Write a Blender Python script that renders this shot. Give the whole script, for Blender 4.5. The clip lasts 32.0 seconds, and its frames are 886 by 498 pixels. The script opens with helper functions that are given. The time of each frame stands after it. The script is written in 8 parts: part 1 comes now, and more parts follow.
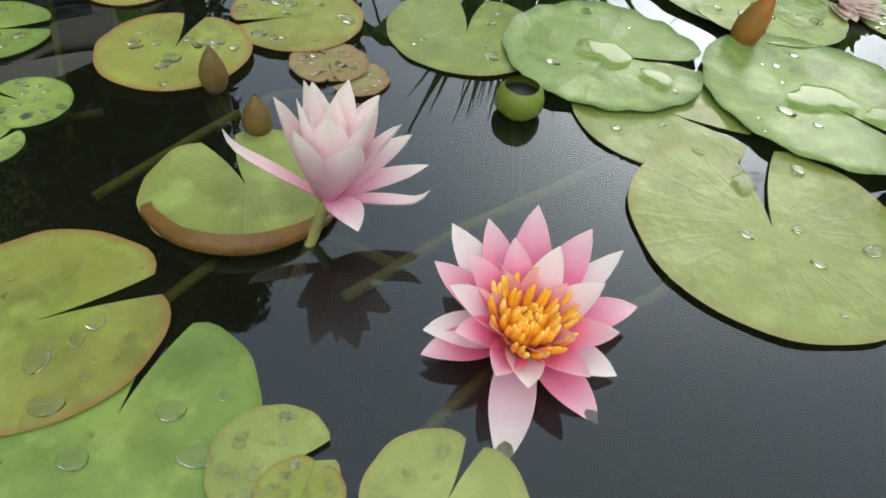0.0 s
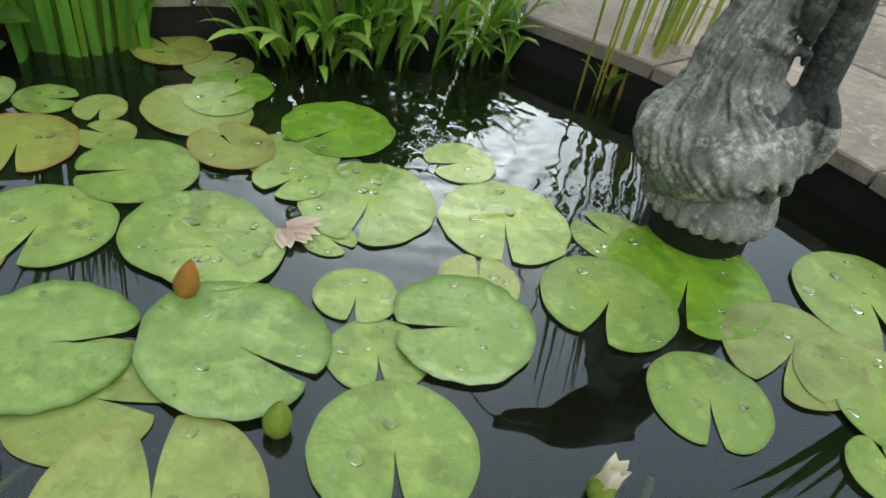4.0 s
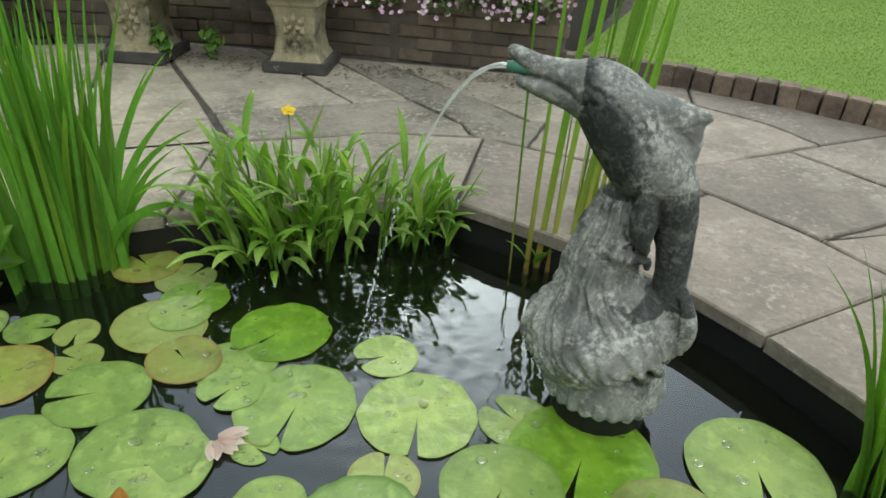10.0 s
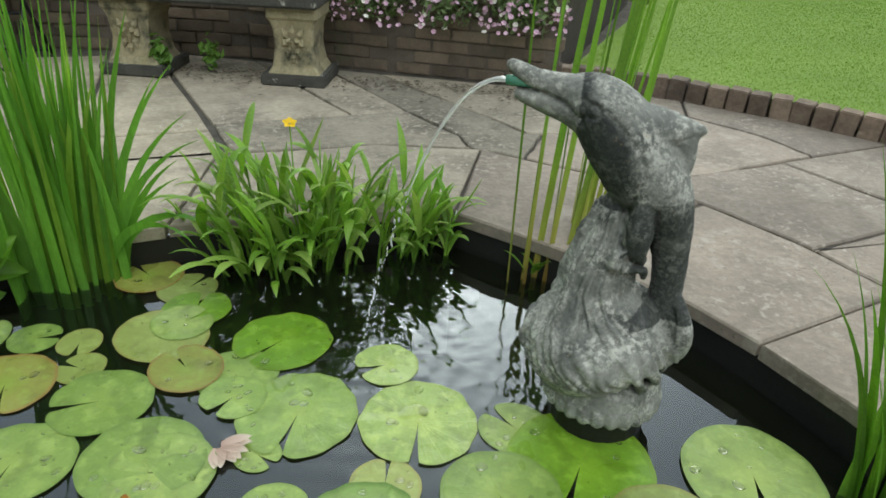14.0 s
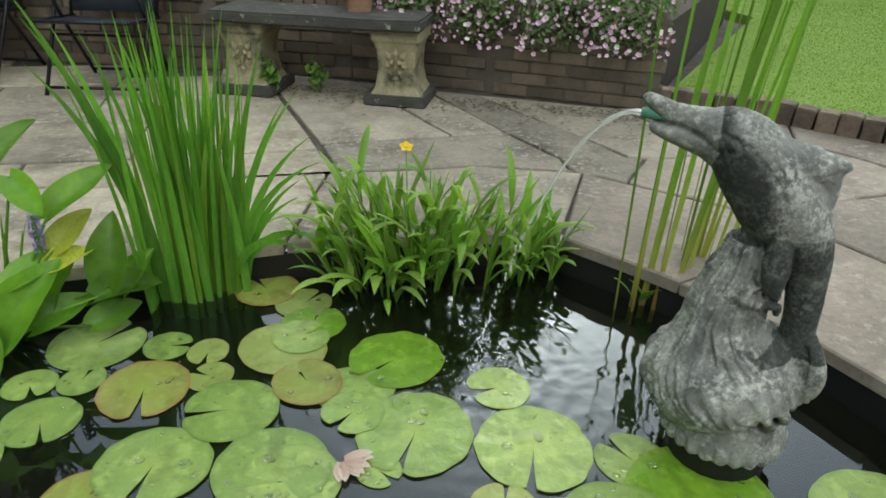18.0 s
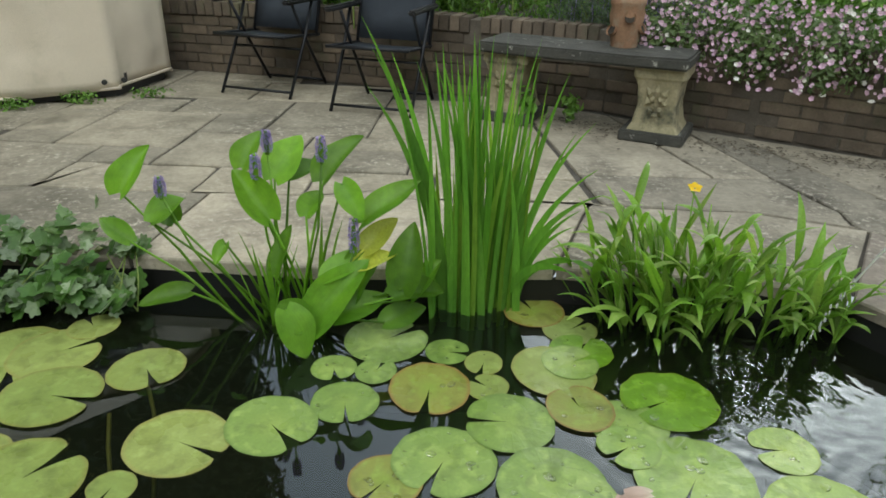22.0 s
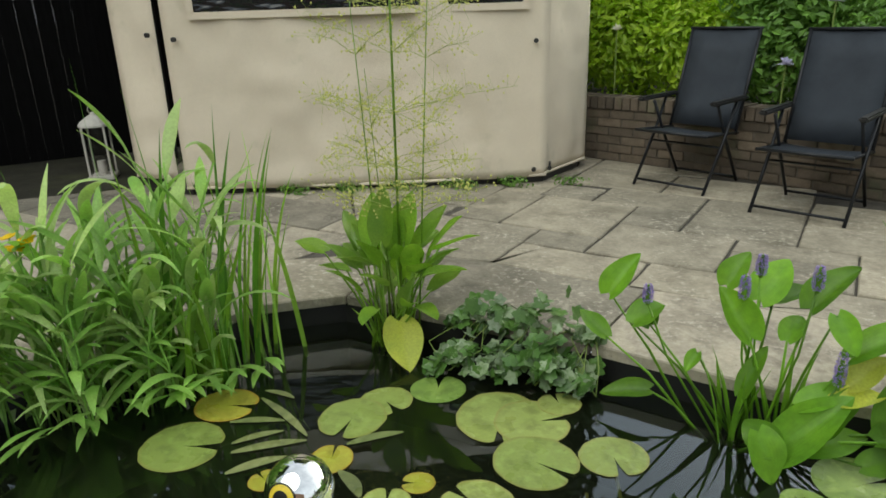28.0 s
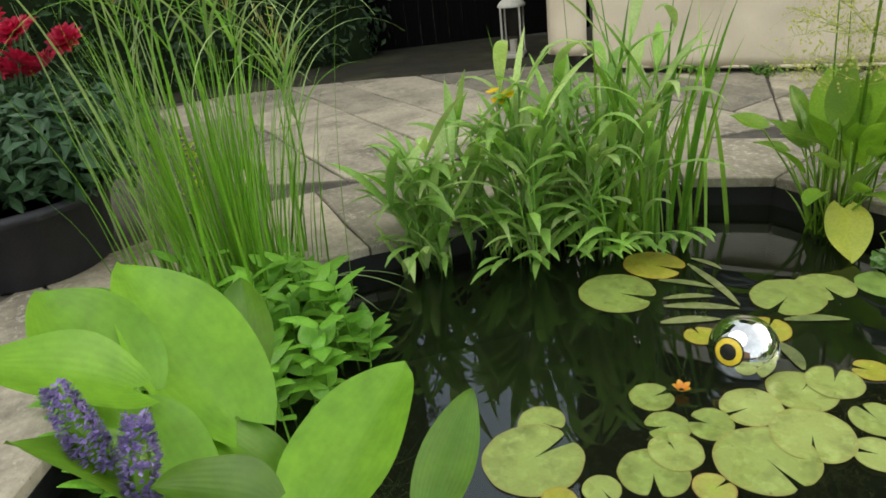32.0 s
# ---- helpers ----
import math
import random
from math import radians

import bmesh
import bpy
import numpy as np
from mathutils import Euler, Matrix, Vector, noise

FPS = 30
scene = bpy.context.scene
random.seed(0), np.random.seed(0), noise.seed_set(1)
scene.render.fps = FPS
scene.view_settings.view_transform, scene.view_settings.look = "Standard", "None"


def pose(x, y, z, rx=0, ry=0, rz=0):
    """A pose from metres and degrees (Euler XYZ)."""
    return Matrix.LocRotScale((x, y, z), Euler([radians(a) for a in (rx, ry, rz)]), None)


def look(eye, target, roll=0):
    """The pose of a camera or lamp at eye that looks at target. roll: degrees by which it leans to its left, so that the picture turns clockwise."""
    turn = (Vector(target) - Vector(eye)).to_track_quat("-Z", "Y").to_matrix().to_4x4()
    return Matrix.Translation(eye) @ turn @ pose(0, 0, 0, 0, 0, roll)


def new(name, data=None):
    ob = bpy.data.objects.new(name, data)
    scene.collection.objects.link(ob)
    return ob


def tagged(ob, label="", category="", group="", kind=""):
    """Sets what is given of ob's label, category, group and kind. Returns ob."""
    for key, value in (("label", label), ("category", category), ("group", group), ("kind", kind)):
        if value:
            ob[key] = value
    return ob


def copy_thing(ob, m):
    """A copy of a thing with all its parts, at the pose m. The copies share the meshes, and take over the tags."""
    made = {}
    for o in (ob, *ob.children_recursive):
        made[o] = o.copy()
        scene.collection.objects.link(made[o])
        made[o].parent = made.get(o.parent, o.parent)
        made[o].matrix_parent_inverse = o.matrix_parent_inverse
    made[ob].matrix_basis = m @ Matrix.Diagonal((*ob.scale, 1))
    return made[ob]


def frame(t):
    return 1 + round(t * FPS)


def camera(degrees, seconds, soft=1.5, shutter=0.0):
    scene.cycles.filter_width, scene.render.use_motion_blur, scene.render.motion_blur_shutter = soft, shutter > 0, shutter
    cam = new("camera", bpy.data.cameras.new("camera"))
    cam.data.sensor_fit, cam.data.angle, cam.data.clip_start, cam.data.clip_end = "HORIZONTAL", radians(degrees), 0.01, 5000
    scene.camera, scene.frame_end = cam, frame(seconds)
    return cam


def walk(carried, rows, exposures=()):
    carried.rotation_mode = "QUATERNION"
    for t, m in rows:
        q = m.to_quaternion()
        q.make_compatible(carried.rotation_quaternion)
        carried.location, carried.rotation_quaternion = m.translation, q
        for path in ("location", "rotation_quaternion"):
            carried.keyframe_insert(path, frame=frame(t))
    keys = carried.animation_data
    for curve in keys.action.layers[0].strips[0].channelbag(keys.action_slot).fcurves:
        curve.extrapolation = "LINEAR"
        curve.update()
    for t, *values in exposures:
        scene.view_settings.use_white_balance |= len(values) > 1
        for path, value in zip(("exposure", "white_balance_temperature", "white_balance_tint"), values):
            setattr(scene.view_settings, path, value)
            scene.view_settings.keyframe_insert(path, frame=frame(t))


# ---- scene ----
cam = camera(65.85, 32.0, soft=1.7)
# seconds, place in metres, Euler turn in degrees
PATH = [
    (0, -0.0629, 0.0726, 0.4641, 43.754, -4.957, -5.900),
    (0.5, -0.0330, 0.0777, 0.4990, 44.734, -6.032, -7.433),
    (1, 0.0169, 0.0753, 0.5302, 45.394, -6.433, -9.955),
    (1.5, 0.0816, 0.0652, 0.5576, 46.186, -6.797, -12.875),
    (2, 0.1369, 0.0569, 0.6021, 46.522, -7.436, -16.146),
    (2.5, 0.2035, 0.0404, 0.6632, 47.091, -8.119, -19.543),
    (3, 0.2658, 0.0126, 0.7182, 47.908, -7.512, -22.690),
    (3.5, 0.3304, -0.0047, 0.7985, 49.890, -8.874, -26.712),
    (4, 0.3561, -0.0137, 0.8556, 51.362, -8.442, -28.609),
    (4.5, 0.3766, -0.0170, 0.9310, 53.745, -8.995, -30.789),
    (6.5, 0.5691, -0.1292, 1.0688, 59.770, -4.357, -27.068),
    (7, 0.5740, -0.1404, 1.0986, 59.825, -4.023, -27.797),
    (7.5, 0.5737, -0.1577, 1.1244, 60.387, -3.464, -27.576),
    (8, 0.5650, -0.1800, 1.1461, 60.884, -2.902, -27.781),
    (8.5, 0.5541, -0.1868, 1.1626, 60.947, -3.347, -28.064),
    (9, 0.5593, -0.1907, 1.1620, 60.927, -2.687, -28.149),
    (9.5, 0.5683, -0.1963, 1.1615, 61.026, -3.023, -28.373),
    (10, 0.5741, -0.2006, 1.1628, 60.937, -2.749, -28.018),
    (10.5, 0.5771, -0.2014, 1.1622, 60.943, -3.006, -28.292),
    (11, 0.5785, -0.2045, 1.1637, 60.815, -2.845, -28.367),
    (11.5, 0.5752, -0.2053, 1.1609, 60.873, -2.925, -28.503),
    (12, 0.5728, -0.2021, 1.1617, 60.866, -3.109, -28.441),
    (12.5, 0.5668, -0.2167, 1.1693, 61.062, -2.973, -28.496),
    (13, 0.5617, -0.2196, 1.1670, 61.339, -3.063, -28.254),
    (13.5, 0.5560, -0.2176, 1.1764, 61.504, -2.920, -28.355),
    (14, 0.5512, -0.2178, 1.1732, 61.869, -2.883, -28.397),
    (14.5, 0.5555, -0.2122, 1.1740, 61.975, -3.130, -28.213),
    (16.5, 0.5460, -0.2027, 1.1755, 61.831, -2.805, -28.216),
    (17, 0.5235, -0.2006, 1.1829, 61.959, -2.226, -26.792),
    (17.5, 0.4751, -0.1861, 1.1981, 62.361, -1.645, -24.430),
    (18, 0.4327, -0.1756, 1.2059, 62.843, -1.745, -22.266),
    (18.5, 0.3917, -0.1600, 1.2132, 63.201, -1.822, -20.159),
    (19, 0.3488, -0.1525, 1.2191, 63.549, -1.588, -17.482),
    (19.5, 0.2986, -0.1480, 1.2248, 64.299, -1.985, -14.509),
    (20, 0.2660, -0.1386, 1.2214, 64.394, -1.942, -13.072),
    (20.5, 0.2427, -0.1412, 1.2182, 64.321, -1.565, -11.320),
    (21, 0.2178, -0.1431, 1.2171, 64.537, -1.361, -9.386),
    (21.5, 0.1898, -0.1500, 1.2205, 64.519, -1.177, -7.259),
    (22, 0.1473, -0.1542, 1.2273, 64.727, -1.044, -5.138),
    (22.5, 0.1072, -0.1566, 1.2349, 64.987, -0.389, -2.281),
    (23, 0.0504, -0.1626, 1.2452, 65.289, -0.931, 0.078),
    (23.5, 0.0112, -0.1728, 1.2599, 65.688, -0.663, 2.130),
    (24, -0.0133, -0.1788, 1.2782, 66.199, -0.380, 3.798),
    (24.5, -0.0455, -0.1896, 1.3084, 66.713, 0.188, 6.807),
    (25, -0.0756, -0.1899, 1.3411, 67.167, -0.260, 7.767),
    (25.5, -0.1083, -0.2102, 1.3539, 68.084, 0.499, 10.197),
    (27.5, -0.2687, -0.2904, 1.4037, 70.890, 0.800, 18.774),
    (28, -0.3198, -0.3201, 1.4098, 70.664, 1.747, 22.552),
    (28.5, -0.3629, -0.3436, 1.4105, 70.524, 1.699, 25.201),
    (29, -0.4115, -0.3715, 1.4062, 70.396, 1.925, 27.466),
    (29.5, -0.4479, -0.4096, 1.4104, 70.502, 3.081, 32.071),
    (30, -0.4723, -0.4577, 1.4155, 71.144, 3.619, 35.953),
    (30.5, -0.5017, -0.5065, 1.4066, 71.457, 4.240, 41.087),
    (31, -0.5183, -0.5586, 1.4119, 70.924, 4.753, 44.854),
    (31.5, -0.5236, -0.6123, 1.4015, 68.074, 5.640, 48.536),
    (32, -0.5303, -0.6605, 1.3604, 64.129, 6.423, 50.846),
]
walk(cam, [(t, pose(x, y, z, rx, ry, rz)) for t, x, y, z, rx, ry, rz in PATH], exposures=[(0.0, 0.90, 6500, 8), (2.0, 0.95, 6500, 6), (4.0, 1.00, 6500, 3), (12.0, 1.08, 6500, 2), (21.0, 1.02, 6550, 2), (28.0, 0.98, 6750, 2), (30.5, 0.96, 6850, 3), (32.0, 1.14, 6950, 4)])

# ---- world and light: a bright overcast sky ----
SUN_EL, SUN_ROT = radians(27), radians(32)
world = bpy.data.worlds.new("overcast_sky")
world.use_nodes = True
scene.world = world
wn = world.node_tree.nodes
sky = wn.new("ShaderNodeTexSky")
sky.sky_type = "NISHITA"
sky.sun_disc = False
sky.sun_elevation, sky.sun_rotation = SUN_EL, SUN_ROT
sky.air_density, sky.dust_density, sky.ozone_density = 1.0, 3.5, 1.0
soft_sky = wn.new("ShaderNodeHueSaturation")
soft_sky.inputs["Saturation"].default_value = 0.4
wn["Background"].inputs["Strength"].default_value = 0.15
world.node_tree.links.new(sky.outputs["Color"], soft_sky.inputs["Color"])
cloud_veil = wn.new("ShaderNodeMix")
cloud_veil.data_type = "RGBA"
cloud_veil.inputs[0].default_value = 0.56
cloud_veil.inputs[7].default_value = (3.15, 3.4, 3.85, 1)
world.node_tree.links.new(soft_sky.outputs["Color"], cloud_veil.inputs[6])
world.node_tree.links.new(cloud_veil.outputs[2], wn["Background"].inputs["Color"])
sun = new("sun", bpy.data.lights.new("sun", "SUN"))
sun.data.energy, sun.data.angle, sun.data.color = 0.85, radians(60), (1.0, 0.985, 0.95)
sun.matrix_world = look((-1.0, -4.6, 6.6), (0, 0, 0))


# ---- materials ----
def material(name, c1, c2, scale=8.0, rough=0.7, bump=0.2, fine=80.0, metal=0.0, spec=0.4, stain=None, stain_scale=1.5,
             stain_lo=0.5, stain_hi=0.65, vary=0.0, thin=0.0, depth=0.01, rough_vary=0.1, island=False, coat=0.0, stretch=(1, 1, 1)):
    """A surface of two colours in soft patches, a fine grain that also gives relief, optional stains, and variation from piece to piece."""
    m = bpy.data.materials.new(name)
    m.use_nodes = True
    nd, ln = m.node_tree.nodes, m.node_tree.links
    b = nd["Principled BSDF"]
    geo = nd.new("ShaderNodeNewGeometry")
    vec = nd.new("ShaderNodeVectorMath")
    vec.operation = "MULTIPLY"
    vec.inputs[1].default_value = stretch
    ln.new(geo.outputs["Position"], vec.inputs[0])

    def tex(s, detail, rough_=0.6):
        n = nd.new("ShaderNodeTexNoise")
        n.inputs["Scale"].default_value, n.inputs["Detail"].default_value, n.inputs["Roughness"].default_value = s, detail, rough_
        ln.new(vec.outputs[0], n.inputs["Vector"])
        return n

    def mix(a, b_, fac, mode="MIX"):
        n = nd.new("ShaderNodeMix")
        n.data_type, n.blend_type = "RGBA", mode
        for sock, v in ((n.inputs[6], a), (n.inputs[7], b_), (n.inputs[0], fac)):
            if isinstance(v, (int, float)):
                sock.default_value = v
            elif isinstance(v, tuple):
                sock.default_value = (*v, 1) if len(v) == 3 else v
            else:
                ln.new(v, sock)
        return n.outputs[2]

    def ramp(sock, lo, hi):
        n = nd.new("ShaderNodeMapRange")
        n.inputs[1].default_value, n.inputs[2].default_value = lo, hi
        ln.new(sock, n.inputs[0])
        return n.outputs[0]

    big, small = tex(scale, 4), tex(fine, 5)
    col = mix(c1, c2, ramp(big.outputs["Fac"], 0.3, 0.7))
    grain = ramp(small.outputs["Fac"], 0.25, 0.75)
    col = mix(col, mix((0.55,) * 3, (1.35,) * 3, grain), 0.45, "MULTIPLY")
    if stain:
        st = tex(stain_scale, 6, 0.65)
        col = mix(col, stain, ramp(st.outputs["Fac"], stain_lo, stain_hi))
    if vary:
        if island:
            rnd = geo.outputs["Random Per Island"]
        else:
            rnd = nd.new("ShaderNodeObjectInfo").outputs["Random"]
        col = mix(col, mix((1 - vary,) * 3, (1 + vary, 1 + vary * 0.9, 1 + vary * 0.75), rnd), 1.0, "MULTIPLY")
    ln.new(col, b.inputs["Base Color"])
    rr = nd.new("ShaderNodeMapRange")
    rr.inputs[3].default_value, rr.inputs[4].default_value = max(0.02, rough - rough_vary), min(1.0, rough + rough_vary)
    ln.new(big.outputs["Fac"], rr.inputs[0])
    ln.new(rr.outputs[0], b.inputs["Roughness"])
    b.inputs["Metallic"].default_value = metal
    b.inputs["Specular IOR Level"].default_value = spec
    b.inputs["Coat Weight"].default_value = coat
    if bump:
        bp = nd.new("ShaderNodeBump")
        bp.inputs["Strength"].default_value, bp.inputs["Distance"].default_value = bump, depth
        ln.new(small.outputs["Fac"], bp.inputs["Height"])
        ln.new(bp.outputs[0], b.inputs["Normal"])
    if thin:
        t = nd.new("ShaderNodeBsdfTranslucent")
        ln.new(mix(col, (1.5, 1.6, 0.7), 0.5, "MULTIPLY"), t.inputs["Color"])
        ms = nd.new("ShaderNodeMixShader")
        ms.inputs[0].default_value = thin
        ln.new(b.outputs[0], ms.inputs[1])
        ln.new(t.outputs[0], ms.inputs[2])
        ln.new(ms.outputs[0], nd["Material Output"].inputs["Surface"])
    return m


def water_material():
    """Clear dark pond water: what lies below shows darkly, the surface mirrors by Fresnel; low ripples where the jet falls."""
    m = bpy.data.materials.new("pond_water")
    m.use_nodes = True
    nd, ln = m.node_tree.nodes, m.node_tree.links
    nd.remove(nd["Principled BSDF"])
    clear, gloss, mixs, fr = (nd.new("ShaderNode" + n) for n in ("BsdfTransparent", "BsdfGlossy", "MixShader", "Fresnel"))
    clear.inputs[0].default_value = (0.78, 0.80, 0.62, 1)
    gloss.inputs["Color"].default_value = (0.79, 0.90, 1.0, 1)
    gloss.inputs["Roughness"].default_value = 0.0
    fr.inputs["IOR"].default_value = 1.7
    geo = nd.new("ShaderNodeNewGeometry")
    # rings round the jet's foot, fading outward
    off = nd.new("ShaderNodeVectorMath")
    off.operation = "DISTANCE"
    off.inputs[1].default_value = (JET_FOOT[0], JET_FOOT[1], 0)
    ln.new(geo.outputs["Position"], off.inputs[0])
    fade = nd.new("ShaderNodeMapRange")
    fade.inputs[1].default_value, fade.inputs[2].default_value = 0.05, 0.62
    fade.inputs[3].default_value, fade.inputs[4].default_value = 1.0, 0.0
    ln.new(off.outputs["Value"], fade.inputs[0])
    wave = nd.new("ShaderNodeTexNoise")
    wave.inputs["Scale"].default_value, wave.inputs["Detail"].default_value = 20.0, 1.5
    ln.new(geo.outputs["Position"], wave.inputs["Vector"])
    ring = nd.new("ShaderNodeMath")
    ring.operation = "SINE"
    k = nd.new("ShaderNodeMath")
    k.operation = "MULTIPLY"
    k.inputs[1].default_value = 95.0
    ln.new(off.outputs["Value"], k.inputs[0])
    ln.new(k.outputs[0], ring.inputs[0])
    add = nd.new("ShaderNodeMath")
    add.operation = "MULTIPLY_ADD"
    add.inputs[1].default_value = 0.13
    ln.new(ring.outputs[0], add.inputs[0])
    ln.new(wave.outputs["Fac"], add.inputs[2])
    hgt = nd.new("ShaderNodeMath")
    hgt.operation = "MULTIPLY"
    ln.new(add.outputs[0], hgt.inputs[0])
    ln.new(fade.outputs[0], hgt.inputs[1])
    # faint slow swell over the whole pond
    calm = nd.new("ShaderNodeTexNoise")
    calm.inputs["Scale"].default_value = 3.0
    ln.new(geo.outputs["Position"], calm.inputs["Vector"])
    swell = nd.new("ShaderNodeMath")
    swell.operation = "MULTIPLY_ADD"
    swell.inputs[1].default_value = 0.15
    ln.new(calm.outputs["Fac"], swell.inputs[0])
    ln.new(hgt.outputs[0], swell.inputs[2])
    bp = nd.new("ShaderNodeBump")
    bp.inputs["Strength"].default_value, bp.inputs["Distance"].default_value = 1.0, 0.0044
    ln.new(swell.outputs[0], bp.inputs["Height"])
    ln.new(bp.outputs[0], gloss.inputs["Normal"])
    ln.new(bp.outputs[0], fr.inputs["Normal"])
    ln.new(fr.outputs[0], mixs.inputs[0])
    murk, body = nd.new("ShaderNodeBsdfDiffuse"), nd.new("ShaderNodeMixShader")
    murk.inputs["Color"].default_value = (0.022, 0.026, 0.014, 1)
    body.inputs[0].default_value = 0.22
    ln.new(clear.outputs[0], body.inputs[1])
    ln.new(murk.outputs[0], body.inputs[2])
    ln.new(body.outputs[0], mixs.inputs[1])
    ln.new(gloss.outputs[0], mixs.inputs[2])
    ln.new(mixs.outputs[0], nd["Material Output"].inputs["Surface"])
    return m


JET_FOOT = (1.15, 1.26)
PAVE = 0.14
WATER = water_material()
STONE = material("york_stone", (0.385, 0.350, 0.282), (0.240, 0.219, 0.178), 4.0, 0.78, 0.6, 38, spec=0.25, stain=(0.105, 0.095, 0.078), stain_scale=2.6, stain_lo=0.50, stain_hi=0.74, vary=0.36, depth=0.008, rough_vary=0.12)
STONE_PALE = material("york_stone_pale", (0.385, 0.348, 0.272), (0.24, 0.217, 0.170), 5.0, 0.80, 0.6, 42, spec=0.25, stain=(0.16, 0.145, 0.11), stain_scale=3.2, stain_lo=0.52, stain_hi=0.72, vary=0.30, depth=0.008, rough_vary=0.12)
STONE_BROWN = material("york_stone_brown", (0.270, 0.232, 0.190), (0.165, 0.144, 0.122), 3.0, 0.70, 0.6, 40, spec=0.3, stain=(0.30, 0.275, 0.23), stain_scale=4.5, stain_lo=0.56, stain_hi=0.70, vary=0.22, depth=0.008, rough_vary=0.15)


def weather(m, pale, dark):
    """Adds crusts of pale lichen, dark pits and a worn edge tone to a flagstone."""
    nd, ln = m.node_tree.nodes, m.node_tree.links
    b = nd["Principled BSDF"]
    col = b.inputs["Base Color"].links[0].from_socket
    geo = nd.new("ShaderNodeNewGeometry")
    for colour, scale, lo, hi, patch, plo, phi, most in ((pale, 30.0, 0.53, 0.62, 2.6, 0.44, 0.60, 0.75), (dark, 55.0, 0.60, 0.68, 3.4, 0.38, 0.56, 0.8), (pale, 120.0, 0.62, 0.68, 1.7, 0.40, 0.60, 0.7), (dark, 5.5, 0.52, 0.66, 1.3, 0.45, 0.60, 0.55)):
        masks = []
        for sc, a, c in ((scale, lo, hi), (patch, plo, phi)):
            n, r = nd.new("ShaderNodeTexNoise"), nd.new("ShaderNodeMapRange")
            n.inputs["Scale"].default_value, n.inputs["Detail"].default_value, n.inputs["Roughness"].default_value = sc, 7, 0.7
            r.inputs[1].default_value, r.inputs[2].default_value = a, c
            ln.new(geo.outputs["Position"], n.inputs["Vector"])
            ln.new(n.outputs["Fac"], r.inputs[0])
            masks.append(r.outputs[0])
        both, cap_ = nd.new("ShaderNodeMath"), nd.new("ShaderNodeMath")
        both.operation, cap_.operation = "MULTIPLY", "MULTIPLY"
        ln.new(masks[0], both.inputs[0])
        ln.new(masks[1], both.inputs[1])
        ln.new(both.outputs[0], cap_.inputs[0])
        cap_.inputs[1].default_value = most
        mx = nd.new("ShaderNodeMix")
        mx.data_type = "RGBA"
        ln.new(cap_.outputs[0], mx.inputs[0])
        ln.new(col, mx.inputs[6])
        mx.inputs[7].default_value = (*colour, 1)
        col = mx.outputs[2]
    ln.new(col, b.inputs["Base Color"])


weather(STONE, (0.50, 0.455, 0.375), (0.13, 0.115, 0.09))
weather(STONE_PALE, (0.56, 0.51, 0.42), (0.15, 0.135, 0.10))
weather(STONE_BROWN, (0.40, 0.365, 0.31), (0.085, 0.075, 0.065))
EDGE_BRICK = material("edging_brick", (0.20, 0.16, 0.125), (0.10, 0.075, 0.06), 9, 0.9, 0.6, 70, stain=(0.32, 0.30, 0.25), stain_scale=6, stain_lo=0.58, stain_hi=0.75, vary=0.45, depth=0.006)
JOINT = material("mortar", (0.10, 0.09, 0.075), (0.05, 0.045, 0.038), 10, 0.95, 0.5, 120)
LINER = material("pond_liner", (0.008, 0.008, 0.008), (0.015, 0.015, 0.012), 5, 0.55, 0.2, 60)
MUD = material("pond_mud", (0.012, 0.013, 0.008), (0.02, 0.02, 0.012), 3, 0.9, 0.2, 30)
WALL_MORTAR = material("old_mortar", (0.14, 0.12, 0.098), (0.09, 0.078, 0.062), 8, 0.95, 0.5, 110)
BRICK = material("brick", (0.172, 0.138, 0.106), (0.108, 0.088, 0.068), 7, 0.9, 0.6, 90, stain=(0.09, 0.10, 0.06), stain_scale=3, stain_lo=0.55, stain_hi=0.75, vary=0.35, depth=0.006)
LAWN_SOIL = material("lawn_soil", (0.155, 0.255, 0.034), (0.12, 0.205, 0.028), 1.3, 0.95, 0.3, 150)
EARTH = material("earth", (0.05, 0.04, 0.03), (0.03, 0.025, 0.02), 12, 0.95, 0.6, 60)
CANVAS = material("cream_canvas", (0.70, 0.615, 0.49), (0.59, 0.515, 0.405), 1.6, 0.85, 0.15, 300, stain=(0.36, 0.34, 0.24), stain_scale=2.6, stain_lo=0.58, stain_hi=0.9)
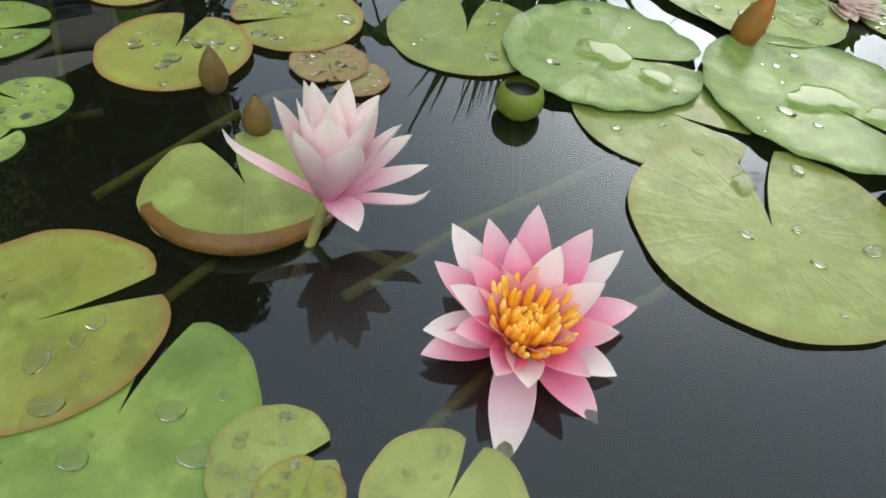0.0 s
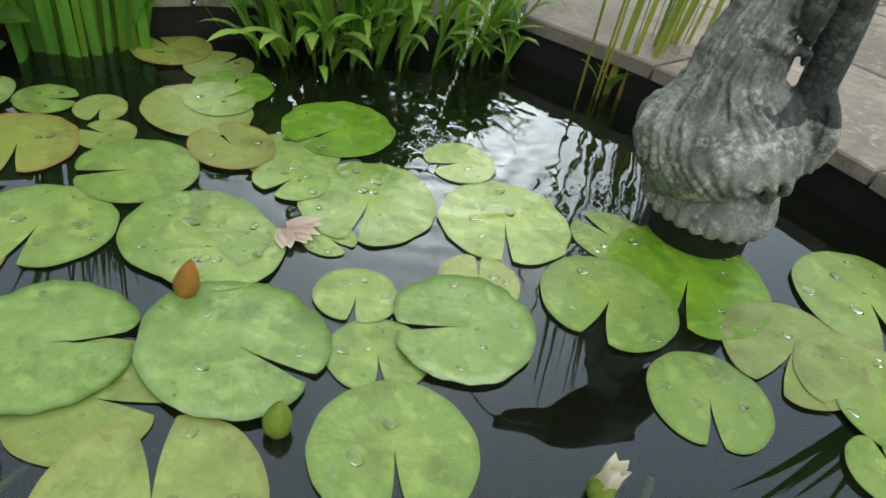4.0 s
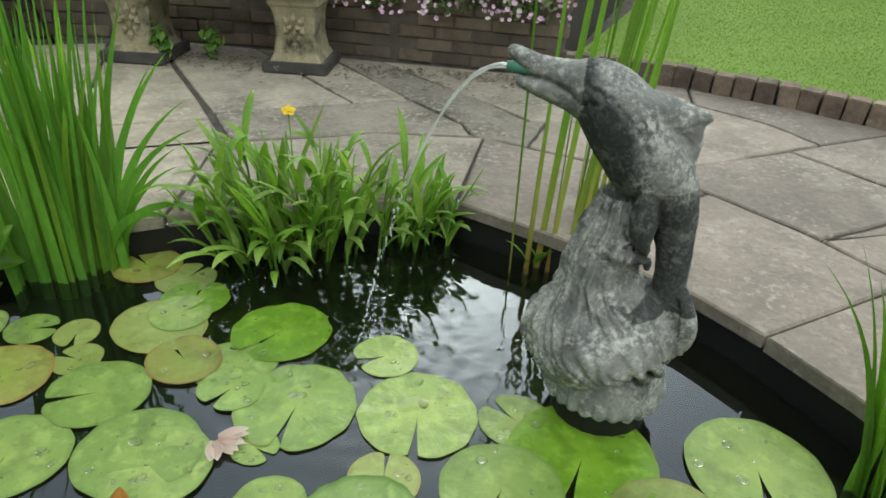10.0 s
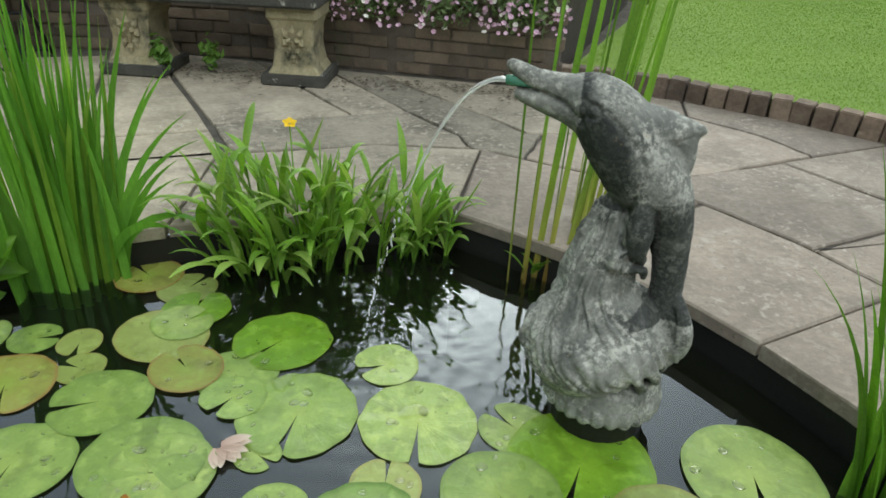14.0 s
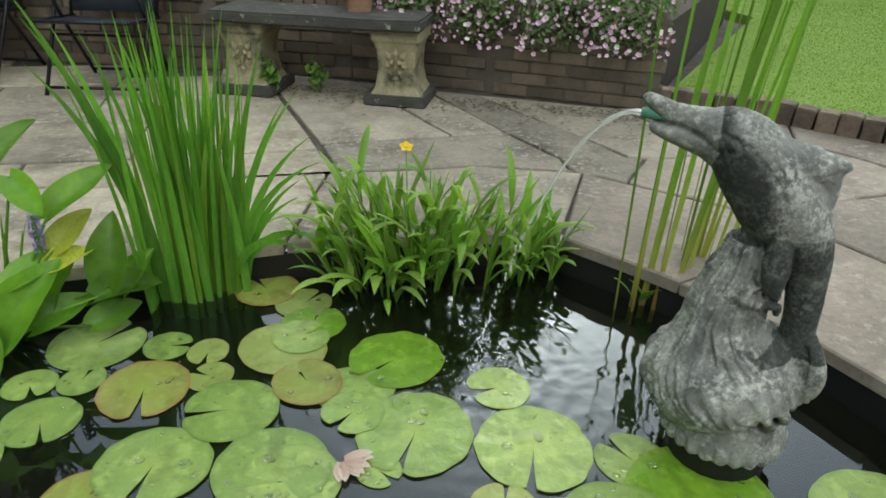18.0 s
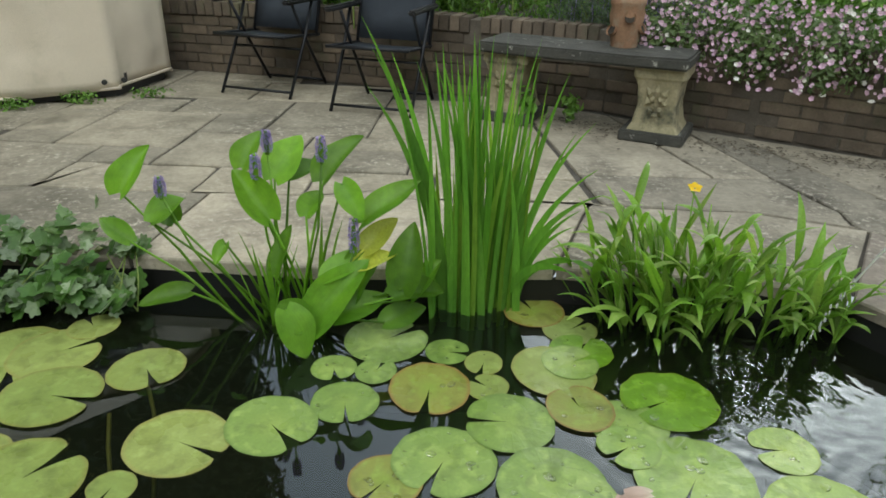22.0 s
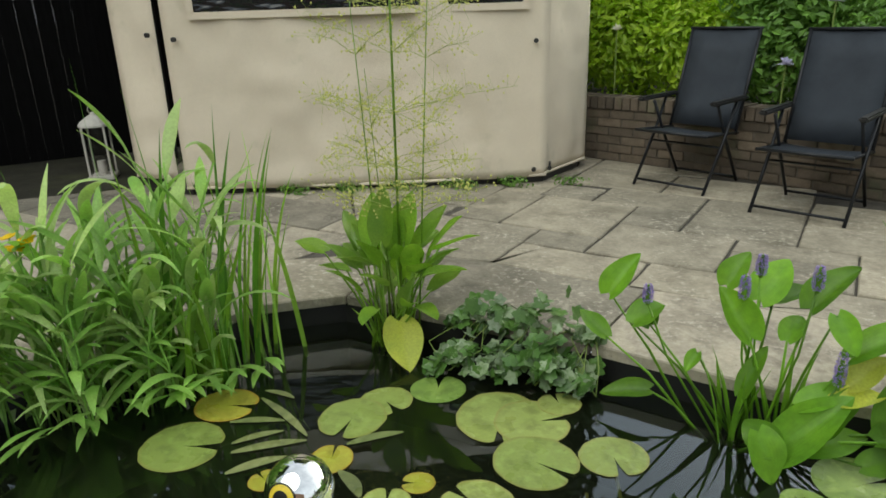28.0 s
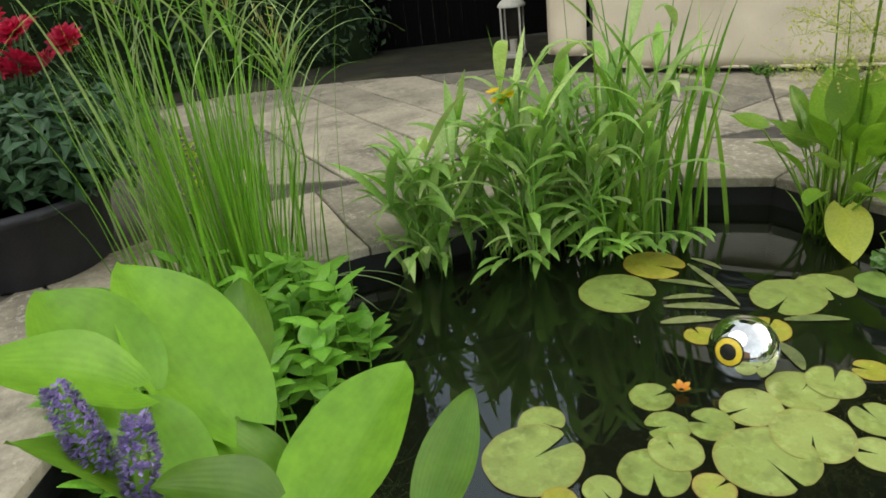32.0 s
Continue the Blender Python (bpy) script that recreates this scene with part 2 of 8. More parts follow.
def weathered_stone():
    """Grey cast stone: dark stains, pale grey wear, flecks of white lichen, and a dark tone where the fish attribute is
    high.
    """
    m = material("statue_stone", (0.315, 0.325, 0.295), (0.150, 0.158, 0.145), 11, 0.88, 0.7, 110, stain=(0.060, 0.066, 0.062), stain_scale=9, stain_lo=0.54, stain_hi=0.72, depth=0.006)
    nd, ln = m.node_tree.nodes, m.node_tree.links
    b = nd["Principled BSDF"]
    base = b.inputs["Base Color"].links[0].from_socket
    geo = nd.new("ShaderNodeNewGeometry")

    def noise_mask(scale, lo, hi, detail=5):
        n, r = nd.new("ShaderNodeTexNoise"), nd.new("ShaderNodeMapRange")
        n.inputs["Scale"].default_value, n.inputs["Detail"].default_value, n.inputs["Roughness"].default_value = scale, detail, 0.7
        r.inputs[1].default_value, r.inputs[2].default_value = lo, hi
        ln.new(geo.outputs["Position"], n.inputs["Vector"])
        ln.new(n.outputs["Fac"], r.inputs[0])
        return r.outputs[0]

    def blend(a, colour, fac):
        mx = nd.new("ShaderNodeMix")
        mx.data_type = "RGBA"
        ln.new(fac, mx.inputs[0])
        ln.new(a, mx.inputs[6])
        mx.inputs[7].default_value = (*colour, 1)
        return mx.outputs[2]

    def times(p, q):
        both = nd.new("ShaderNodeMath")
        both.operation = "MULTIPLY"
        ln.new(p, both.inputs[0])
        ln.new(q, both.inputs[1])
        return both.outputs[0]

    # the fish attribute darkens the colour and leaves less lichen
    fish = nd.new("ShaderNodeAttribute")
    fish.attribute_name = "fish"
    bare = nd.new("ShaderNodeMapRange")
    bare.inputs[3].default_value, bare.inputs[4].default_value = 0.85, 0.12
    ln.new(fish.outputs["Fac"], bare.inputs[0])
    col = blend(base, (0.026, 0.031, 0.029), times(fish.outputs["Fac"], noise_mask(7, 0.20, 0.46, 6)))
    col = blend(col, (0.56, 0.57, 0.51), times(bare.outputs[0], times(noise_mask(60, 0.46, 0.56, 12), noise_mask(13, 0.46, 0.58, 9))))
    col = blend(col, (0.42, 0.43, 0.38), times(bare.outputs[0], times(noise_mask(120, 0.47, 0.57, 9), noise_mask(7, 0.44, 0.62, 6))))
    col = blend(col, (0.30, 0.20, 0.10), times(noise_mask(30, 0.60, 0.72), noise_mask(9, 0.58, 0.70, 3)))
    ln.new(col, b.inputs["Base Color"])
    return m


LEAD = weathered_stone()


# ---- builders ----
def part(name, bm, mat, parent=None, label="", smooth=False):
    """Links a bmesh as one mesh object, under a thing or a part if one is given."""
    me = bpy.data.meshes.new(name)
    bm.to_mesh(me)
    bm.free()
    me.materials.append(mat)
    if smooth:
        me.polygons.foreach_set("use_smooth", [True] * len(me.polygons))
    ob = new(name, me)
    if parent is not None:
        ob.parent = parent
    if label:
        ob["label"] = label
    return ob


def mesh_part(name, verts, faces, mat, parent=None, label="", smooth=False):
    me = bpy.data.meshes.new(name)
    me.from_pydata(verts, [], faces)
    me.materials.append(mat)
    if smooth:
        me.polygons.foreach_set("use_smooth", [True] * len(me.polygons))
    ob = new(name, me)
    if parent is not None:
        ob.parent = parent
    if label:
        ob["label"] = label
    return ob


def empty(name, m=None):
    ob = new(name)
    ob.empty_display_size = 0.05
    if m is not None:
        ob.matrix_world = m
    return ob


def box(bm, x0, y0, z0, x1, y1, z1, bevel=0.0, m=None):
    r = bmesh.ops.create_cube(bm, size=1)
    mm = Matrix.Translation(((x0 + x1) / 2, (y0 + y1) / 2, (z0 + z1) / 2)) @ Matrix.Diagonal((x1 - x0, y1 - y0, z1 - z0, 1))
    bmesh.ops.transform(bm, matrix=(m @ mm) if m is not None else mm, verts=r["verts"])
    if bevel:
        es = list({e for v in r["verts"] for e in v.link_edges})
        bmesh.ops.bevel(bm, geom=es, offset=bevel, segments=2, affect="EDGES")
    return bm


def tube(bm, pts, radii, sides=6, cap=True):
    """A round rod along a line of points."""
    pts = [Vector(p) for p in pts]
    if isinstance(radii, (int, float)):
        radii = [radii] * len(pts)
    rings = []
    up = Vector((0.12, 0.31, 0.94))
    for i, p in enumerate(pts):
        d = (pts[min(i + 1, len(pts) - 1)] - pts[max(i - 1, 0)]).normalized()
        if abs(d.dot(up)) > 0.98:
            up = Vector((1, 0.1, 0))
        a = d.cross(up).normalized()
        b = d.cross(a)
        rings.append([bm.verts.new(p + radii[i] * (a * math.cos(k * math.tau / sides) + b * math.sin(k * math.tau / sides))) for k in range(sides)])
    for r0, r1 in zip(rings, rings[1:]):
        for k in range(sides):
            bm.faces.new((r0[k], r0[(k + 1) % sides], r1[(k + 1) % sides], r1[k]))
    if cap:
        bm.faces.new(rings[0][::-1])
        bm.faces.new(rings[-1])
    return bm


def prism(bm, poly, z0, z1, bevel=0.0):
    """An upright block over a flat outline."""
    lo = [bm.verts.new((x, y, z0)) for x, y in poly]
    if bevel:
        cx, cy = sum(p[0] for p in poly) / len(poly), sum(p[1] for p in poly) / len(poly)
        mid = [bm.verts.new((x, y, z1 - bevel)) for x, y in poly]
        hi = []
        for x, y in poly:
            d = math.hypot(cx - x, cy - y) + 1e-6
            hi.append(bm.verts.new((x + (cx - x) / d * bevel * 1.3, y + (cy - y) / d * bevel * 1.3, z1)))
        loops = [lo, mid, hi]
    else:
        loops = [lo, [bm.verts.new((x, y, z1)) for x, y in poly]]
    n = len(poly)
    for a, b in zip(loops, loops[1:]):
        for k in range(n):
            bm.faces.new((a[k], a[(k + 1) % n], b[(k + 1) % n], b[k]))
    bm.faces.new(loops[-1])
    bm.faces.new(lo[::-1])
    bmesh.ops.recalc_face_normals(bm, faces=bm.faces)
    return bm


# ---- the pond: inner edge of the coping, and the joint behind it ----
POND = [(2.04, 0.66), (2.02, 0.89), (1.875, 1.28), (1.79, 1.47), (1.68, 1.68), (1.40, 1.82), (0.75, 1.95), (-0.1, 2.0), (-0.75, 2.12),
        (-1.48, 2.20), (-1.93, 2.25), (-2.25, 2.02), (-2.50, 1.45), (-2.86, 0.65), (-2.95, 0.35), (-2.9, -0.3), (-2.3, -0.85), (-1.0, -1.1),
        (0.6, -1.05), (1.7, -0.7), (2.0, -0.1)]
COPING = [(2.67, 0.66), (2.68, 1.0), (2.62, 1.4), (2.5, 1.66), (2.12, 2.22), (1.71, 2.44), (1.05, 2.56), (-0.05, 2.70), (-0.61, 2.77),
          (-1.38, 2.89), (-1.95, 2.90), (-2.75, 2.45), (-3.36, 1.65), (-3.68, 0.85), (-3.85, 0.4), (-3.8, -0.5), (-3.0, -1.6), (-1.2, -1.9),
          (0.8, -1.85), (2.2, -1.2), (2.65, -0.15)]


def ring(name, poly, z0, z1, mat, kind_label):
    """A thin upright band along a closed outline."""
    bm = bmesh.new()
    n = len(poly)
    c = (sum(p[0] for p in poly) / n, sum(p[1] for p in poly) / n)
    out = [(x + (x - c[0]) * 0.015, y + (y - c[1]) * 0.015) for x, y in poly]
    rows = [[bm.verts.new((x, y, z)) for x, y in q] for q, z in ((poly, z0), (poly, z1), (out, z1), (out, z0))]
    for a, b in zip(rows, rows[1:]):
        for k in range(n):
            bm.faces.new((a[k], a[(k + 1) % n], b[(k + 1) % n], b[k]))
    bmesh.ops.recalc_face_normals(bm, faces=bm.faces)
    return tagged(part(name, bm, mat), kind_label, "pond edge", kind="structure")


ring("pond_wall", [(x * 1.008, y * 1.008) for x, y in POND], -0.5, PAVE - 0.047, LINER, "black rubber liner round the garden pond")
bm = bmesh.new()
bm.faces.new([bm.verts.new((x * 1.01, y * 1.01, -0.5)) for x, y in POND])
tagged(part("pond_bottom", bm, MUD), "dark silty bottom of the garden pond", "pond bottom", kind="structure")
bm = bmesh.new()
bm.faces.new([bm.verts.new((x * 1.004, y * 1.004, 0)) for x, y in POND])
tagged(part("water", bm, WATER), "still dark pond water mirroring a pale sky", "water", kind="structure")

# ground sheet to the horizon, open where the pond lies
bm = bmesh.new()
n = len(POND)
inner = [bm.verts.new((x * 1.03, y * 1.03, PAVE - 0.019)) for x, y in POND]
outer = [bm.verts.new((x / math.hypot(x, y) * 400, y / math.hypot(x, y) * 400, PAVE - 0.019)) for x, y in POND]
for k in range(n):
    bm.faces.new((inner[k], outer[k], outer[(k + 1) % n], inner[(k + 1) % n]))
bmesh.ops.recalc_face_normals(bm, faces=bm.faces)
tagged(part("ground", bm, JOINT), "dark bedding and soil under the paving", "ground", kind="structure")


# ---- lily pads ----
def pad_material(name, heart, body, rim, speck, spot=0.0, gloss=0.25):
    """A leaf skin: paler radiating veins, a rim of its own colour, blotches and small dark specks, waxy gloss."""
    m = bpy.data.materials.new(name)
    m.use_nodes = True
    nd, ln = m.node_tree.nodes, m.node_tree.links
    b = nd["Principled BSDF"]
    tc = nd.new("ShaderNodeTexCoord")
    rad = nd.new("ShaderNodeAttribute")
    rad.attribute_name = "rad"

    def mixc(a, b_, fac, mode="MIX"):
        n = nd.new("ShaderNodeMix")
        n.data_type, n.blend_type = "RGBA", mode
        for sock, v in ((n.inputs[6], a), (n.inputs[7], b_), (n.inputs[0], fac)):
            if isinstance(v, (int, float)):
                sock.default_value = v
            elif isinstance(v, tuple):
                sock.default_value = (*v, 1)
            else:
                ln.new(v, sock)
        return n.outputs[2]

    def mr(sock, lo, hi, a=0.0, c=1.0):
        n = nd.new("ShaderNodeMapRange")
        for k, v in ((1, lo), (2, hi), (3, a), (4, c)):
            n.inputs[k].default_value = v
        ln.new(sock, n.inputs[0])
        return n.outputs[0]

    def noise_(scale, detail=4.0):
        n = nd.new("ShaderNodeTexNoise")
        n.inputs["Scale"].default_value, n.inputs["Detail"].default_value = scale, detail
        n.noise_dimensions = "4D"
        ln.new(tc.outputs["Object"], n.inputs["Vector"])
        rnd_ = nd.new("ShaderNodeObjectInfo")
        mm = nd.new("ShaderNodeMath")
        mm.operation = "MULTIPLY"
        mm.inputs[1].default_value = 40.0
        ln.new(rnd_.outputs["Random"], mm.inputs[0])
        ln.new(mm.outputs[0], n.inputs["W"])
        return n.outputs["Fac"]

    blot, fine, film = noise_(14.0), noise_(110.0), noise_(9.0, 2.0)
    col = mixc(heart, body, mr(rad.outputs["Fac"], 0.05, 0.55))
    col = mixc(col, tuple(v * 0.62 for v in body), mr(blot, 0.50, 0.72))
    col = mixc(col, tuple(min(1, v * 1.18 + 0.02) for v in heart), mr(noise_(26.0, 3.0), 0.52, 0.68, 0.0, 0.7))
    col = mixc(col, rim, mr(rad.outputs["Fac"], 0.90, 1.0, 0.0, 0.8))
    sep = nd.new("ShaderNodeSeparateXYZ")
    ln.new(tc.outputs["Object"], sep.inputs[0])
    at = nd.new("ShaderNodeMath")
    at.operation = "ARCTAN2"
    ln.new(sep.outputs[1], at.inputs[0])
    ln.new(sep.outputs[0], at.inputs[1])
    k = nd.new("ShaderNodeMath")
    k.operation = "MULTIPLY_ADD"
    k.inputs[1].default_value = 22.0
    ln.new(at.outputs[0], k.inputs[0])
    ln.new(mr(blot, 0, 1, 0, 3.0), k.inputs[2])
    sn = nd.new("ShaderNodeMath")
    sn.operation = "COSINE"
    ln.new(k.outputs[0], sn.inputs[0])
    vein = mr(sn.outputs[0], 0.82, 1.0)
    col = mixc(col, tuple(min(1, v * 1.25 + 0.02) for v in body), mixc((0, 0, 0), (0.05, 0.05, 0.05), vein))
    col = mixc(col, (1.12, 1.12, 1.05), mr(fine, 0.3, 0.7), "MULTIPLY")
    col = mixc(col, speck, mr(noise_(38.0, 2.0), 0.70, 0.76, 0.0, 0.85 if spot else 0.55))
    vary = nd.new("ShaderNodeObjectInfo")
    col = mixc(col, mixc((0.80, 0.84, 0.7), (1.14, 1.08, 1.05), vary.outputs["Random"]), 1.0, "MULTIPLY")
    ln.new(col, b.inputs["Base Color"])
    ln.new(mr(film, 0.44, 0.56, 0.44 if gloss > 0.2 else 0.34, gloss), b.inputs["Roughness"])
    b.inputs["Specular IOR Level"].default_value = 0.42
    bp = nd.new("ShaderNodeBump")
    bp.inputs["Strength"].default_value, bp.inputs["Distance"].default_value = 0.55, 0.004
    hh = nd.new("ShaderNodeMath")
    hh.operation = "MULTIPLY_ADD"
    hh.inputs[1].default_value = 0.06
    ln.new(vein, hh.inputs[0])
    ln.new(noise_(32.0, 4.0), hh.inputs[2])
    ln.new(hh.outputs[0], bp.inputs["Height"])
    ln.new(bp.outputs[0], b.inputs["Normal"])
    t = nd.new("ShaderNodeBsdfTranslucent")
    ln.new(col, t.inputs["Color"])
    ms = nd.new("ShaderNodeMixShader")
    ms.inputs[0].default_value = 0.12
    ln.new(b.outputs[0], ms.inputs[1])
    ln.new(t.outputs[0], ms.inputs[2])
    ln.new(ms.outputs[0], nd["Material Output"].inputs["Surface"])
    return m


PAD_MATS = {
    "green": pad_material("pad_green", (0.29, 0.40, 0.105), (0.225, 0.335, 0.09), (0.15, 0.24, 0.06), (0.05, 0.04, 0.015)),
    "wavy": pad_material("pad_bluegreen", (0.27, 0.40, 0.125), (0.215, 0.335, 0.10), (0.08, 0.17, 0.03), (0.08, 0.07, 0.03)),
    "moss": pad_material("pad_bright", (0.20, 0.37, 0.03), (0.145, 0.29, 0.025), (0.15, 0.26, 0.02), (0.05, 0.05, 0.01), 1),
    "lime": pad_material("pad_lime", (0.28, 0.36, 0.11), (0.265, 0.33, 0.10), (0.26, 0.25, 0.08), (0.10, 0.06, 0.02)),
    "amber": pad_material("pad_amber", (0.36, 0.38, 0.05), (0.38, 0.36, 0.06), (0.42, 0.23, 0.04), (0.12, 0.06, 0.02)),
    "rust": pad_material("pad_rust", (0.27, 0.36, 0.07), (0.29, 0.31, 0.08), (0.30, 0.14, 0.06), (0.11, 0.05, 0.02), 1),
    "wet": pad_material("pad_wet", (0.30, 0.42, 0.10), (0.235, 0.36, 0.09), (0.19, 0.29, 0.06), (0.05, 0.05, 0.015), gloss=0.16),
    "brown": pad_material("pad_brown", (0.30, 0.30, 0.09), (0.30, 0.22, 0.10), (0.22, 0.09, 0.05), (0.10, 0.04, 0.02), 1),
}
PAD_WORDS = {"wet": "wet yellow-green, spray-soaked", "green": "smooth mid-green", "wavy": "blue-green, crinkle-edged", "moss": "bright mossy green", "lime": "yellowish lime-green", "amber": "ageing amber-yellow",
             "rust": "green, rusty-rimmed", "brown": "withered brown"}


def pad_mesh(name, r, notch, kind, rnd, curl=0.0):
    """A round floating leaf with a slit to its middle, wavy rim, veined dips, and a thin turned-down edge."""
    NS, NR = 54, 7
    half = radians(rnd.uniform(5, 13))
    wave = [(k, rnd.uniform(0, math.tau), rnd.uniform(0.3, 1.0)) for k in (2, 3, 5, 8, 13)]
    rough = {"wavy": 1.6, "moss": 1.2, "wet": 1.3, "brown": 2.0}.get(kind, 0.8)
    squash = rnd.uniform(0.95, 1.05)
    verts, rads = [(0, 0, 0)], [0.0]
    for j in range(1, NR + 1):
        f = (j / NR) ** 0.85
        for i in range(NS + 1):
            u = i / NS
            # the slit narrows to nothing at the middle and rounds off at the rim
            open_ = half * (0.25 + 0.75 * f)
            a = open_ + (math.tau - 2 * open_) * u
            lobe = 1.0 - 0.10 * math.exp(-min(u, 1 - u) * 42) * f
            out = sum(w * math.cos(k * a + p) for k, p, w in wave)
            rr = r * 0.975 * f * lobe * (1 + 0.010 * rough * out * f)
            z = 0.0005 * rough * out * f ** 2 * (r / 0.12) + 0.0006 * f ** 4 * rough
            if kind == "wavy" and f > 0.93:
                z += 0.004 + 0.002 * math.sin(a * 17 + wave[0][1])
            z += curl * max(0.0, math.cos(a - math.pi)) ** 3 * max(0.0, f - 0.45) ** 1.6
            verts.append((rr * math.cos(a) * squash, rr * math.sin(a) / squash, z))
            rads.append(f)
    faces = []
    row = lambda j, i: 1 + (j - 1) * (NS + 1) + i
    for i in range(NS):
        faces.append((0, row(1, i), row(1, i + 1)))
    for j in range(1, NR):
        for i in range(NS):
            faces.append((row(j, i), row(j + 1, i), row(j + 1, i + 1), row(j, i + 1)))
    base = len(verts)
    for i in range(NS + 1):
        x, y, z = verts[row(NR, i)]
        verts += [(x, y, z), (x * 0.99, y * 0.99, z - 0.0014)]
        rads += [1.0, 1.0]
    for i in range(NS):
        faces.append((base + 2 * i, base + 2 * i + 1, base + 2 * i + 3, base + 2 * i + 2))
    me = bpy.data.meshes.new(name)
    me.from_pydata(verts, [], faces)
    me.attributes.new("rad", "FLOAT", "POINT").data.foreach_set("value", rads)
    me.polygons.foreach_set("use_smooth", [True] * len(me.polygons))
    me.materials.append(PAD_MATS[kind])
    return me


DROP = bpy.data.materials.new("water_drop")
DROP.use_nodes = True
_b = DROP.node_tree.nodes["Principled BSDF"]
_b.inputs["Transmission Weight"].default_value, _b.inputs["Roughness"].default_value, _b.inputs["IOR"].default_value = 1.0, 0.02, 1.33
STEM = material("lily_stem", (0.34, 0.32, 0.10), (0.24, 0.24, 0.07), 12, 0.6, 0.2, 80)

PADS_NEAR = [
    (0.318, 0.735, 0.118, -34, "lime"), (0.097, 0.914, 0.112, 79, "lime"), (0.276, 0.862, 0.142, -15, "wavy"), (0.365, 0.532, 0.152, 77, "lime"),
    (0.744, 0.661, 0.088, -111, "green"), (0.766, 0.804, 0.078, -121, "green"), (1.003, 0.762, 0.084, 60, "lime"), (0.911, 0.666, 0.137, 161, "wavy"),
    (0.535, 0.759, 0.156, -52, "wavy"), (0.690, 0.484, 0.130, -112, "green"), (0.573, 1.008, 0.126, 160, "green"), (0.547, 1.064, 0.142, -79, "green"),
    (0.143, 1.118, 0.094, -133, "rust"), (0.292, 1.175, 0.135, -120, "green"),
]
PADS_SHORE = [
    (-0.361, 1.019, 0.063, 107, "rust"), (-0.494, 0.887, 0.075, 13, "green"), (-0.420, 0.662, 0.033, 60, "green"), (-0.409, 0.738, 0.049, 156, "green"),
    (-0.052, 0.795, 0.040, -155, "brown"), (-0.086, 0.827, 0.050, -85, "brown"), (-0.130, 0.937, 0.092, -163, "rust"), (-0.271, 0.845, 0.094, 81, "rust"),
    (-0.233, 0.348, 0.105, 74, "green"), (-0.315, 0.435, 0.108, 22, "rust"), (-0.118, 0.300, 0.050, 15, "lime"),
    (-0.100, 0.276, 0.032, 62, "rust"), (0.000, 0.268, 0.060, 59, "lime"),
]
PADS_JET = [
    (1.366, 0.792, 0.095, 107, "green"), (1.435, 0.623, 0.181, -141, "moss"), (1.219, 0.625, 0.139, -143, "green"), (0.807, 1.283, 0.111, -110, "green"),
    (0.960, 1.375, 0.142, -157, "moss"), (0.779, 0.975, 0.058, -63, "green"), (0.905, 1.065, 0.155, -128, "wet"), (0.778, 1.190, 0.085, -150, "wet"), (1.160, 0.912, 0.152, -121, "wet"),
    (1.183, 1.153, 0.092, 177, "wet"), (1.475, 0.385, 0.141, -159, "lime"), (1.539, 0.281, 0.128, -165, "lime"), (1.231, 0.365, 0.113, -130, "green"),
    (1.774, 0.418, 0.170, -125, "green"), (1.528, 0.211, 0.099, 15, "green"), (1.411, 0.129, 0.080, 62, "green"),
]
PADS_IRIS = [
    (0.772, 1.769, 0.095, 35, "lime"), (0.676, 1.893, 0.109, 109, "rust"), (0.775, 1.639, 0.103, 62, "moss"), (0.660, 1.535, 0.133, 31, "lime"),
    (0.723, 1.577, 0.093, 15, "green"), (0.693, 1.354, 0.102, 103, "rust"), (0.454, 1.596, 0.064, -110, "lime"), (0.448, 1.474, 0.066, 137, "lime"),
    (0.347, 1.663, 0.073, -16, "green"), (0.154, 1.750, 0.140, 31, "green"), (0.277, 1.478, 0.127, -102, "rust"), (0.483, 1.310, 0.127, 172, "green"),
    (-0.007, 1.600, 0.070, -83, "green"), (0.121, 1.573, 0.066, 62, "green"), (0.033, 1.431, 0.099, -86, "green"),
]
PADS_FAR = [
    (-0.391, 1.294, 0.138, -28, "lime"), (-0.160, 1.345, 0.128, -52, "green"), (-0.995, 1.726, 0.168, -72, "lime"), (-0.874, 1.732, 0.143, 31, "lime"),
    (-0.799, 1.513, 0.145, -16, "lime"), (-0.809, 1.880, 0.081, 125, "lime"), (-0.569, 1.632, 0.115, -63, "lime"), (-1.280, 1.830, 0.109, 109, "green"),
    (-0.908, 1.255, 0.121, 156, "lime"), (-0.730, 1.185, 0.154, 48, "lime"), (-0.507, 1.142, 0.059, -110, "lime"), (-1.435, 1.681, 0.105, -34, "lime"),
    (-1.496, 1.535, 0.131, -86, "lime"), (-1.999, 1.449, 0.122, 13, "amber"), (-1.971, 1.181, 0.150, 19, "lime"), (-1.444, 1.299, 0.079, 107, "amber"),
    (-1.584, 1.129, 0.056, 154, "amber"), (-1.119, 1.288, 0.055, -159, "amber"),
]
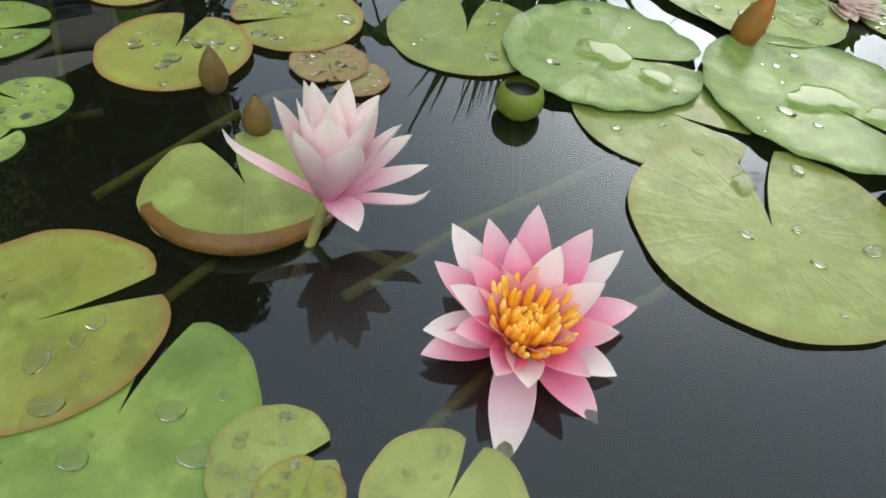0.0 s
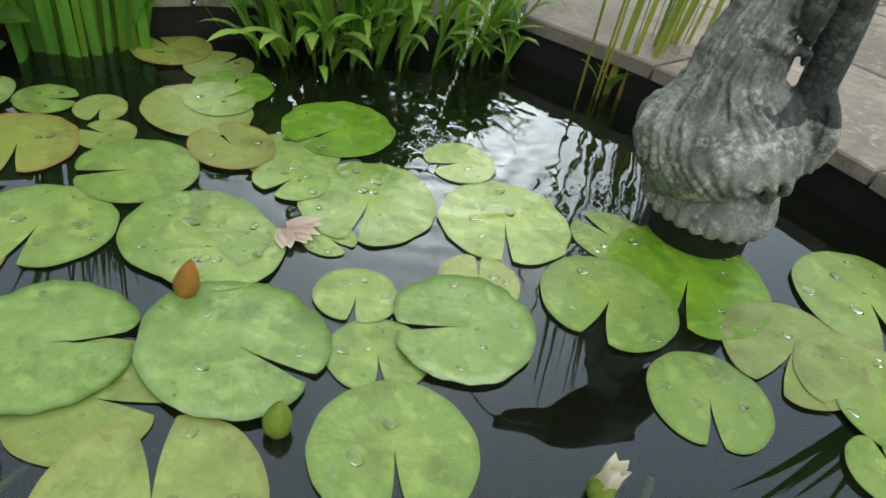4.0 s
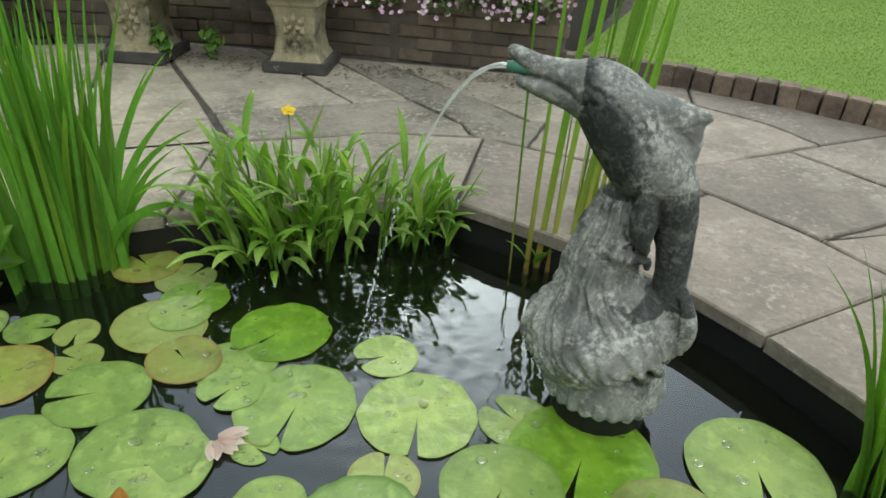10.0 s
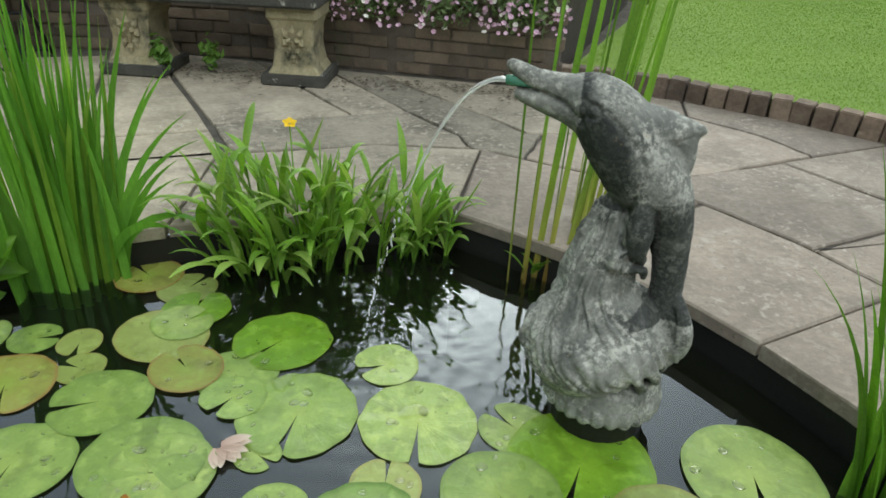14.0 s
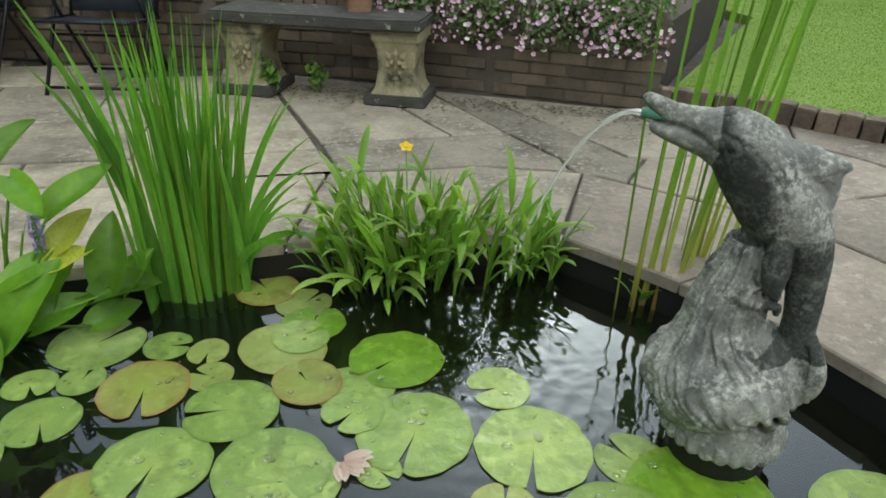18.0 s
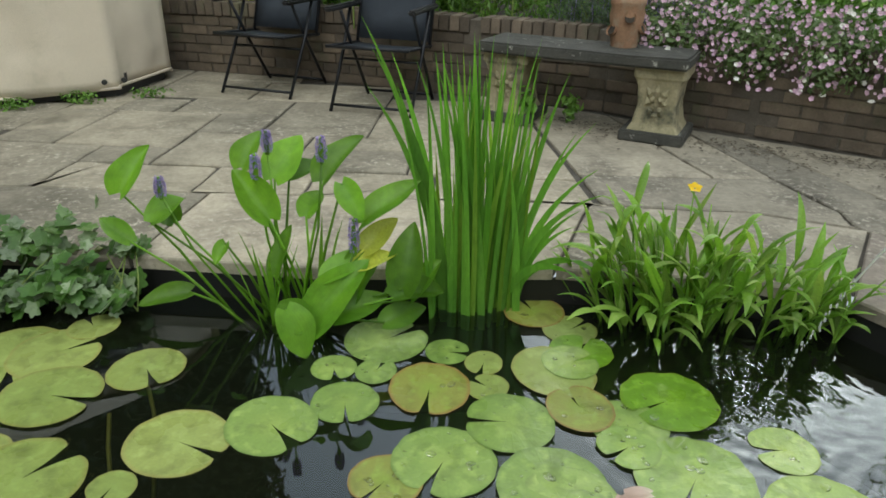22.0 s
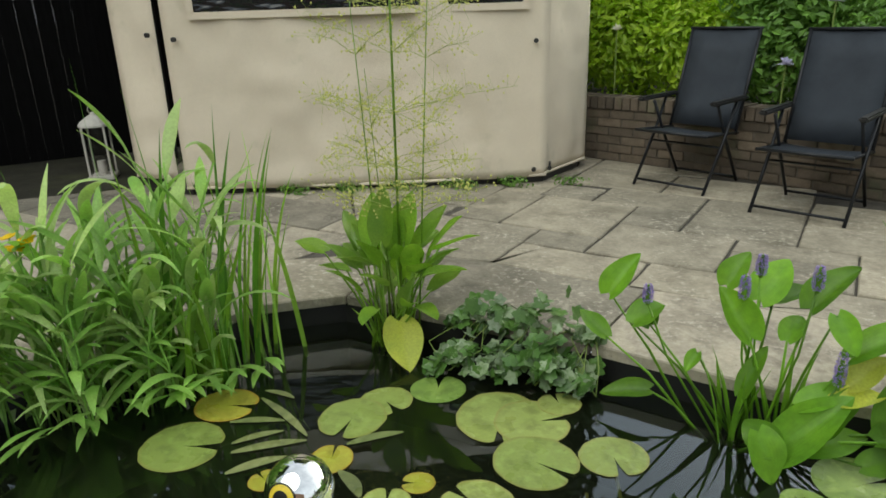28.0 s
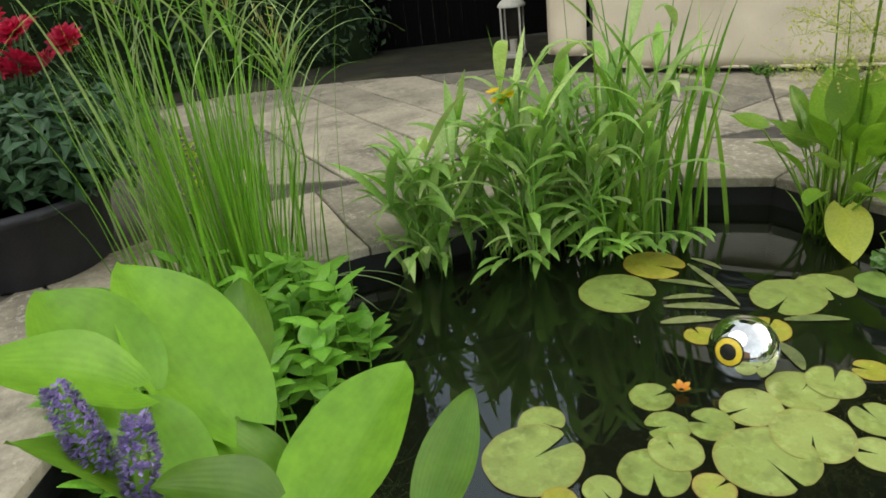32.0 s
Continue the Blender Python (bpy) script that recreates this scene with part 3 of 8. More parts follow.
PADS_BALL = [
    (-1.672, 0.447, 0.073, 13, "lime"), (-1.585, 0.323, 0.143, 82, "lime"), (-1.384, 0.366, 0.051, -16, "lime"), (-1.434, 0.262, 0.046, 31, "amber"),
    (-1.325, 0.502, 0.093, -51, "lime"), (-1.403, 0.676, 0.066, -126, "lime"), (-1.330, 0.608, 0.076, 154, "lime"), (-1.323, 0.763, 0.068, -159, "lime"),
    (-1.188, 0.562, 0.055, 78, "rust"), (-1.281, 0.900, 0.088, -112, "lime"), (-1.148, 0.739, 0.134, -19, "lime"), (-1.108, 0.900, 0.112, -63, "lime"),
    (-1.217, 1.065, 0.098, 95, "lime"), (-1.169, 1.162, 0.082, 109, "lime"), (-1.018, 1.080, 0.073, 156, "lime"), (-0.960, 0.941, 0.065, -157, "lime"),
    (-1.512, 0.755, 0.067, 69, "lime"),
]


placed = []
rnd = random.Random(21)
drop_mesh = None


def droplet(pad, r, rnd):
    global drop_mesh
    if drop_mesh is None:
        bm = bmesh.new()
        bmesh.ops.create_uvsphere(bm, u_segments=12, v_segments=8, radius=1.0)
        for v in bm.verts:
            v.co.z = max(v.co.z, -0.12) * 0.55
            v.co.x *= 1 + 0.15 * v.co.y
        drop_mesh = bpy.data.meshes.new("water_drop")
        bm.to_mesh(drop_mesh)
        bm.free()
        drop_mesh.polygons.foreach_set("use_smooth", [True] * len(drop_mesh.polygons))
        drop_mesh.materials.append(DROP)
    a, f, s = rnd.uniform(0.4, math.tau - 0.4), math.sqrt(rnd.uniform(0.03, 0.85)), min(r * 0.10, rnd.choice((0.0025, 0.0032, 0.0045, 0.006, 0.0085, 0.012)))
    ob = new("water_drop", drop_mesh)
    ob.parent = pad
    ob.visible_shadow = False
    ob.matrix_basis = Matrix.Translation((r * f * math.cos(a), r * f * math.sin(a), 0.0012)) @ Matrix.Rotation(rnd.uniform(0, 6), 4, "Z") @ Matrix.Diagonal((s * rnd.uniform(1, 1.6), s, s * 0.6, 1))


for colony, pads_, wet in (("pads round the two pink lilies", PADS_NEAR, 10), ("pads at the near bank", PADS_SHORE, 24), ("pads by the fountain", PADS_JET, 9),
                           ("pads before the iris", PADS_IRIS, 3), ("pads over the dark water", PADS_FAR, 0), ("pads round the mirror ball", PADS_BALL, 0)):
    for x, y, r, notch, kind in pads_:
        level = 1 + max([lv for px, py, pr, lv in placed if math.hypot(px - x, py - y) < (pr + r) * 0.93], default=0)
        level = min(level, 4)
        placed.append((x, y, r, level))
        ob = new("lily_pad", pad_mesh("lily_pad", r, notch, kind, rnd))
        ob.matrix_world = pose(x, y, 0.0012 + 0.0017 * level, rnd.uniform(-0.35, 0.35), rnd.uniform(-0.35, 0.35), notch)
        size = "large" if r > 0.13 else "small" if r < 0.08 else "round"
        tagged(ob, "%s %s lily pad floating on the pond" % (size, PAD_WORDS[kind]), "lily pad", colony)
        if wet:
            for _ in range(rnd.randint(wet // 2, wet)):
                droplet(ob, r * 0.9, rnd)

# films of water lying in the hollows of the pads
WET = bpy.data.materials.new("water_film")
WET.use_nodes = True
_w = WET.node_tree.nodes["Principled BSDF"]
_w.inputs["Transmission Weight"].default_value, _w.inputs["Roughness"].default_value, _w.inputs["IOR"].default_value = 1.0, 0.03, 1.33
for x, y, z, r in ((0.276, 0.862, 0.010, 0.030), (0.33, 0.80, 0.010, 0.018), (0.535, 0.759, 0.011, 0.034), (0.60, 0.72, 0.011, 0.020), (0.365, 0.60, 0.008, 0.016), (0.911, 0.69, 0.010, 0.022), (-0.233, 0.40, 0.007, 0.014), (-0.30, 0.48, 0.009, 0.018), (0.69, 0.53, 0.006, 0.016), (1.165, 0.95, 0.008, 0.03), (0.909, 1.20, 0.009, 0.03)):
    vs, fs = [], []
    ph = rnd.uniform(0, 6)
    for j, (f, h) in enumerate(((1.0, 0.0), (0.93, 0.0006), (0.75, 0.0008), (0.4, 0.0008))):
        for k in range(24):
            a = k * math.tau / 24
            q = r * f * (1 + 0.28 * math.sin(2 * a + ph) + 0.16 * math.sin(3 * a + ph * 2) + 0.10 * math.sin(5 * a - ph))
            vs.append((q * math.cos(a), q * math.sin(a), h))
    for j in range(3):
        for k in range(24):
            fs.append((24 * j + k, 24 * j + (k + 1) % 24, 24 * j + 24 + (k + 1) % 24, 24 * j + 24 + k))
    fs.append(tuple(range(72, 96)))
    ob = mesh_part("puddle", vs, fs, WET, smooth=True)
    ob.matrix_world = pose(x, y, z)
    ob.visible_shadow = False
    tagged(ob, "thin puddle of clear water lying on a lily pad", "puddle", "puddles on the pads")

# the pad beneath the pale lily, its front edge rolled up to show a brown underside
ob = new("lily_pad", pad_mesh("lily_pad", 0.098, 0, "lime", rnd, 0.02))
ob.matrix_world = pose(-0.165, 0.598, 0.006, 0, 0, 115)
tagged(ob, "olive-green lily pad with a rolled-up brown edge under the pale lily", "lily pad", "pads round the two pink lilies")

vs, fs = [], []
for i in range(25):
    a = radians(-168 + 150 * i / 24)
    up = 0.020 * math.sin(math.pi * i / 24) ** 0.7
    for rr, zz_ in ((0.094, 0.0), (0.099, up * 0.35), (0.096, up * 0.75), (0.086, up)):
        vs.append((-0.165 + rr * math.cos(a) * (1 + 0.02 * math.sin(i)), 0.598 + rr * math.sin(a), 0.003 + zz_))
for i in range(24):
    for q in range(3):
        fs.append((4 * i + q, 4 * i + 4 + q, 4 * i + 5 + q, 4 * i + 1 + q))
rim_ = mesh_part("rolled_edge", vs, fs, material("leaf_underside", (0.19, 0.10, 0.02), (0.12, 0.065, 0.018), 18, 0.5, 0.15, 90), None, "brown underside of the rolled edge", smooth=True)
rim_.parent = ob
rim_.matrix_parent_inverse = ob.matrix_world.inverted()

# narrow leaves that lie flat on the water round the mirror ball
BLADE_FLAT = pad_material("flat_leaf", (0.19, 0.22, 0.095), (0.15, 0.185, 0.085), (0.12, 0.13, 0.055), (0.06, 0.05, 0.02))
for x0, y0, x1, y1, w in ((-1.90, 1.535, -1.59, 1.377, 0.034), (-1.784, 1.207, -1.578, 1.357, 0.042), (-1.909, 1.356, -1.722, 1.433, 0.036), (-1.817, 1.25, -1.688, 1.378, 0.034),
                         (-1.728, 1.108, -1.588, 1.256, 0.044), (-1.434, 1.387, -1.28, 1.518, 0.040), (-1.385, 1.252, -1.258, 1.16, 0.046), (-1.92, 1.585, -1.777, 1.575, 0.028)):
    x, y, l, a = (x0 + x1) / 2, (y0 + y1) / 2, math.hypot(x1 - x0, y1 - y0), math.degrees(math.atan2(y1 - y0, x1 - x0))
    n = 12
    vs, fs = [], []
    for i in range(n + 1):
        u = i / n
        ww = w / 2 * math.sin(math.pi * min(0.97, u * 0.93 + 0.05)) ** 0.7
        for s in (-1, 0, 1):
            vs.append(((u - 0.5) * l, s * ww + 0.012 * math.sin(u * 3), 0.004 - 0.002 * abs(s)))
    for i in range(n):
        for s in (0, 1):
            fs.append((3 * i + s, 3 * i + s + 3, 3 * i + s + 4, 3 * i + s + 1))
    ob = mesh_part("floating_leaf", vs, fs, BLADE_FLAT, smooth=True)
    ob.matrix_world = pose(x, y, 0.003, 0, 0, a)
    tagged(ob, "long narrow dull-green leaf lying flat on the water", "leaf", "floating narrow leaves")


def stalk(name, pts, r, label, cat="stem"):
    bm = bmesh.new()
    tube(bm, pts, r, 8)
    return tagged(part(name, bm, STEM, smooth=True), label, cat, "strands under water")


# stems that trail just under the surface
for pts in ([(-0.07, 0.48, -0.03), (0.05, 0.56, -0.02), (0.16, 0.63, -0.03), (0.34, 0.80, -0.10)], [(-0.06, 0.30, -0.05), (0.06, 0.40, -0.03), (0.22, 0.46, -0.015), (0.3, 0.53, -0.02)],
            [(0.43, 0.42, -0.02), (0.50, 0.30, -0.03), (0.55, 0.18, -0.05), (0.6, 0.02, -0.1)], [(-0.32, 0.62, -0.03), (-0.22, 0.72, -0.02), (-0.15, 0.79, -0.02), (-0.05, 0.85, -0.05)],
            [(-0.23, 0.48, -0.03), (-0.17, 0.54, -0.02), (-0.1, 0.56, -0.02), (-0.02, 0.53, -0.04)], [(-0.35, 0.78, -0.04), (-0.5, 0.70, -0.03), (-0.6, 0.55, -0.05), (-0.66, 0.4, -0.08)],
            [(-0.62, 1.45, -0.02), (-0.60, 1.36, -0.06), (-0.55, 1.2, -0.14), (-0.5, 1.0, -0.25)], [(-0.55, 1.57, -0.02), (-0.52, 1.5, -0.06), (-0.5, 1.4, -0.13), (-0.47, 1.2, -0.25)],
            [(1.05, 0.30, -0.03), (0.9, 0.2, -0.04), (0.75, 0.1, -0.06), (0.6, 0.02, -0.1)]):
    stalk("waterweed_strand", pts, 0.006, "thin yellowish strand trailing just under the water", "waterweed")

# ---- lily flowers ----
def petal_material(name, base, mid, tip):
    m = bpy.data.materials.new(name)
    m.use_nodes = True
    nd, ln = m.node_tree.nodes, m.node_tree.links
    b = nd["Principled BSDF"]
    at = nd.new("ShaderNodeAttribute")
    at.attribute_name = "along"
    cr = nd.new("ShaderNodeValToRGB")
    cr.color_ramp.elements[0].color, cr.color_ramp.elements[1].color = (*base, 1), (*tip, 1)
    cr.color_ramp.elements[1].position = 0.93
    e = cr.color_ramp.elements.new(0.56)
    e.color = (*mid, 1)
    ln.new(at.outputs["Fac"], cr.inputs[0])
    geo = nd.new("ShaderNodeNewGeometry")
    n = nd.new("ShaderNodeTexNoise")
    n.inputs["Scale"].default_value, n.inputs["Detail"].default_value = 60, 4
    ln.new(geo.outputs["Position"], n.inputs["Vector"])
    mx = nd.new("ShaderNodeMix")
    mx.data_type, mx.blend_type = "RGBA", "MULTIPLY"
    mx.inputs[0].default_value = 0.14
    ln.new(cr.outputs[0], mx.inputs[6])
    ln.new(n.outputs["Fac"], mx.inputs[7])
    ln.new(mx.outputs[2], b.inputs["Base Color"])
    b.inputs["Roughness"].default_value = 0.5
    bp = nd.new("ShaderNodeBump")
    bp.inputs["Strength"].default_value, bp.inputs["Distance"].default_value = 0.25, 0.002
    ln.new(n.outputs["Fac"], bp.inputs["Height"])
    ln.new(bp.outputs[0], b.inputs["Normal"])
    t = nd.new("ShaderNodeBsdfTranslucent")
    ln.new(mx.outputs[2], t.inputs["Color"])
    ms = nd.new("ShaderNodeMixShader")
    ms.inputs[0].default_value = 0.28
    ln.new(b.outputs[0], ms.inputs[1])
    ln.new(t.outputs[0], ms.inputs[2])
    ln.new(ms.outputs[0], nd["Material Output"].inputs["Surface"])
    return m


PINK = petal_material("petal_pink", (0.80, 0.06, 0.20), (0.93, 0.25, 0.42), (0.98, 0.68, 0.74))
PALE = petal_material("petal_pale", (0.88, 0.36, 0.54), (0.97, 0.72, 0.77), (0.99, 0.94, 0.86))
INNER = petal_material("petal_inner", (0.72, 0.10, 0.17), (0.85, 0.28, 0.34), (0.90, 0.55, 0.55))
GOLD = material("stamen_gold", (0.96, 0.50, 0.05), (0.90, 0.40, 0.03), 40, 0.55, 0.1, 100)
GOLD_LIGHT = material("stamen_light", (0.98, 0.66, 0.16), (0.95, 0.56, 0.09), 40, 0.5, 0.1, 100)
BUD_GREEN = material("bud_green", (0.20, 0.27, 0.03), (0.14, 0.20, 0.03), 18, 0.45, 0.15, 90)
BUD_RUST = material("bud_rust", (0.42, 0.17, 0.03), (0.30, 0.16, 0.04), 20, 0.45, 0.15, 90)
BUD_BROWN = material("bud_brown", (0.20, 0.11, 0.03), (0.13, 0.11, 0.03), 20, 0.45, 0.15, 90)


def petal(parent, mat, az, el, length, width, cup=0.35, curve=25.0, name="petal", tip_curl=0.0, base=0.008):
    """One boat-shaped petal: from the heart outward at an angle above level, curving up or down to its pointed tip."""
    n = 9
    vs, fs, al = [], [], []
    d, z, e = base, 0.0, el
    for i in range(n + 1):
        u = i / n
        e = el + curve * u + tip_curl * max(0, u - 0.75) * 4
        if i:
            d += math.cos(radians(e)) * length / n
            z += math.sin(radians(e)) * length / n
        w = width / 2 * (0.40 + 0.60 * math.sin(math.pi * min(1, u * 0.92 + 0.06))) * (1 - u ** 6) ** 0.65 + 0.0005
        for s in (-1, -0.5, 0, 0.5, 1):
            lift = cup * w * s * s
            vs.append((d - lift * math.sin(radians(e)), s * w, z + lift * math.cos(radians(e))))
            al.append(u)
    for i in range(n):
        for s in range(4):
            k = 5 * i + s
            fs.append((k, k + 5, k + 6, k + 1))
    me = bpy.data.meshes.new(name)
    me.from_pydata(vs, [], fs)
    me.attributes.new("along", "FLOAT", "POINT").data.foreach_set("value", al)
    me.polygons.foreach_set("use_smooth", [True] * len(me.polygons))
    me.materials.append(mat)
    ob = new(name, me)
    ob.parent = parent
    ob.matrix_basis = Matrix.Rotation(radians(az), 4, "Z")
    return ob


rnd = random.Random(5)
lily = tagged(empty("water_lily", pose(0.075, 0.40, 0.014, 9, 2, 0)), "open pink water lily with an orange-gold heart", "water lily", "pink water lilies")
for az, el, l, w, white in ((117, 4, 0.106, 0.036, 1), (101, 9, 0.098, 0.032, 0), (77, 10, 0.112, 0.036, 0), (51, 9, 0.110, 0.036, 0), (36, 3, 0.118, 0.026, 1), (12, 2, 0.100, 0.034, 0), (-4, 4, 0.074, 0.030, 0), (-27, -2, 0.076, 0.032, 1),
                            (-56, -5, 0.084, 0.034, 0), (-106, -4, 0.104, 0.036, 1), (-169, -2, 0.078, 0.032, 0), (178, 2, 0.074, 0.034, 1), (140, 8, 0.086, 0.032, 0)):
    petal(lily, PALE if white else PINK, az, el, l, w, 0.32, 8, tip_curl=-14 if el < 3 else 8)
for k, az in enumerate((60, 92, 128, 158, 195, 232, 262, 300, 335, 18)):
    petal(lily, PINK if k % 3 else PALE, az + rnd.uniform(-5, 5), 30, 0.074, 0.030, 0.42, 12)
for k in range(9):
    petal(lily, INNER, k * 40 + rnd.uniform(-6, 6), 48, 0.054, 0.022, 0.5, 12)
for k in range(120):
    az, ring_ = rnd.uniform(0, 360), k % 4
    bm = bmesh.new()
    r0, el, l = 0.004 + 0.0055 * ring_, 86 - 11 * ring_ + rnd.uniform(-6, 6), 0.017 + 0.0065 * ring_ + rnd.uniform(0, 0.006)
    pts = [(r0 + l * u * math.cos(radians(el)) - 0.008 * u * u, 0, 0.010 + l * u * math.sin(radians(el))) for u in (0, 0.35, 0.7, 1)]
    tube(bm, pts, [0.0030, 0.0036, 0.0030, 0.0014], 5)
    st = part("stamen", bm, GOLD if k % 3 else GOLD_LIGHT, lily, smooth=True)
    st.matrix_basis = Matrix.Rotation(radians(az), 4, "Z")

bm = bmesh.new()
tube(bm, [(0, 0, 0.0), (0, 0, 0.012), (0, 0, 0.022), (0, 0, 0.026)], [0.022, 0.020, 0.012, 0.003], 14)
part("heart", bm, GOLD, lily, "orange heart of the flower", smooth=True)

lily = tagged(empty("water_lily", pose(-0.084, 0.535, 0.045, -8, 8, 0) @ Matrix.Scale(0.88, 4)), "half-open pale pink water lily raised on its stalk", "water lily", "pink water lilies")
for az, el, l, w, tc in ((-58, -8, 0.050, 0.038, -10), (14, 12, 0.105, 0.030, 10), (168, 14, 0.118, 0.019, 40), (350, 4, 0.105, 0.020, 50), (30, 26, 0.105, 0.034, 4)):
    petal(lily, PALE, az, el, l, w, 0.6, 12, tip_curl=tc)
for k in range(6):
    petal(lily, PALE, k * 60 - 12 + rnd.uniform(-7, 7), 54, 0.112, 0.044, 0.46, 14)
for k in range(6):
    petal(lily, PALE, k * 60 + 20 + rnd.uniform(-7, 7), 68, 0.118, 0.038, 0.5, 10)
for k in range(4):
    petal(lily, PALE, k * 90 + rnd.uniform(-7, 7), 76, 0.10, 0.034, 0.5, 6)
bm = bmesh.new()
tube(bm, [(0, 0, 0.004), (-0.004, -0.003, -0.02), (-0.01, -0.006, -0.05), (-0.03, -0.02, -0.12)], 0.0062, 8)
part("stalk", bm, STEM, lily, "brownish stalk", smooth=True)


def bud(x, y, h, r, mat, label, lean=(0, 0), open_top=False):
    b_ = tagged(empty("lily_bud", pose(x, y, 0, lean[0], lean[1], 0)), label, "lily bud", "lily buds")
    prof = ((0.0, 0.62), (0.15, 0.92), (0.35, 1.0), (0.6, 0.80), (0.82, 0.45), (1.0, 0.04)) if not open_top else ((0.0, 0.7), (0.25, 1.0), (0.6, 1.0), (0.85, 0.9), (1.0, 0.72))
    for k in range(4):
        vs, fs = [], []
        for f, p in prof:
            for s in range(7):
                a = (k + (s - 3) / 6 * 1.06) * math.pi / 2
                bulge = r * p * (1 + 0.06 * math.cos((s - 3) / 3 * math.pi / 2)) + 0.0006 * (k % 2)
                vs.append((bulge * math.cos(a), bulge * math.sin(a), h * f))
        for i in range(len(prof) - 1):
            for s in range(6):
                q = 7 * i + s
                fs.append((q, q + 1, q + 8, q + 7))
        mesh_part("sepal", vs, fs, mat, b_, smooth=True)
    bm = bmesh.new()
    tube(bm, [(0, 0, h * 0.2), (0.002, 0, -0.02), (0.03, 0.03, -0.15)], 0.006, 6)
    part("stalk", bm, STEM, b_, smooth=True)
    if open_top:
        # solid black plug, drawing the shade inside the open top
        bm = bmesh.new()
        tube(bm, [(0, 0, h * 0.3), (0, 0, h * 0.72)], [r * 0.9, r * 0.84], 12)
        part("petal_core", bm, LINER, b_, "black plug coloured for the shade inside the cut bud")
    return b_


bud(-0.215, 0.772, 0.056, 0.0155, BUD_BROWN, "closed brown-green lily bud standing out of the water")
bud(-0.160, 0.69, 0.048, 0.0155, BUD_BROWN, "closed dull brown lily bud just above the water")
bud(0.135, 0.735, 0.036, 0.027, BUD_GREEN, "fat green lily bud with a cut-off top", open_top=True)
bud(0.49, 0.91, 0.085, 0.021, BUD_RUST, "rust-brown lily bud standing between pads", (8, 10))
bud(0.545, 0.58, 0.066, 0.021, BUD_GREEN, "plump green lily bud beside a pad", (0, 6))
CREAM = petal_material("petal_cream", (0.62, 0.60, 0.25), (0.82, 0.77, 0.52), (0.93, 0.88, 0.72))
pb = bud(0.925, 0.30, 0.058, 0.020, BUD_GREEN, "greenish-white lily bud just opening", (0, 14))
for k in range(5):
    petal(pb, CREAM, k * 72, 80, 0.078, 0.034, 0.6, 4)
WILTED = petal_material("petal_wilted", (0.58, 0.42, 0.34), (0.68, 0.53, 0.44), (0.74, 0.64, 0.52))
wilt = tagged(empty("water_lily", pose(0.705, 1.035, 0.006)), "wilted pale lily flower sunk among the pads", "water lily", "pink water lilies")
for k in range(7):
    petal(wilt, WILTED, k * 18 - 110 + rnd.uniform(-6, 6), 3, 0.07, 0.03, 0.3, 4)
gold = tagged(empty("fallen_flower", pose(-1.46, 0.83, 0.012)), "small fading orange flower floating by a pad", "flower")
ORANGE = petal_material("petal_orange", (0.75, 0.25, 0.02), (0.85, 0.36, 0.03), (0.85, 0.55, 0.08))
for k in range(5):
    petal(gold, ORANGE, k * 72, 35, 0.028, 0.020, 0.5, 10)


# ---- dolphin fountain ----
SU, SV = Vector((0.766, -0.643, 0)), Vector((0.643, 0.766, 0))
SC = Vector((1.632, 0.778, 0))


def sp(s, z, v=0.0):
    return SC + SU * s + SV * v + Vector((0, 0, z))


SETTLE = Vector((0.574, -0.20, 1.163))


def settled(p):
    """A point of the statue's rough plan where it finally stands: a little smaller, nearer and higher."""
    return SETTLE + (p - SETTLE) * 0.968


def flowing(pts, radii, k=5):
    """Smooth line and radii through a few control points."""
    n = len(pts)
    out, rr = [], []
    for i in range(n - 1):
        p0, p1, p2, p3 = (Vector(pts[min(max(j, 0), n - 1)]) for j in (i - 1, i, i + 1, i + 2))
        r0, r1, r2, r3 = (radii[min(max(j, 0), n - 1)] for j in (i - 1, i, i + 1, i + 2))
        for q in range(k):
            u = q / k
            w = (-0.5 * u + u * u - 0.5 * u ** 3, 1 - 2.5 * u * u + 1.5 * u ** 3, 0.5 * u + 2 * u * u - 1.5 * u ** 3, -0.5 * u * u + 0.5 * u ** 3)
            out.append(p0 * w[0] + p1 * w[1] + p2 * w[2] + p3 * w[3])
            rr.append(max(0.003, r0 * w[0] + r1 * w[1] + r2 * w[2] + r3 * w[3]))
    return out + [Vector(pts[-1])], rr + [radii[-1]]


# the hidden block that carries the statue clear of the water
bm = bmesh.new()
tube(bm, [settled(sp(-0.015, -0.56)), settled(sp(-0.015, 0.0)), settled(sp(-0.015, 0.040))], [0.122, 0.118, 0.114], 20)
tagged(part("plinth", bm, LINER), "dark round plinth under the dolphin fountain", "plinth")

bm = bmesh.new()
# scalloped foot and the rolling wave that carries the fish
tube(bm, *flowing([sp(-0.015, 0.034), sp(-0.015, 0.05), sp(-0.016, 0.09), sp(-0.018, 0.115), sp(-0.02, 0.14)], [0.144, 0.150, 0.143, 0.136, 0.110]), 40)
WAVE_Z = [0.118, 0.148, 0.192, 0.238, 0.275, 0.315, 0.36, 0.42, 0.48, 0.545, 0.59]
WAVE_S = [-0.022, -0.036, -0.046, -0.044, -0.048, -0.062, -0.072, -0.068, -0.060, -0.048, -0.03]
WAVE_R = [0.120, 0.160, 0.178, 0.168, 0.138, 0.100, 0.084, 0.076, 0.064, 0.050, 0.026]
tube(bm, *flowing([sp(c, z) for c, z in zip(WAVE_S, WAVE_Z)], WAVE_R), 40)
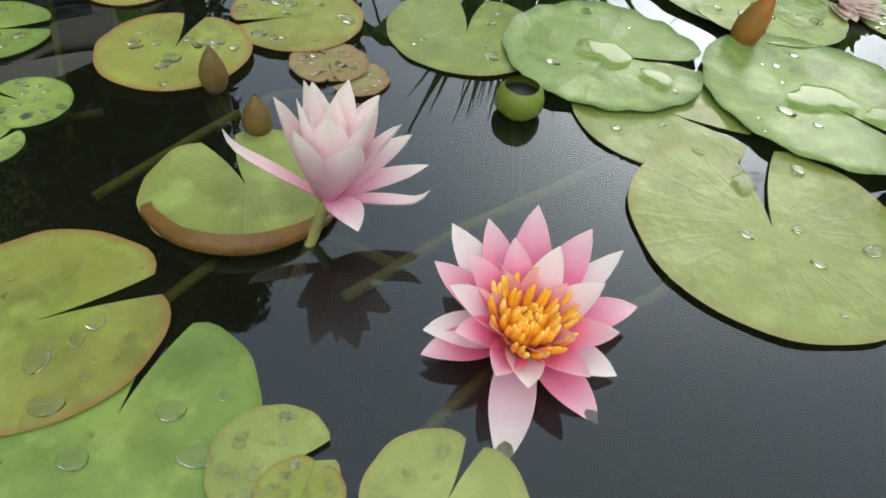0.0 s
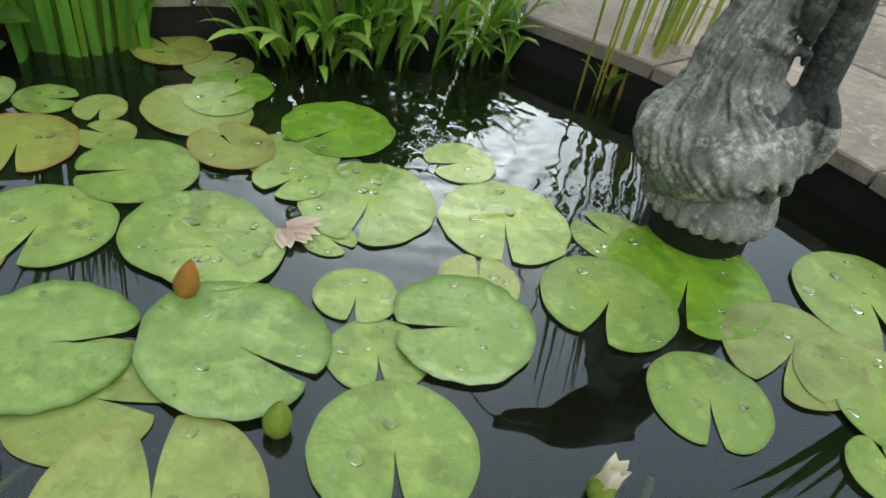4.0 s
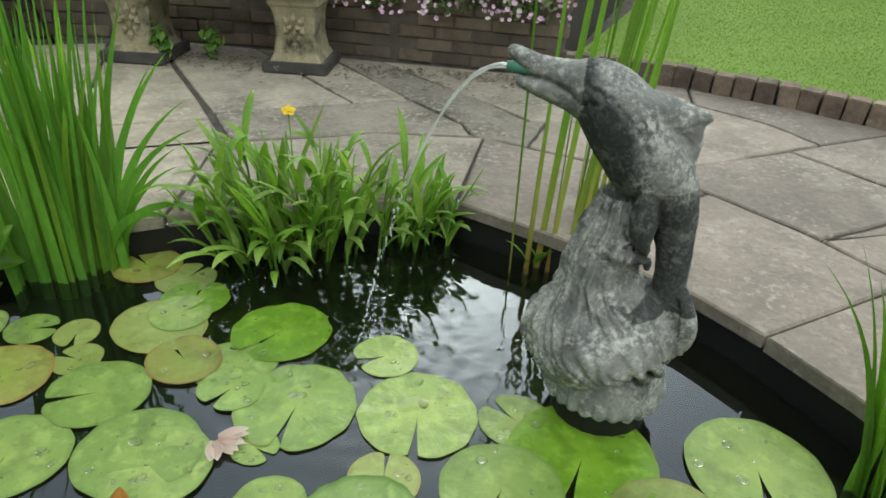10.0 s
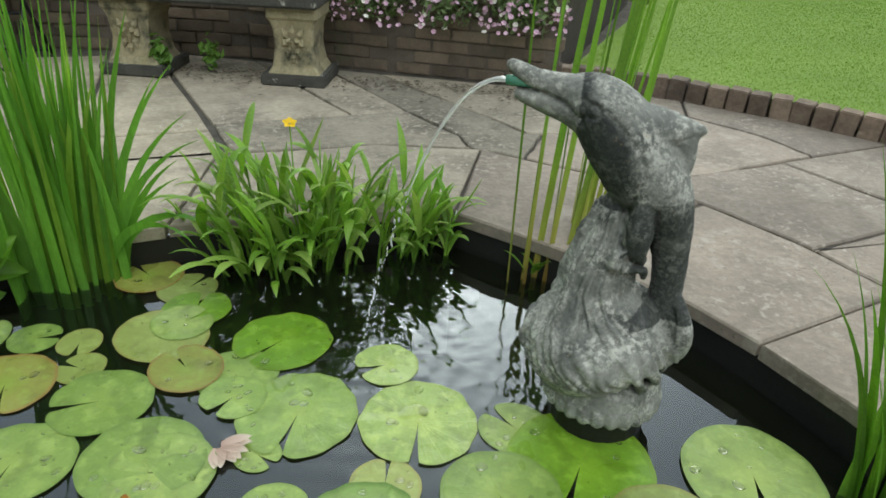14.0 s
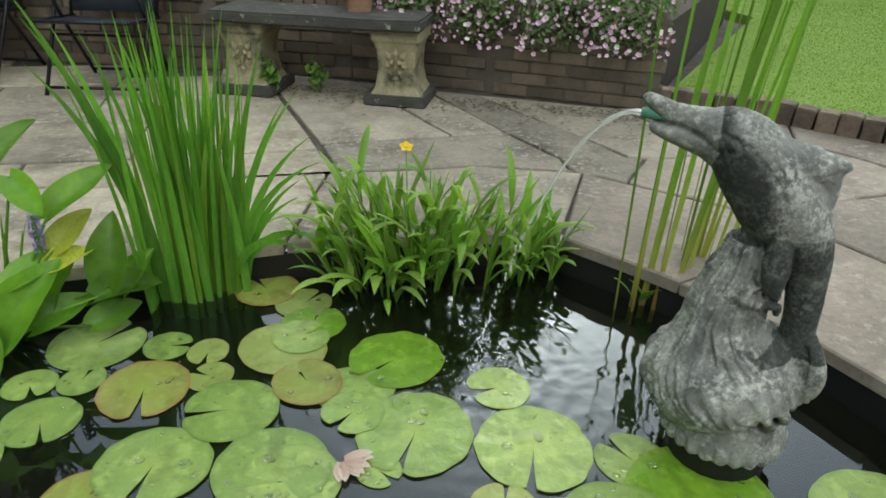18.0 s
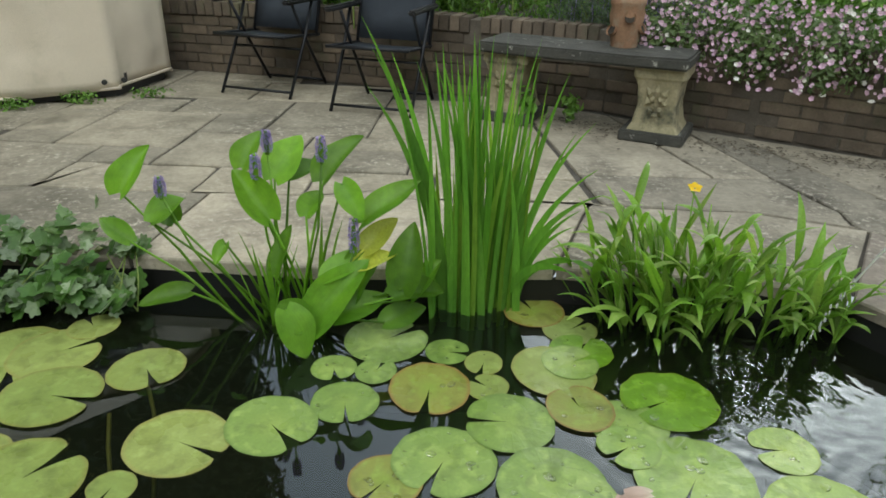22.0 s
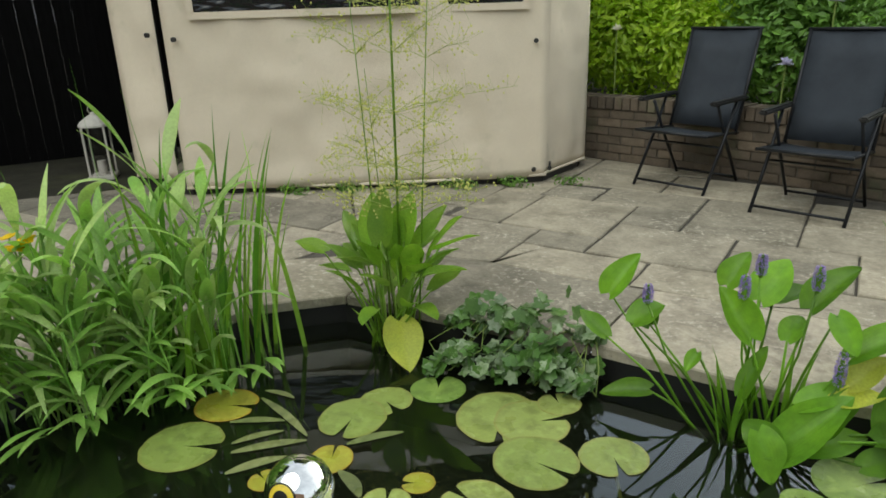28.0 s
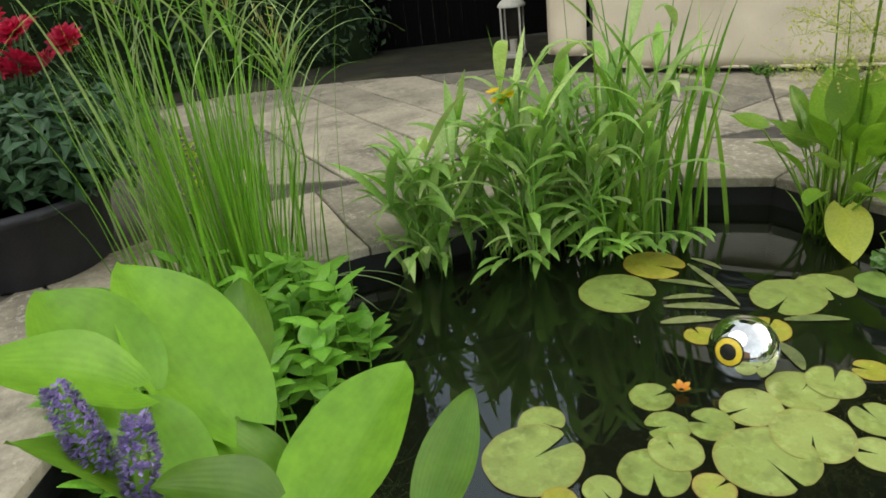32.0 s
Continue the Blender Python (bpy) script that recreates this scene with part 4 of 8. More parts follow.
# the curl that breaks outward low on the wave
tube(bm, *flowing([sp(-0.13, 0.34, -0.02), sp(-0.165, 0.275, -0.025), sp(-0.20, 0.235, -0.03), sp(-0.212, 0.195, -0.035), sp(-0.20, 0.16, -0.04)], [0.020, 0.024, 0.022, 0.018, 0.008]), 14)
tube(bm, *flowing([sp(-0.12, 0.37, -0.05), sp(-0.145, 0.29, -0.075), sp(-0.165, 0.24, -0.095), sp(-0.168, 0.20, -0.10)], [0.014, 0.018, 0.017, 0.007]), 12)
# body, from tail to forehead
tube(bm, *flowing([sp(0.092, 0.26), sp(0.090, 0.33), sp(0.087, 0.40), sp(0.080, 0.46), sp(0.060, 0.525), sp(0.030, 0.582), sp(-0.012, 0.640), sp(-0.062, 0.703), sp(-0.107, 0.754), sp(-0.148, 0.783), sp(-0.184, 0.797), sp(-0.212, 0.803)],
                  [0.036, 0.037, 0.038, 0.042, 0.058, 0.076, 0.088, 0.087, 0.078, 0.065, 0.047, 0.022]), 32)
# beak: upper and lower jaw, parted at the tip
tube(bm, *flowing([sp(-0.165, 0.798), sp(-0.215, 0.806), sp(-0.262, 0.818), sp(-0.302, 0.835), sp(-0.324, 0.847), sp(-0.331, 0.851)], [0.041, 0.032, 0.024, 0.018, 0.012, 0.004]), 18)
tube(bm, *flowing([sp(-0.135, 0.745), sp(-0.185, 0.764), sp(-0.235, 0.774), sp(-0.275, 0.781), sp(-0.303, 0.787), sp(-0.312, 0.789)], [0.046, 0.036, 0.028, 0.021, 0.014, 0.004]), 18)
# back fin, flipper, tail fluke, scrolls of foam
tube(bm, *flowing([sp(-0.045, 0.728), sp(0.010, 0.737), sp(0.050, 0.742), sp(0.082, 0.745), sp(0.097, 0.747)], [0.070, 0.050, 0.031, 0.016, 0.005]), 14)
tube(bm, *flowing([sp(0.055, 0.725), sp(0.062, 0.69), sp(0.052, 0.64)], [0.030, 0.026, 0.032]), 10)
tube(bm, *flowing([sp(-0.012, 0.622, -0.066), sp(-0.008, 0.570, -0.064), sp(-0.004, 0.520, -0.062), sp(0.004, 0.478, -0.060), sp(0.016, 0.446, -0.056)], [0.010, 0.026, 0.033, 0.026, 0.007]), 18)
tube(bm, *flowing([sp(0.108, 0.352, -0.015), sp(0.128, 0.31, -0.03), sp(0.142, 0.262, -0.035), sp(0.145, 0.215, -0.033), sp(0.140, 0.186, -0.03)], [0.018, 0.024, 0.026, 0.021, 0.007]), 16)
tube(bm, *flowing([sp(0.005, 0.462, -0.06), sp(-0.022, 0.472, -0.068), sp(-0.045, 0.462, -0.074), sp(-0.052, 0.446, -0.076), sp(-0.034, 0.440, -0.078)], [0.008, 0.011, 0.012, 0.012, 0.010]), 12)
tube(bm, *flowing([sp(-0.03, 0.43, -0.07), sp(0.0, 0.438, -0.066), sp(0.022, 0.43, -0.055), sp(0.026, 0.405, -0.05)], [0.008, 0.012, 0.011, 0.006]), 12)
# long locks of water that fall from the crest and spread over the swell
for k in range(22):
    a0 = k * math.tau / 22 + 0.12 * math.sin(k * 2.3)
    path, rad_ = [], []
    for i in range(15):
        u = i / 14
        z = 0.535 - 0.06 * (k % 3) - (0.40 - 0.05 * (k % 2)) * u
        a = a0 + 1.25 * u * u + 0.14 * math.sin(u * 6 + k)
        r = float(np.interp(z, WAVE_Z, WAVE_R)) - 0.006
        path.append(sp(float(np.interp(z, WAVE_Z, WAVE_S)) + r * math.cos(a), z, r * math.sin(a)))
        rad_.append((0.004 + 0.009 * math.sin(math.pi * min(1.0, 0.12 + u * 0.86)) ** 0.8) * (1.1 if k % 3 else 0.75))
    tube(bm, path, rad_, 9)
statue = part("dolphin_statue", bm, LEAD)
mod = statue.modifiers.new("join", "REMESH")
mod.mode, mod.voxel_size = "VOXEL", 0.0042
mod2 = statue.modifiers.new("soften", "SMOOTH")
mod2.iterations, mod2.factor = 4, 0.5
dg = bpy.context.evaluated_depsgraph_get()
carved = bpy.data.meshes.new_from_object(statue.evaluated_get(dg))
statue.modifiers.clear()
co = np.empty(len(carved.vertices) * 3)
no = np.empty(len(carved.vertices) * 3)
carved.vertices.foreach_get("co", co)
carved.vertices.foreach_get("normal", no)
co, no = co.reshape(-1, 3), no.reshape(-1, 3)
rel = co - np.array(SC)
ss, vv, zz = rel @ np.array(SU), rel @ np.array(SV), rel[:, 2]


def groove(line, width):
    """How near each point lies to a line drawn on the flank."""
    best = np.full(len(ss), 9.0)
    for (s0, z0), (s1, z1) in zip(line, line[1:]):
        u = np.clip(((ss - s0) * (s1 - s0) + (zz - z0) * (z1 - z0)) / ((s1 - s0) ** 2 + (z1 - z0) ** 2), 0, 1)
        best = np.minimum(best, np.hypot(ss - s0 - u * (s1 - s0), zz - z0 - u * (z1 - z0)))
    return np.exp(-(best / width) ** 2) * (vv < 0.0)


axis = np.interp(zz, WAVE_Z, WAVE_S)
ang = np.arctan2(vv, ss - axis)
reach = np.hypot(ss - axis, vv)
wave = (zz > 0.125) & (zz < 0.56) & (reach < np.interp(zz, WAVE_Z, WAVE_R) + 0.020) & ~((ss > 0.035) & (zz > 0.30))
warp = np.array([noise.noise(Vector(p) * 6) for p in co])
warp2 = np.array([noise.noise(Vector(p) * 17 + Vector((5, 2, 1))) for p in co])
# strands of water that sweep up round the wave, a scalloped foot, mouth, cheek and flipper lines
swirl = ang * 14 + zz * 26 + 6.5 * warp + 1.5 * warp2
fine = ang * 37 + zz * 60 + 13 * warp + 4 * warp2
push = np.where(wave, (0.0085 * (np.abs(np.sin(swirl * 0.5)) ** 0.6 - 0.6) + 0.0028 * np.sin(fine)) * (0.8 + 1.1 * np.abs(warp2)), 0.0)
push += np.where((zz < 0.075) & (reach > 0.11), 0.0085 * np.abs(np.sin(ang * 13)) - 0.004, 0.0)
push += 0.0026 * warp2 + np.array([0.0011 * noise.noise(Vector(p) * 75) for p in co])
push -= 0.010 * groove([(-0.30, 0.803), (-0.245, 0.795), (-0.20, 0.780), (-0.168, 0.752), (-0.162, 0.765)], 0.0045)
push -= 0.005 * groove([(-0.165, 0.802), (-0.13, 0.79), (-0.089, 0.762), (-0.033, 0.708), (-0.016, 0.66), (-0.03, 0.60)], 0.005)
push -= 0.009 * groove([(-0.03, 0.60), (-0.044, 0.54), (-0.038, 0.49), (-0.01, 0.456), (0.02, 0.442)], 0.005)
push -= 0.007 * groove([(0.025, 0.47), (0.034, 0.52), (0.022, 0.58)], 0.005)
push -= 0.008 * groove([(0.108, 0.33), (0.118, 0.28), (0.120, 0.23), (0.126, 0.19)], 0.005)
eye_at = np.hypot(ss + 0.143, zz - 0.780)
push += np.where(vv < 0.0, 0.006 * np.exp(-(eye_at / 0.008) ** 2) - 0.005 * np.exp(-((eye_at - 0.015) / 0.004) ** 2) + 0.003 * np.exp(-((eye_at - 0.023) / 0.005) ** 2), 0)
co = co + no * push[:, None]
co = np.array(SETTLE) + (co - np.array(SETTLE)) * 0.968
carved.vertices.foreach_set("co", co.ravel())
carved.polygons.foreach_set("use_smooth", [True] * len(carved.polygons))
# darker on the throat and lower body, paler on crown and back
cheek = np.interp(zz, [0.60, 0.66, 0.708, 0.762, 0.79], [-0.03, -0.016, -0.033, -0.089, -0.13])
fish_dark = np.where(zz > 0.60, np.clip(0.5 + (cheek + 0.03 * warp2 - ss) / 0.05, 0.12, 1.0), np.clip(0.25 + (0.64 - zz) / 0.10, 0.12, 0.95))
fish_dark = np.where(ss < -0.17, 0.30, fish_dark)
fish = np.where(wave | (zz < 0.30), np.clip(0.12 + 0.8 * warp2, 0.0, 0.55), fish_dark)
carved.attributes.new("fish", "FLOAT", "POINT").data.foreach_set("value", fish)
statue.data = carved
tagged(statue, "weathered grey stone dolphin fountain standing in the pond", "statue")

GREEN_METAL = material("green_nozzle", (0.10, 0.30, 0.20), (0.06, 0.20, 0.14), 30, 0.5, 0.2, 90)
tip = settled(sp(-0.300, 0.812))
bm = bmesh.new()
tube(bm, [tip + SU * 0.05, tip - SU * 0.01, tip - SU * 0.03], [0.012, 0.012, 0.010], 12)
tagged(part("fountain_nozzle", bm, GREEN_METAL, smooth=True), "small green water nozzle set in the dolphin's beak", "nozzle")

# the thin jet, an arc that breaks into drops lower down
JET = bpy.data.materials.new("water_jet")
JET.use_nodes = True
_n, _l = JET.node_tree.nodes, JET.node_tree.links
_n.remove(_n["Principled BSDF"])
_t, _g, _m = _n.new("ShaderNodeBsdfTransparent"), _n.new("ShaderNodeBsdfGlossy"), _n.new("ShaderNodeMixShader")
_w, _f = _n.new("ShaderNodeBsdfTranslucent"), _n.new("ShaderNodeMixShader")
_w.inputs["Color"].default_value = (0.93, 0.95, 0.96, 1)
_g.inputs["Roughness"].default_value = 0.15
_f.inputs[0].default_value, _m.inputs[0].default_value = 0.55, 0.72
_l.new(_w.outputs[0], _f.inputs[1])
_l.new(_g.outputs[0], _f.inputs[2])
_l.new(_t.outputs[0], _m.inputs[1])
_l.new(_f.outputs[0], _m.inputs[2])
_l.new(_m.outputs[0], _n["Material Output"].inputs["Surface"])
start, foot = tip - SU * 0.025, Vector((JET_FOOT[0], JET_FOOT[1], 0.0))
jet = tagged(empty("water_jet"), "thin clear arc of water falling into the pond", "water jet")
flat = (foot - start)
flat.z = 0
arc = []
rnd = random.Random(3)
for i in range(25):
    u = i / 24
    arc.append(start + flat * u + Vector((0, 0, 0.055 * 4 * u * (1 - u) * 0.3 - (start.z) * (0.06 * u + 0.94 * u ** 2.0))))
bm = bmesh.new()
tube(bm, arc[:16], [0.0058 - 0.0002 * i + 0.0009 * math.sin(i * 1.7) for i in range(16)], 8)
part("stream", bm, JET, jet, smooth=True)
bm = bmesh.new()
bmesh.ops.create_icosphere(bm, subdivisions=1, radius=1)
drop_me = bpy.data.meshes.new("drop")
bm.to_mesh(drop_me)
bm.free()
drop_me.materials.append(JET)
drop_me.polygons.foreach_set("use_smooth", [True] * len(drop_me.polygons))
for i in range(15, 24):
    for k in range(5):
        p = arc[i].lerp(arc[i + 1], k / 4 + rnd.uniform(-0.1, 0.1))
        ob = new("drop", drop_me)
        ob.parent = jet
        s = rnd.uniform(0.0016, 0.0036)
        ob.matrix_basis = Matrix.Translation(p + Vector((rnd.gauss(0, 0.003), rnd.gauss(0, 0.003), 0))) @ Matrix.Diagonal((s, s, s * 2.4, 1))

# ---- mirror ball with a painted eye ----
CHROME = material("chrome", (0.9, 0.9, 0.9), (0.85, 0.86, 0.86), 6, 0.04, 0.0, 40, metal=1.0, rough_vary=0.02)
YELLOW = material("yellow_paint", (0.75, 0.58, 0.05), (0.65, 0.48, 0.04), 20, 0.4, 0.05, 80)
BLACK = material("black_paint", (0.01, 0.01, 0.01), (0.015, 0.015, 0.014), 20, 0.35, 0.05, 80)
ball = tagged(empty("mirror_ball", pose(-1.40, 1.06, 0.072)), "floating chrome ball with a yellow-ringed painted eye", "ornament")
bm = bmesh.new()
bmesh.ops.create_uvsphere(bm, u_segments=48, v_segments=32, radius=0.104)
part("shell", bm, CHROME, ball, smooth=True)


def cap_ring(name, d, a0, a1, r, mat):
    """A band or disc painted on a sphere, round the direction d, between two opening angles."""
    d = Vector(d).normalized()
    a = d.orthogonal().normalized()
    b = d.cross(a)
    vs, fs = [], []
    for i in range(4):
        th = radians(a0 + (a1 - a0) * i / 3)
        for k in range(28):
            ph = k * math.tau / 28
            vs.append(r * (d * math.cos(th) + (a * math.cos(ph) + b * math.sin(ph)) * math.sin(th)))
    for i in range(3):
        for k in range(28):
            fs.append((28 * i + k, 28 * i + (k + 1) % 28, 28 * i + 28 + (k + 1) % 28, 28 * i + 28 + k))
    mesh_part(name, vs, fs, mat, ball, smooth=True)


eye_dir = Vector((0.02, -0.80, 0.30))
cap_ring("pupil", eye_dir, 0.5, 14, 0.1052, BLACK)
cap_ring("eye_ring", eye_dir, 14, 23, 0.1056, YELLOW)
cap_ring("eye_edge", eye_dir, 23, 26, 0.1052, BLACK)

# ---- stone bench ----
BENCH = material("bench_stone", (0.36, 0.32, 0.21), (0.25, 0.225, 0.13), 10, 0.9, 0.7, 70, stain=(0.08, 0.08, 0.055), stain_scale=7, stain_lo=0.52, stain_hi=0.68, depth=0.008)
BENCH_TOP = material("bench_top_stone", (0.075, 0.073, 0.064), (0.045, 0.045, 0.040), 10, 0.9, 0.7, 70, stain=(0.34, 0.34, 0.30), stain_scale=18, stain_lo=0.62, stain_hi=0.7, depth=0.008)
bang = math.degrees(math.atan2(3.50 - 4.05, 1.78 - 0.90))
bench = tagged(empty("stone_bench", pose(1.36, 3.88, PAVE - 0.004, 0, 0, bang)), "carved stone garden bench with a dark mossy seat", "bench")
bm = bmesh.new()
box(bm, -0.60, -0.22, 0.415, 0.62, 0.20, 0.48, 0.012)
bmesh.ops.subdivide_edges(bm, edges=bm.edges, cuts=3, use_grid_fill=True)
for v in bm.verts:
    v.co += Vector((0, 1, 1)) * 0.006 * noise.noise(v.co * 9)
part("seat", bm, BENCH_TOP, bench)
for x in (-0.44, 0.47):
    prof = ((0.0, 0.165, 0.18), (0.05, 0.165, 0.18), (0.06, 0.145, 0.165), (0.10, 0.122, 0.15), (0.20, 0.105, 0.14), (0.30, 0.112, 0.145), (0.345, 0.128, 0.155), (0.36, 0.14, 0.165), (0.415, 0.14, 0.165))
    vs, fs = [], []
    for z, hx, hy in prof:
        c = 0.012
        for px, py in ((-hx + c, -hy), (hx - c, -hy), (hx, -hy + c), (hx, hy - c), (hx - c, hy), (-hx + c, hy), (-hx, hy - c), (-hx, -hy + c)):
            vs.append((x + px, py, z))
    for i in range(len(prof) - 1):
        for k in range(8):
            fs.append((8 * i + k, 8 * i + (k + 1) % 8, 8 * i + 8 + (k + 1) % 8, 8 * i + 8 + k))
    fs.append(tuple(range(8))[::-1])
    fs.append(tuple(range(8 * len(prof) - 8, 8 * len(prof))))
    leg = mesh_part("pedestal", vs, fs, BENCH, bench)
    bm = bmesh.new()
    box(bm, x - 0.18, -0.195, 0.0, x + 0.18, 0.195, 0.062, 0.008)
    part("foot_block", bm, BENCH_TOP, leg, "dark mossy foot block")
    # carved leaf mask on the front face
    for px, pz, a, l in ((0, 0.29, 90, 0.03), (-0.05, 0.275, 120, 0.035), (0.05, 0.275, 60, 0.035), (-0.06, 0.225, 100, 0.03), (0.06, 0.225, 80, 0.03), (-0.035, 0.18, 250, 0.035), (0.035, 0.18, -70, 0.035), (0, 0.22, 270, 0.045), (0, 0.15, 270, 0.03), (-0.028, 0.245, 180, 0.02), (0.028, 0.245, 0, 0.02)):
        e = Vector((x + px * 0.8 + l * math.cos(radians(a)), -0.150, pz + l * math.sin(radians(a))))
        bm = bmesh.new()
        tube(bm, [Vector((x + px * 0.5, -0.135, 0.2 + (pz - 0.2) * 0.5)), Vector((x + px * 0.8, -0.152, pz)), e], [0.010, 0.017, 0.004], 6)
        part("carved_leaf", bm, BENCH, leg)

TERRA = material("terracotta", (0.33, 0.19, 0.115), (0.24, 0.14, 0.085), 12, 0.85, 0.3, 80, stain=(0.30, 0.22, 0.15), stain_scale=12)
pot = tagged(empty("strawberry_pot", Matrix.Translation((1.565, 3.82, PAVE + 0.476))), "terracotta planting pot with side holes on the bench", "pot")
bm = bmesh.new()
tube(bm, [(0, 0, 0), (0, 0, 0.03), (0, 0, 0.17), (0, 0, 0.22), (0, 0, 0.235), (0, 0, 0.27), (0, 0, 0.27)], [0.075, 0.078, 0.098, 0.092, 0.10, 0.10, 0.085], 24, cap=False)
bm.faces.new([bm.verts.new((0.07 * math.cos(k * math.tau / 16), 0.07 * math.sin(k * math.tau / 16), 0.004)) for k in range(16)])
part("pot_body", bm, TERRA, pot, smooth=True)
for az, z in ((-100, 0.16), (-40, 0.10), (-160, 0.09), (20, 0.17)):
    a = radians(az)
    d = Vector((math.cos(a), math.sin(a), 0.5)).normalized()
    p = Vector((math.cos(a) * 0.088, math.sin(a) * 0.088, z))
    bm = bmesh.new()
    tube(bm, [p, p + d * 0.02], [0.030, 0.034], 14, cap=False)
    part("planting_hole", bm, TERRA, pot, smooth=True)
    bm = bmesh.new()
    tube(bm, [p + d * 0.010, p + d * 0.012], [0.027, 0.027], 14)
    part("soil", bm, EARTH, pot)

# ---- folding garden chairs ----
CLOTH = material("navy_mesh_cloth", (0.030, 0.038, 0.050), (0.022, 0.028, 0.038), 6, 0.75, 0.25, 500)
STEEL = material("dark_steel", (0.016, 0.018, 0.022), (0.012, 0.013, 0.016), 10, 0.4, 0.05, 100, metal=0.3)
ARM = material("black_plastic", (0.012, 0.012, 0.014), (0.02, 0.02, 0.02), 10, 0.45, 0.05, 100)


def folding_chair(m):
    """A reclining chair of flat-oval tube: crossed legs, mesh seat and tall back, two armrests."""
    ch = tagged(empty("folding_chair", m), "folding recliner chair, navy mesh on a black tube frame", "chair", "folding chairs by the wall")
    w = 0.27

    def rod(name, pts, r=0.011):
        bm = bmesh.new()
        tube(bm, pts, r, 8)
        return part(name, bm, STEEL, ch, smooth=True)

    for s in (-1, 1):
        rod("leg", [(s * w, -0.28, 0), (s * w, -0.02, 0.38), (s * w, 0.10, 0.60)])
        rod("leg", [(s * (w - 0.03), 0.30, 0), (s * (w - 0.03), 0.05, 0.34), (s * (w - 0.03), -0.12, 0.60)])
        rod("seat_rail", [(s * (w - 0.015), -0.30, 0.41), (s * (w - 0.015), 0.0, 0.385), (s * (w - 0.015), 0.20, 0.37)])
        rod("back_rail", [(s * (w - 0.015), 0.16, 0.36), (s * (w - 0.015), 0.28, 0.70), (s * (w - 0.015), 0.40, 1.08)])
        bm = bmesh.new()
        box(bm, s * w - 0.026, -0.26, 0.605, s * w + 0.026, 0.24, 0.635, 0.01)
        part("armrest", bm, ARM, ch, "black plastic armrest")
    rod("cross_bar", [(-w, -0.255, 0.04), (w, -0.255, 0.04)], 0.009)
    rod("cross_bar", [(-w + 0.03, 0.28, 0.03), (w - 0.03, 0.28, 0.03)], 0.009)
    rod("cross_bar", [(-w, -0.30, 0.41), (w, -0.30, 0.41)], 0.011)
    rod("cross_bar", [(-w, 0.40, 1.08), (w, 0.40, 1.08)], 0.011)
    rod("cross_bar", [(-w, -0.06, 0.30), (w, -0.06, 0.30)], 0.008)
    for name, line in (("seat", [(-0.30, 0.418), (-0.15, 0.395), (0.02, 0.382), (0.17, 0.372)]), ("backrest", [(0.17, 0.40), (0.225, 0.55), (0.285, 0.72), (0.345, 0.90), (0.40, 1.085)])):
        vs, fs = [], []
        for y, z in line:
            for k in range(5):
                x = -w + 0.025 + (2 * w - 0.05) * k / 4
                sag = 0.012 * (1 - (k / 2 - 1) ** 2)
                vs.append((x, y + (sag if name == "backrest" else 0), z - (sag if name == "seat" else 0)))
        for i in range(len(line) - 1):
            for k in range(4):
                fs.append((5 * i + k, 5 * i + k + 1, 5 * i + k + 6, 5 * i + k + 5))
        ob = mesh_part(name, vs, fs, CLOTH, ch, "navy mesh cloth", smooth=True)
        so = ob.modifiers.new("thick", "SOLIDIFY")
        so.thickness = 0.004
    return ch


chair = folding_chair(pose(-0.59, 4.95, PAVE - 0.004, 0, 0, -24))
copy_thing(chair, pose(0.19, 4.42, PAVE - 0.004, 0, 0, -21))

# ---- gazebo with canvas sides ----
ALU = material("dark_frame", (0.02, 0.02, 0.02), (0.03, 0.03, 0.03), 8, 0.5, 0.05, 100)
VINYL = bpy.data.materials.new("clear_window")
VINYL.use_nodes = True
_b = VINYL.node_tree.nodes["Principled BSDF"]
_b.inputs["Base Color"].default_value = (0.01, 0.012, 0.014, 1)
_b.inputs["Roughness"].default_value = 0.06
_w = VINYL.node_tree.nodes.new("ShaderNodeTexNoise")
_w.inputs["Scale"].default_value = 5
_bp = VINYL.node_tree.nodes.new("ShaderNodeBump")
_bp.inputs["Distance"].default_value = 0.05
VINYL.node_tree.links.new(_w.outputs["Fac"], _bp.inputs["Height"])
VINYL.node_tree.links.new(_bp.outputs[0], _b.inputs["Normal"])
gazebo = tagged(empty("gazebo"), "garden gazebo closed with cream canvas side panels", "gazebo")
GB = [(-4.42, 3.46), (-4.10, 3.53), (-1.585, 4.675), (-1.42, 5.30), (-2.1, 7.0), (-5.6, 6.2), (-5.2, 4.6)]
LOW, HIGH = PAVE + 0.055, PAVE + 2.05


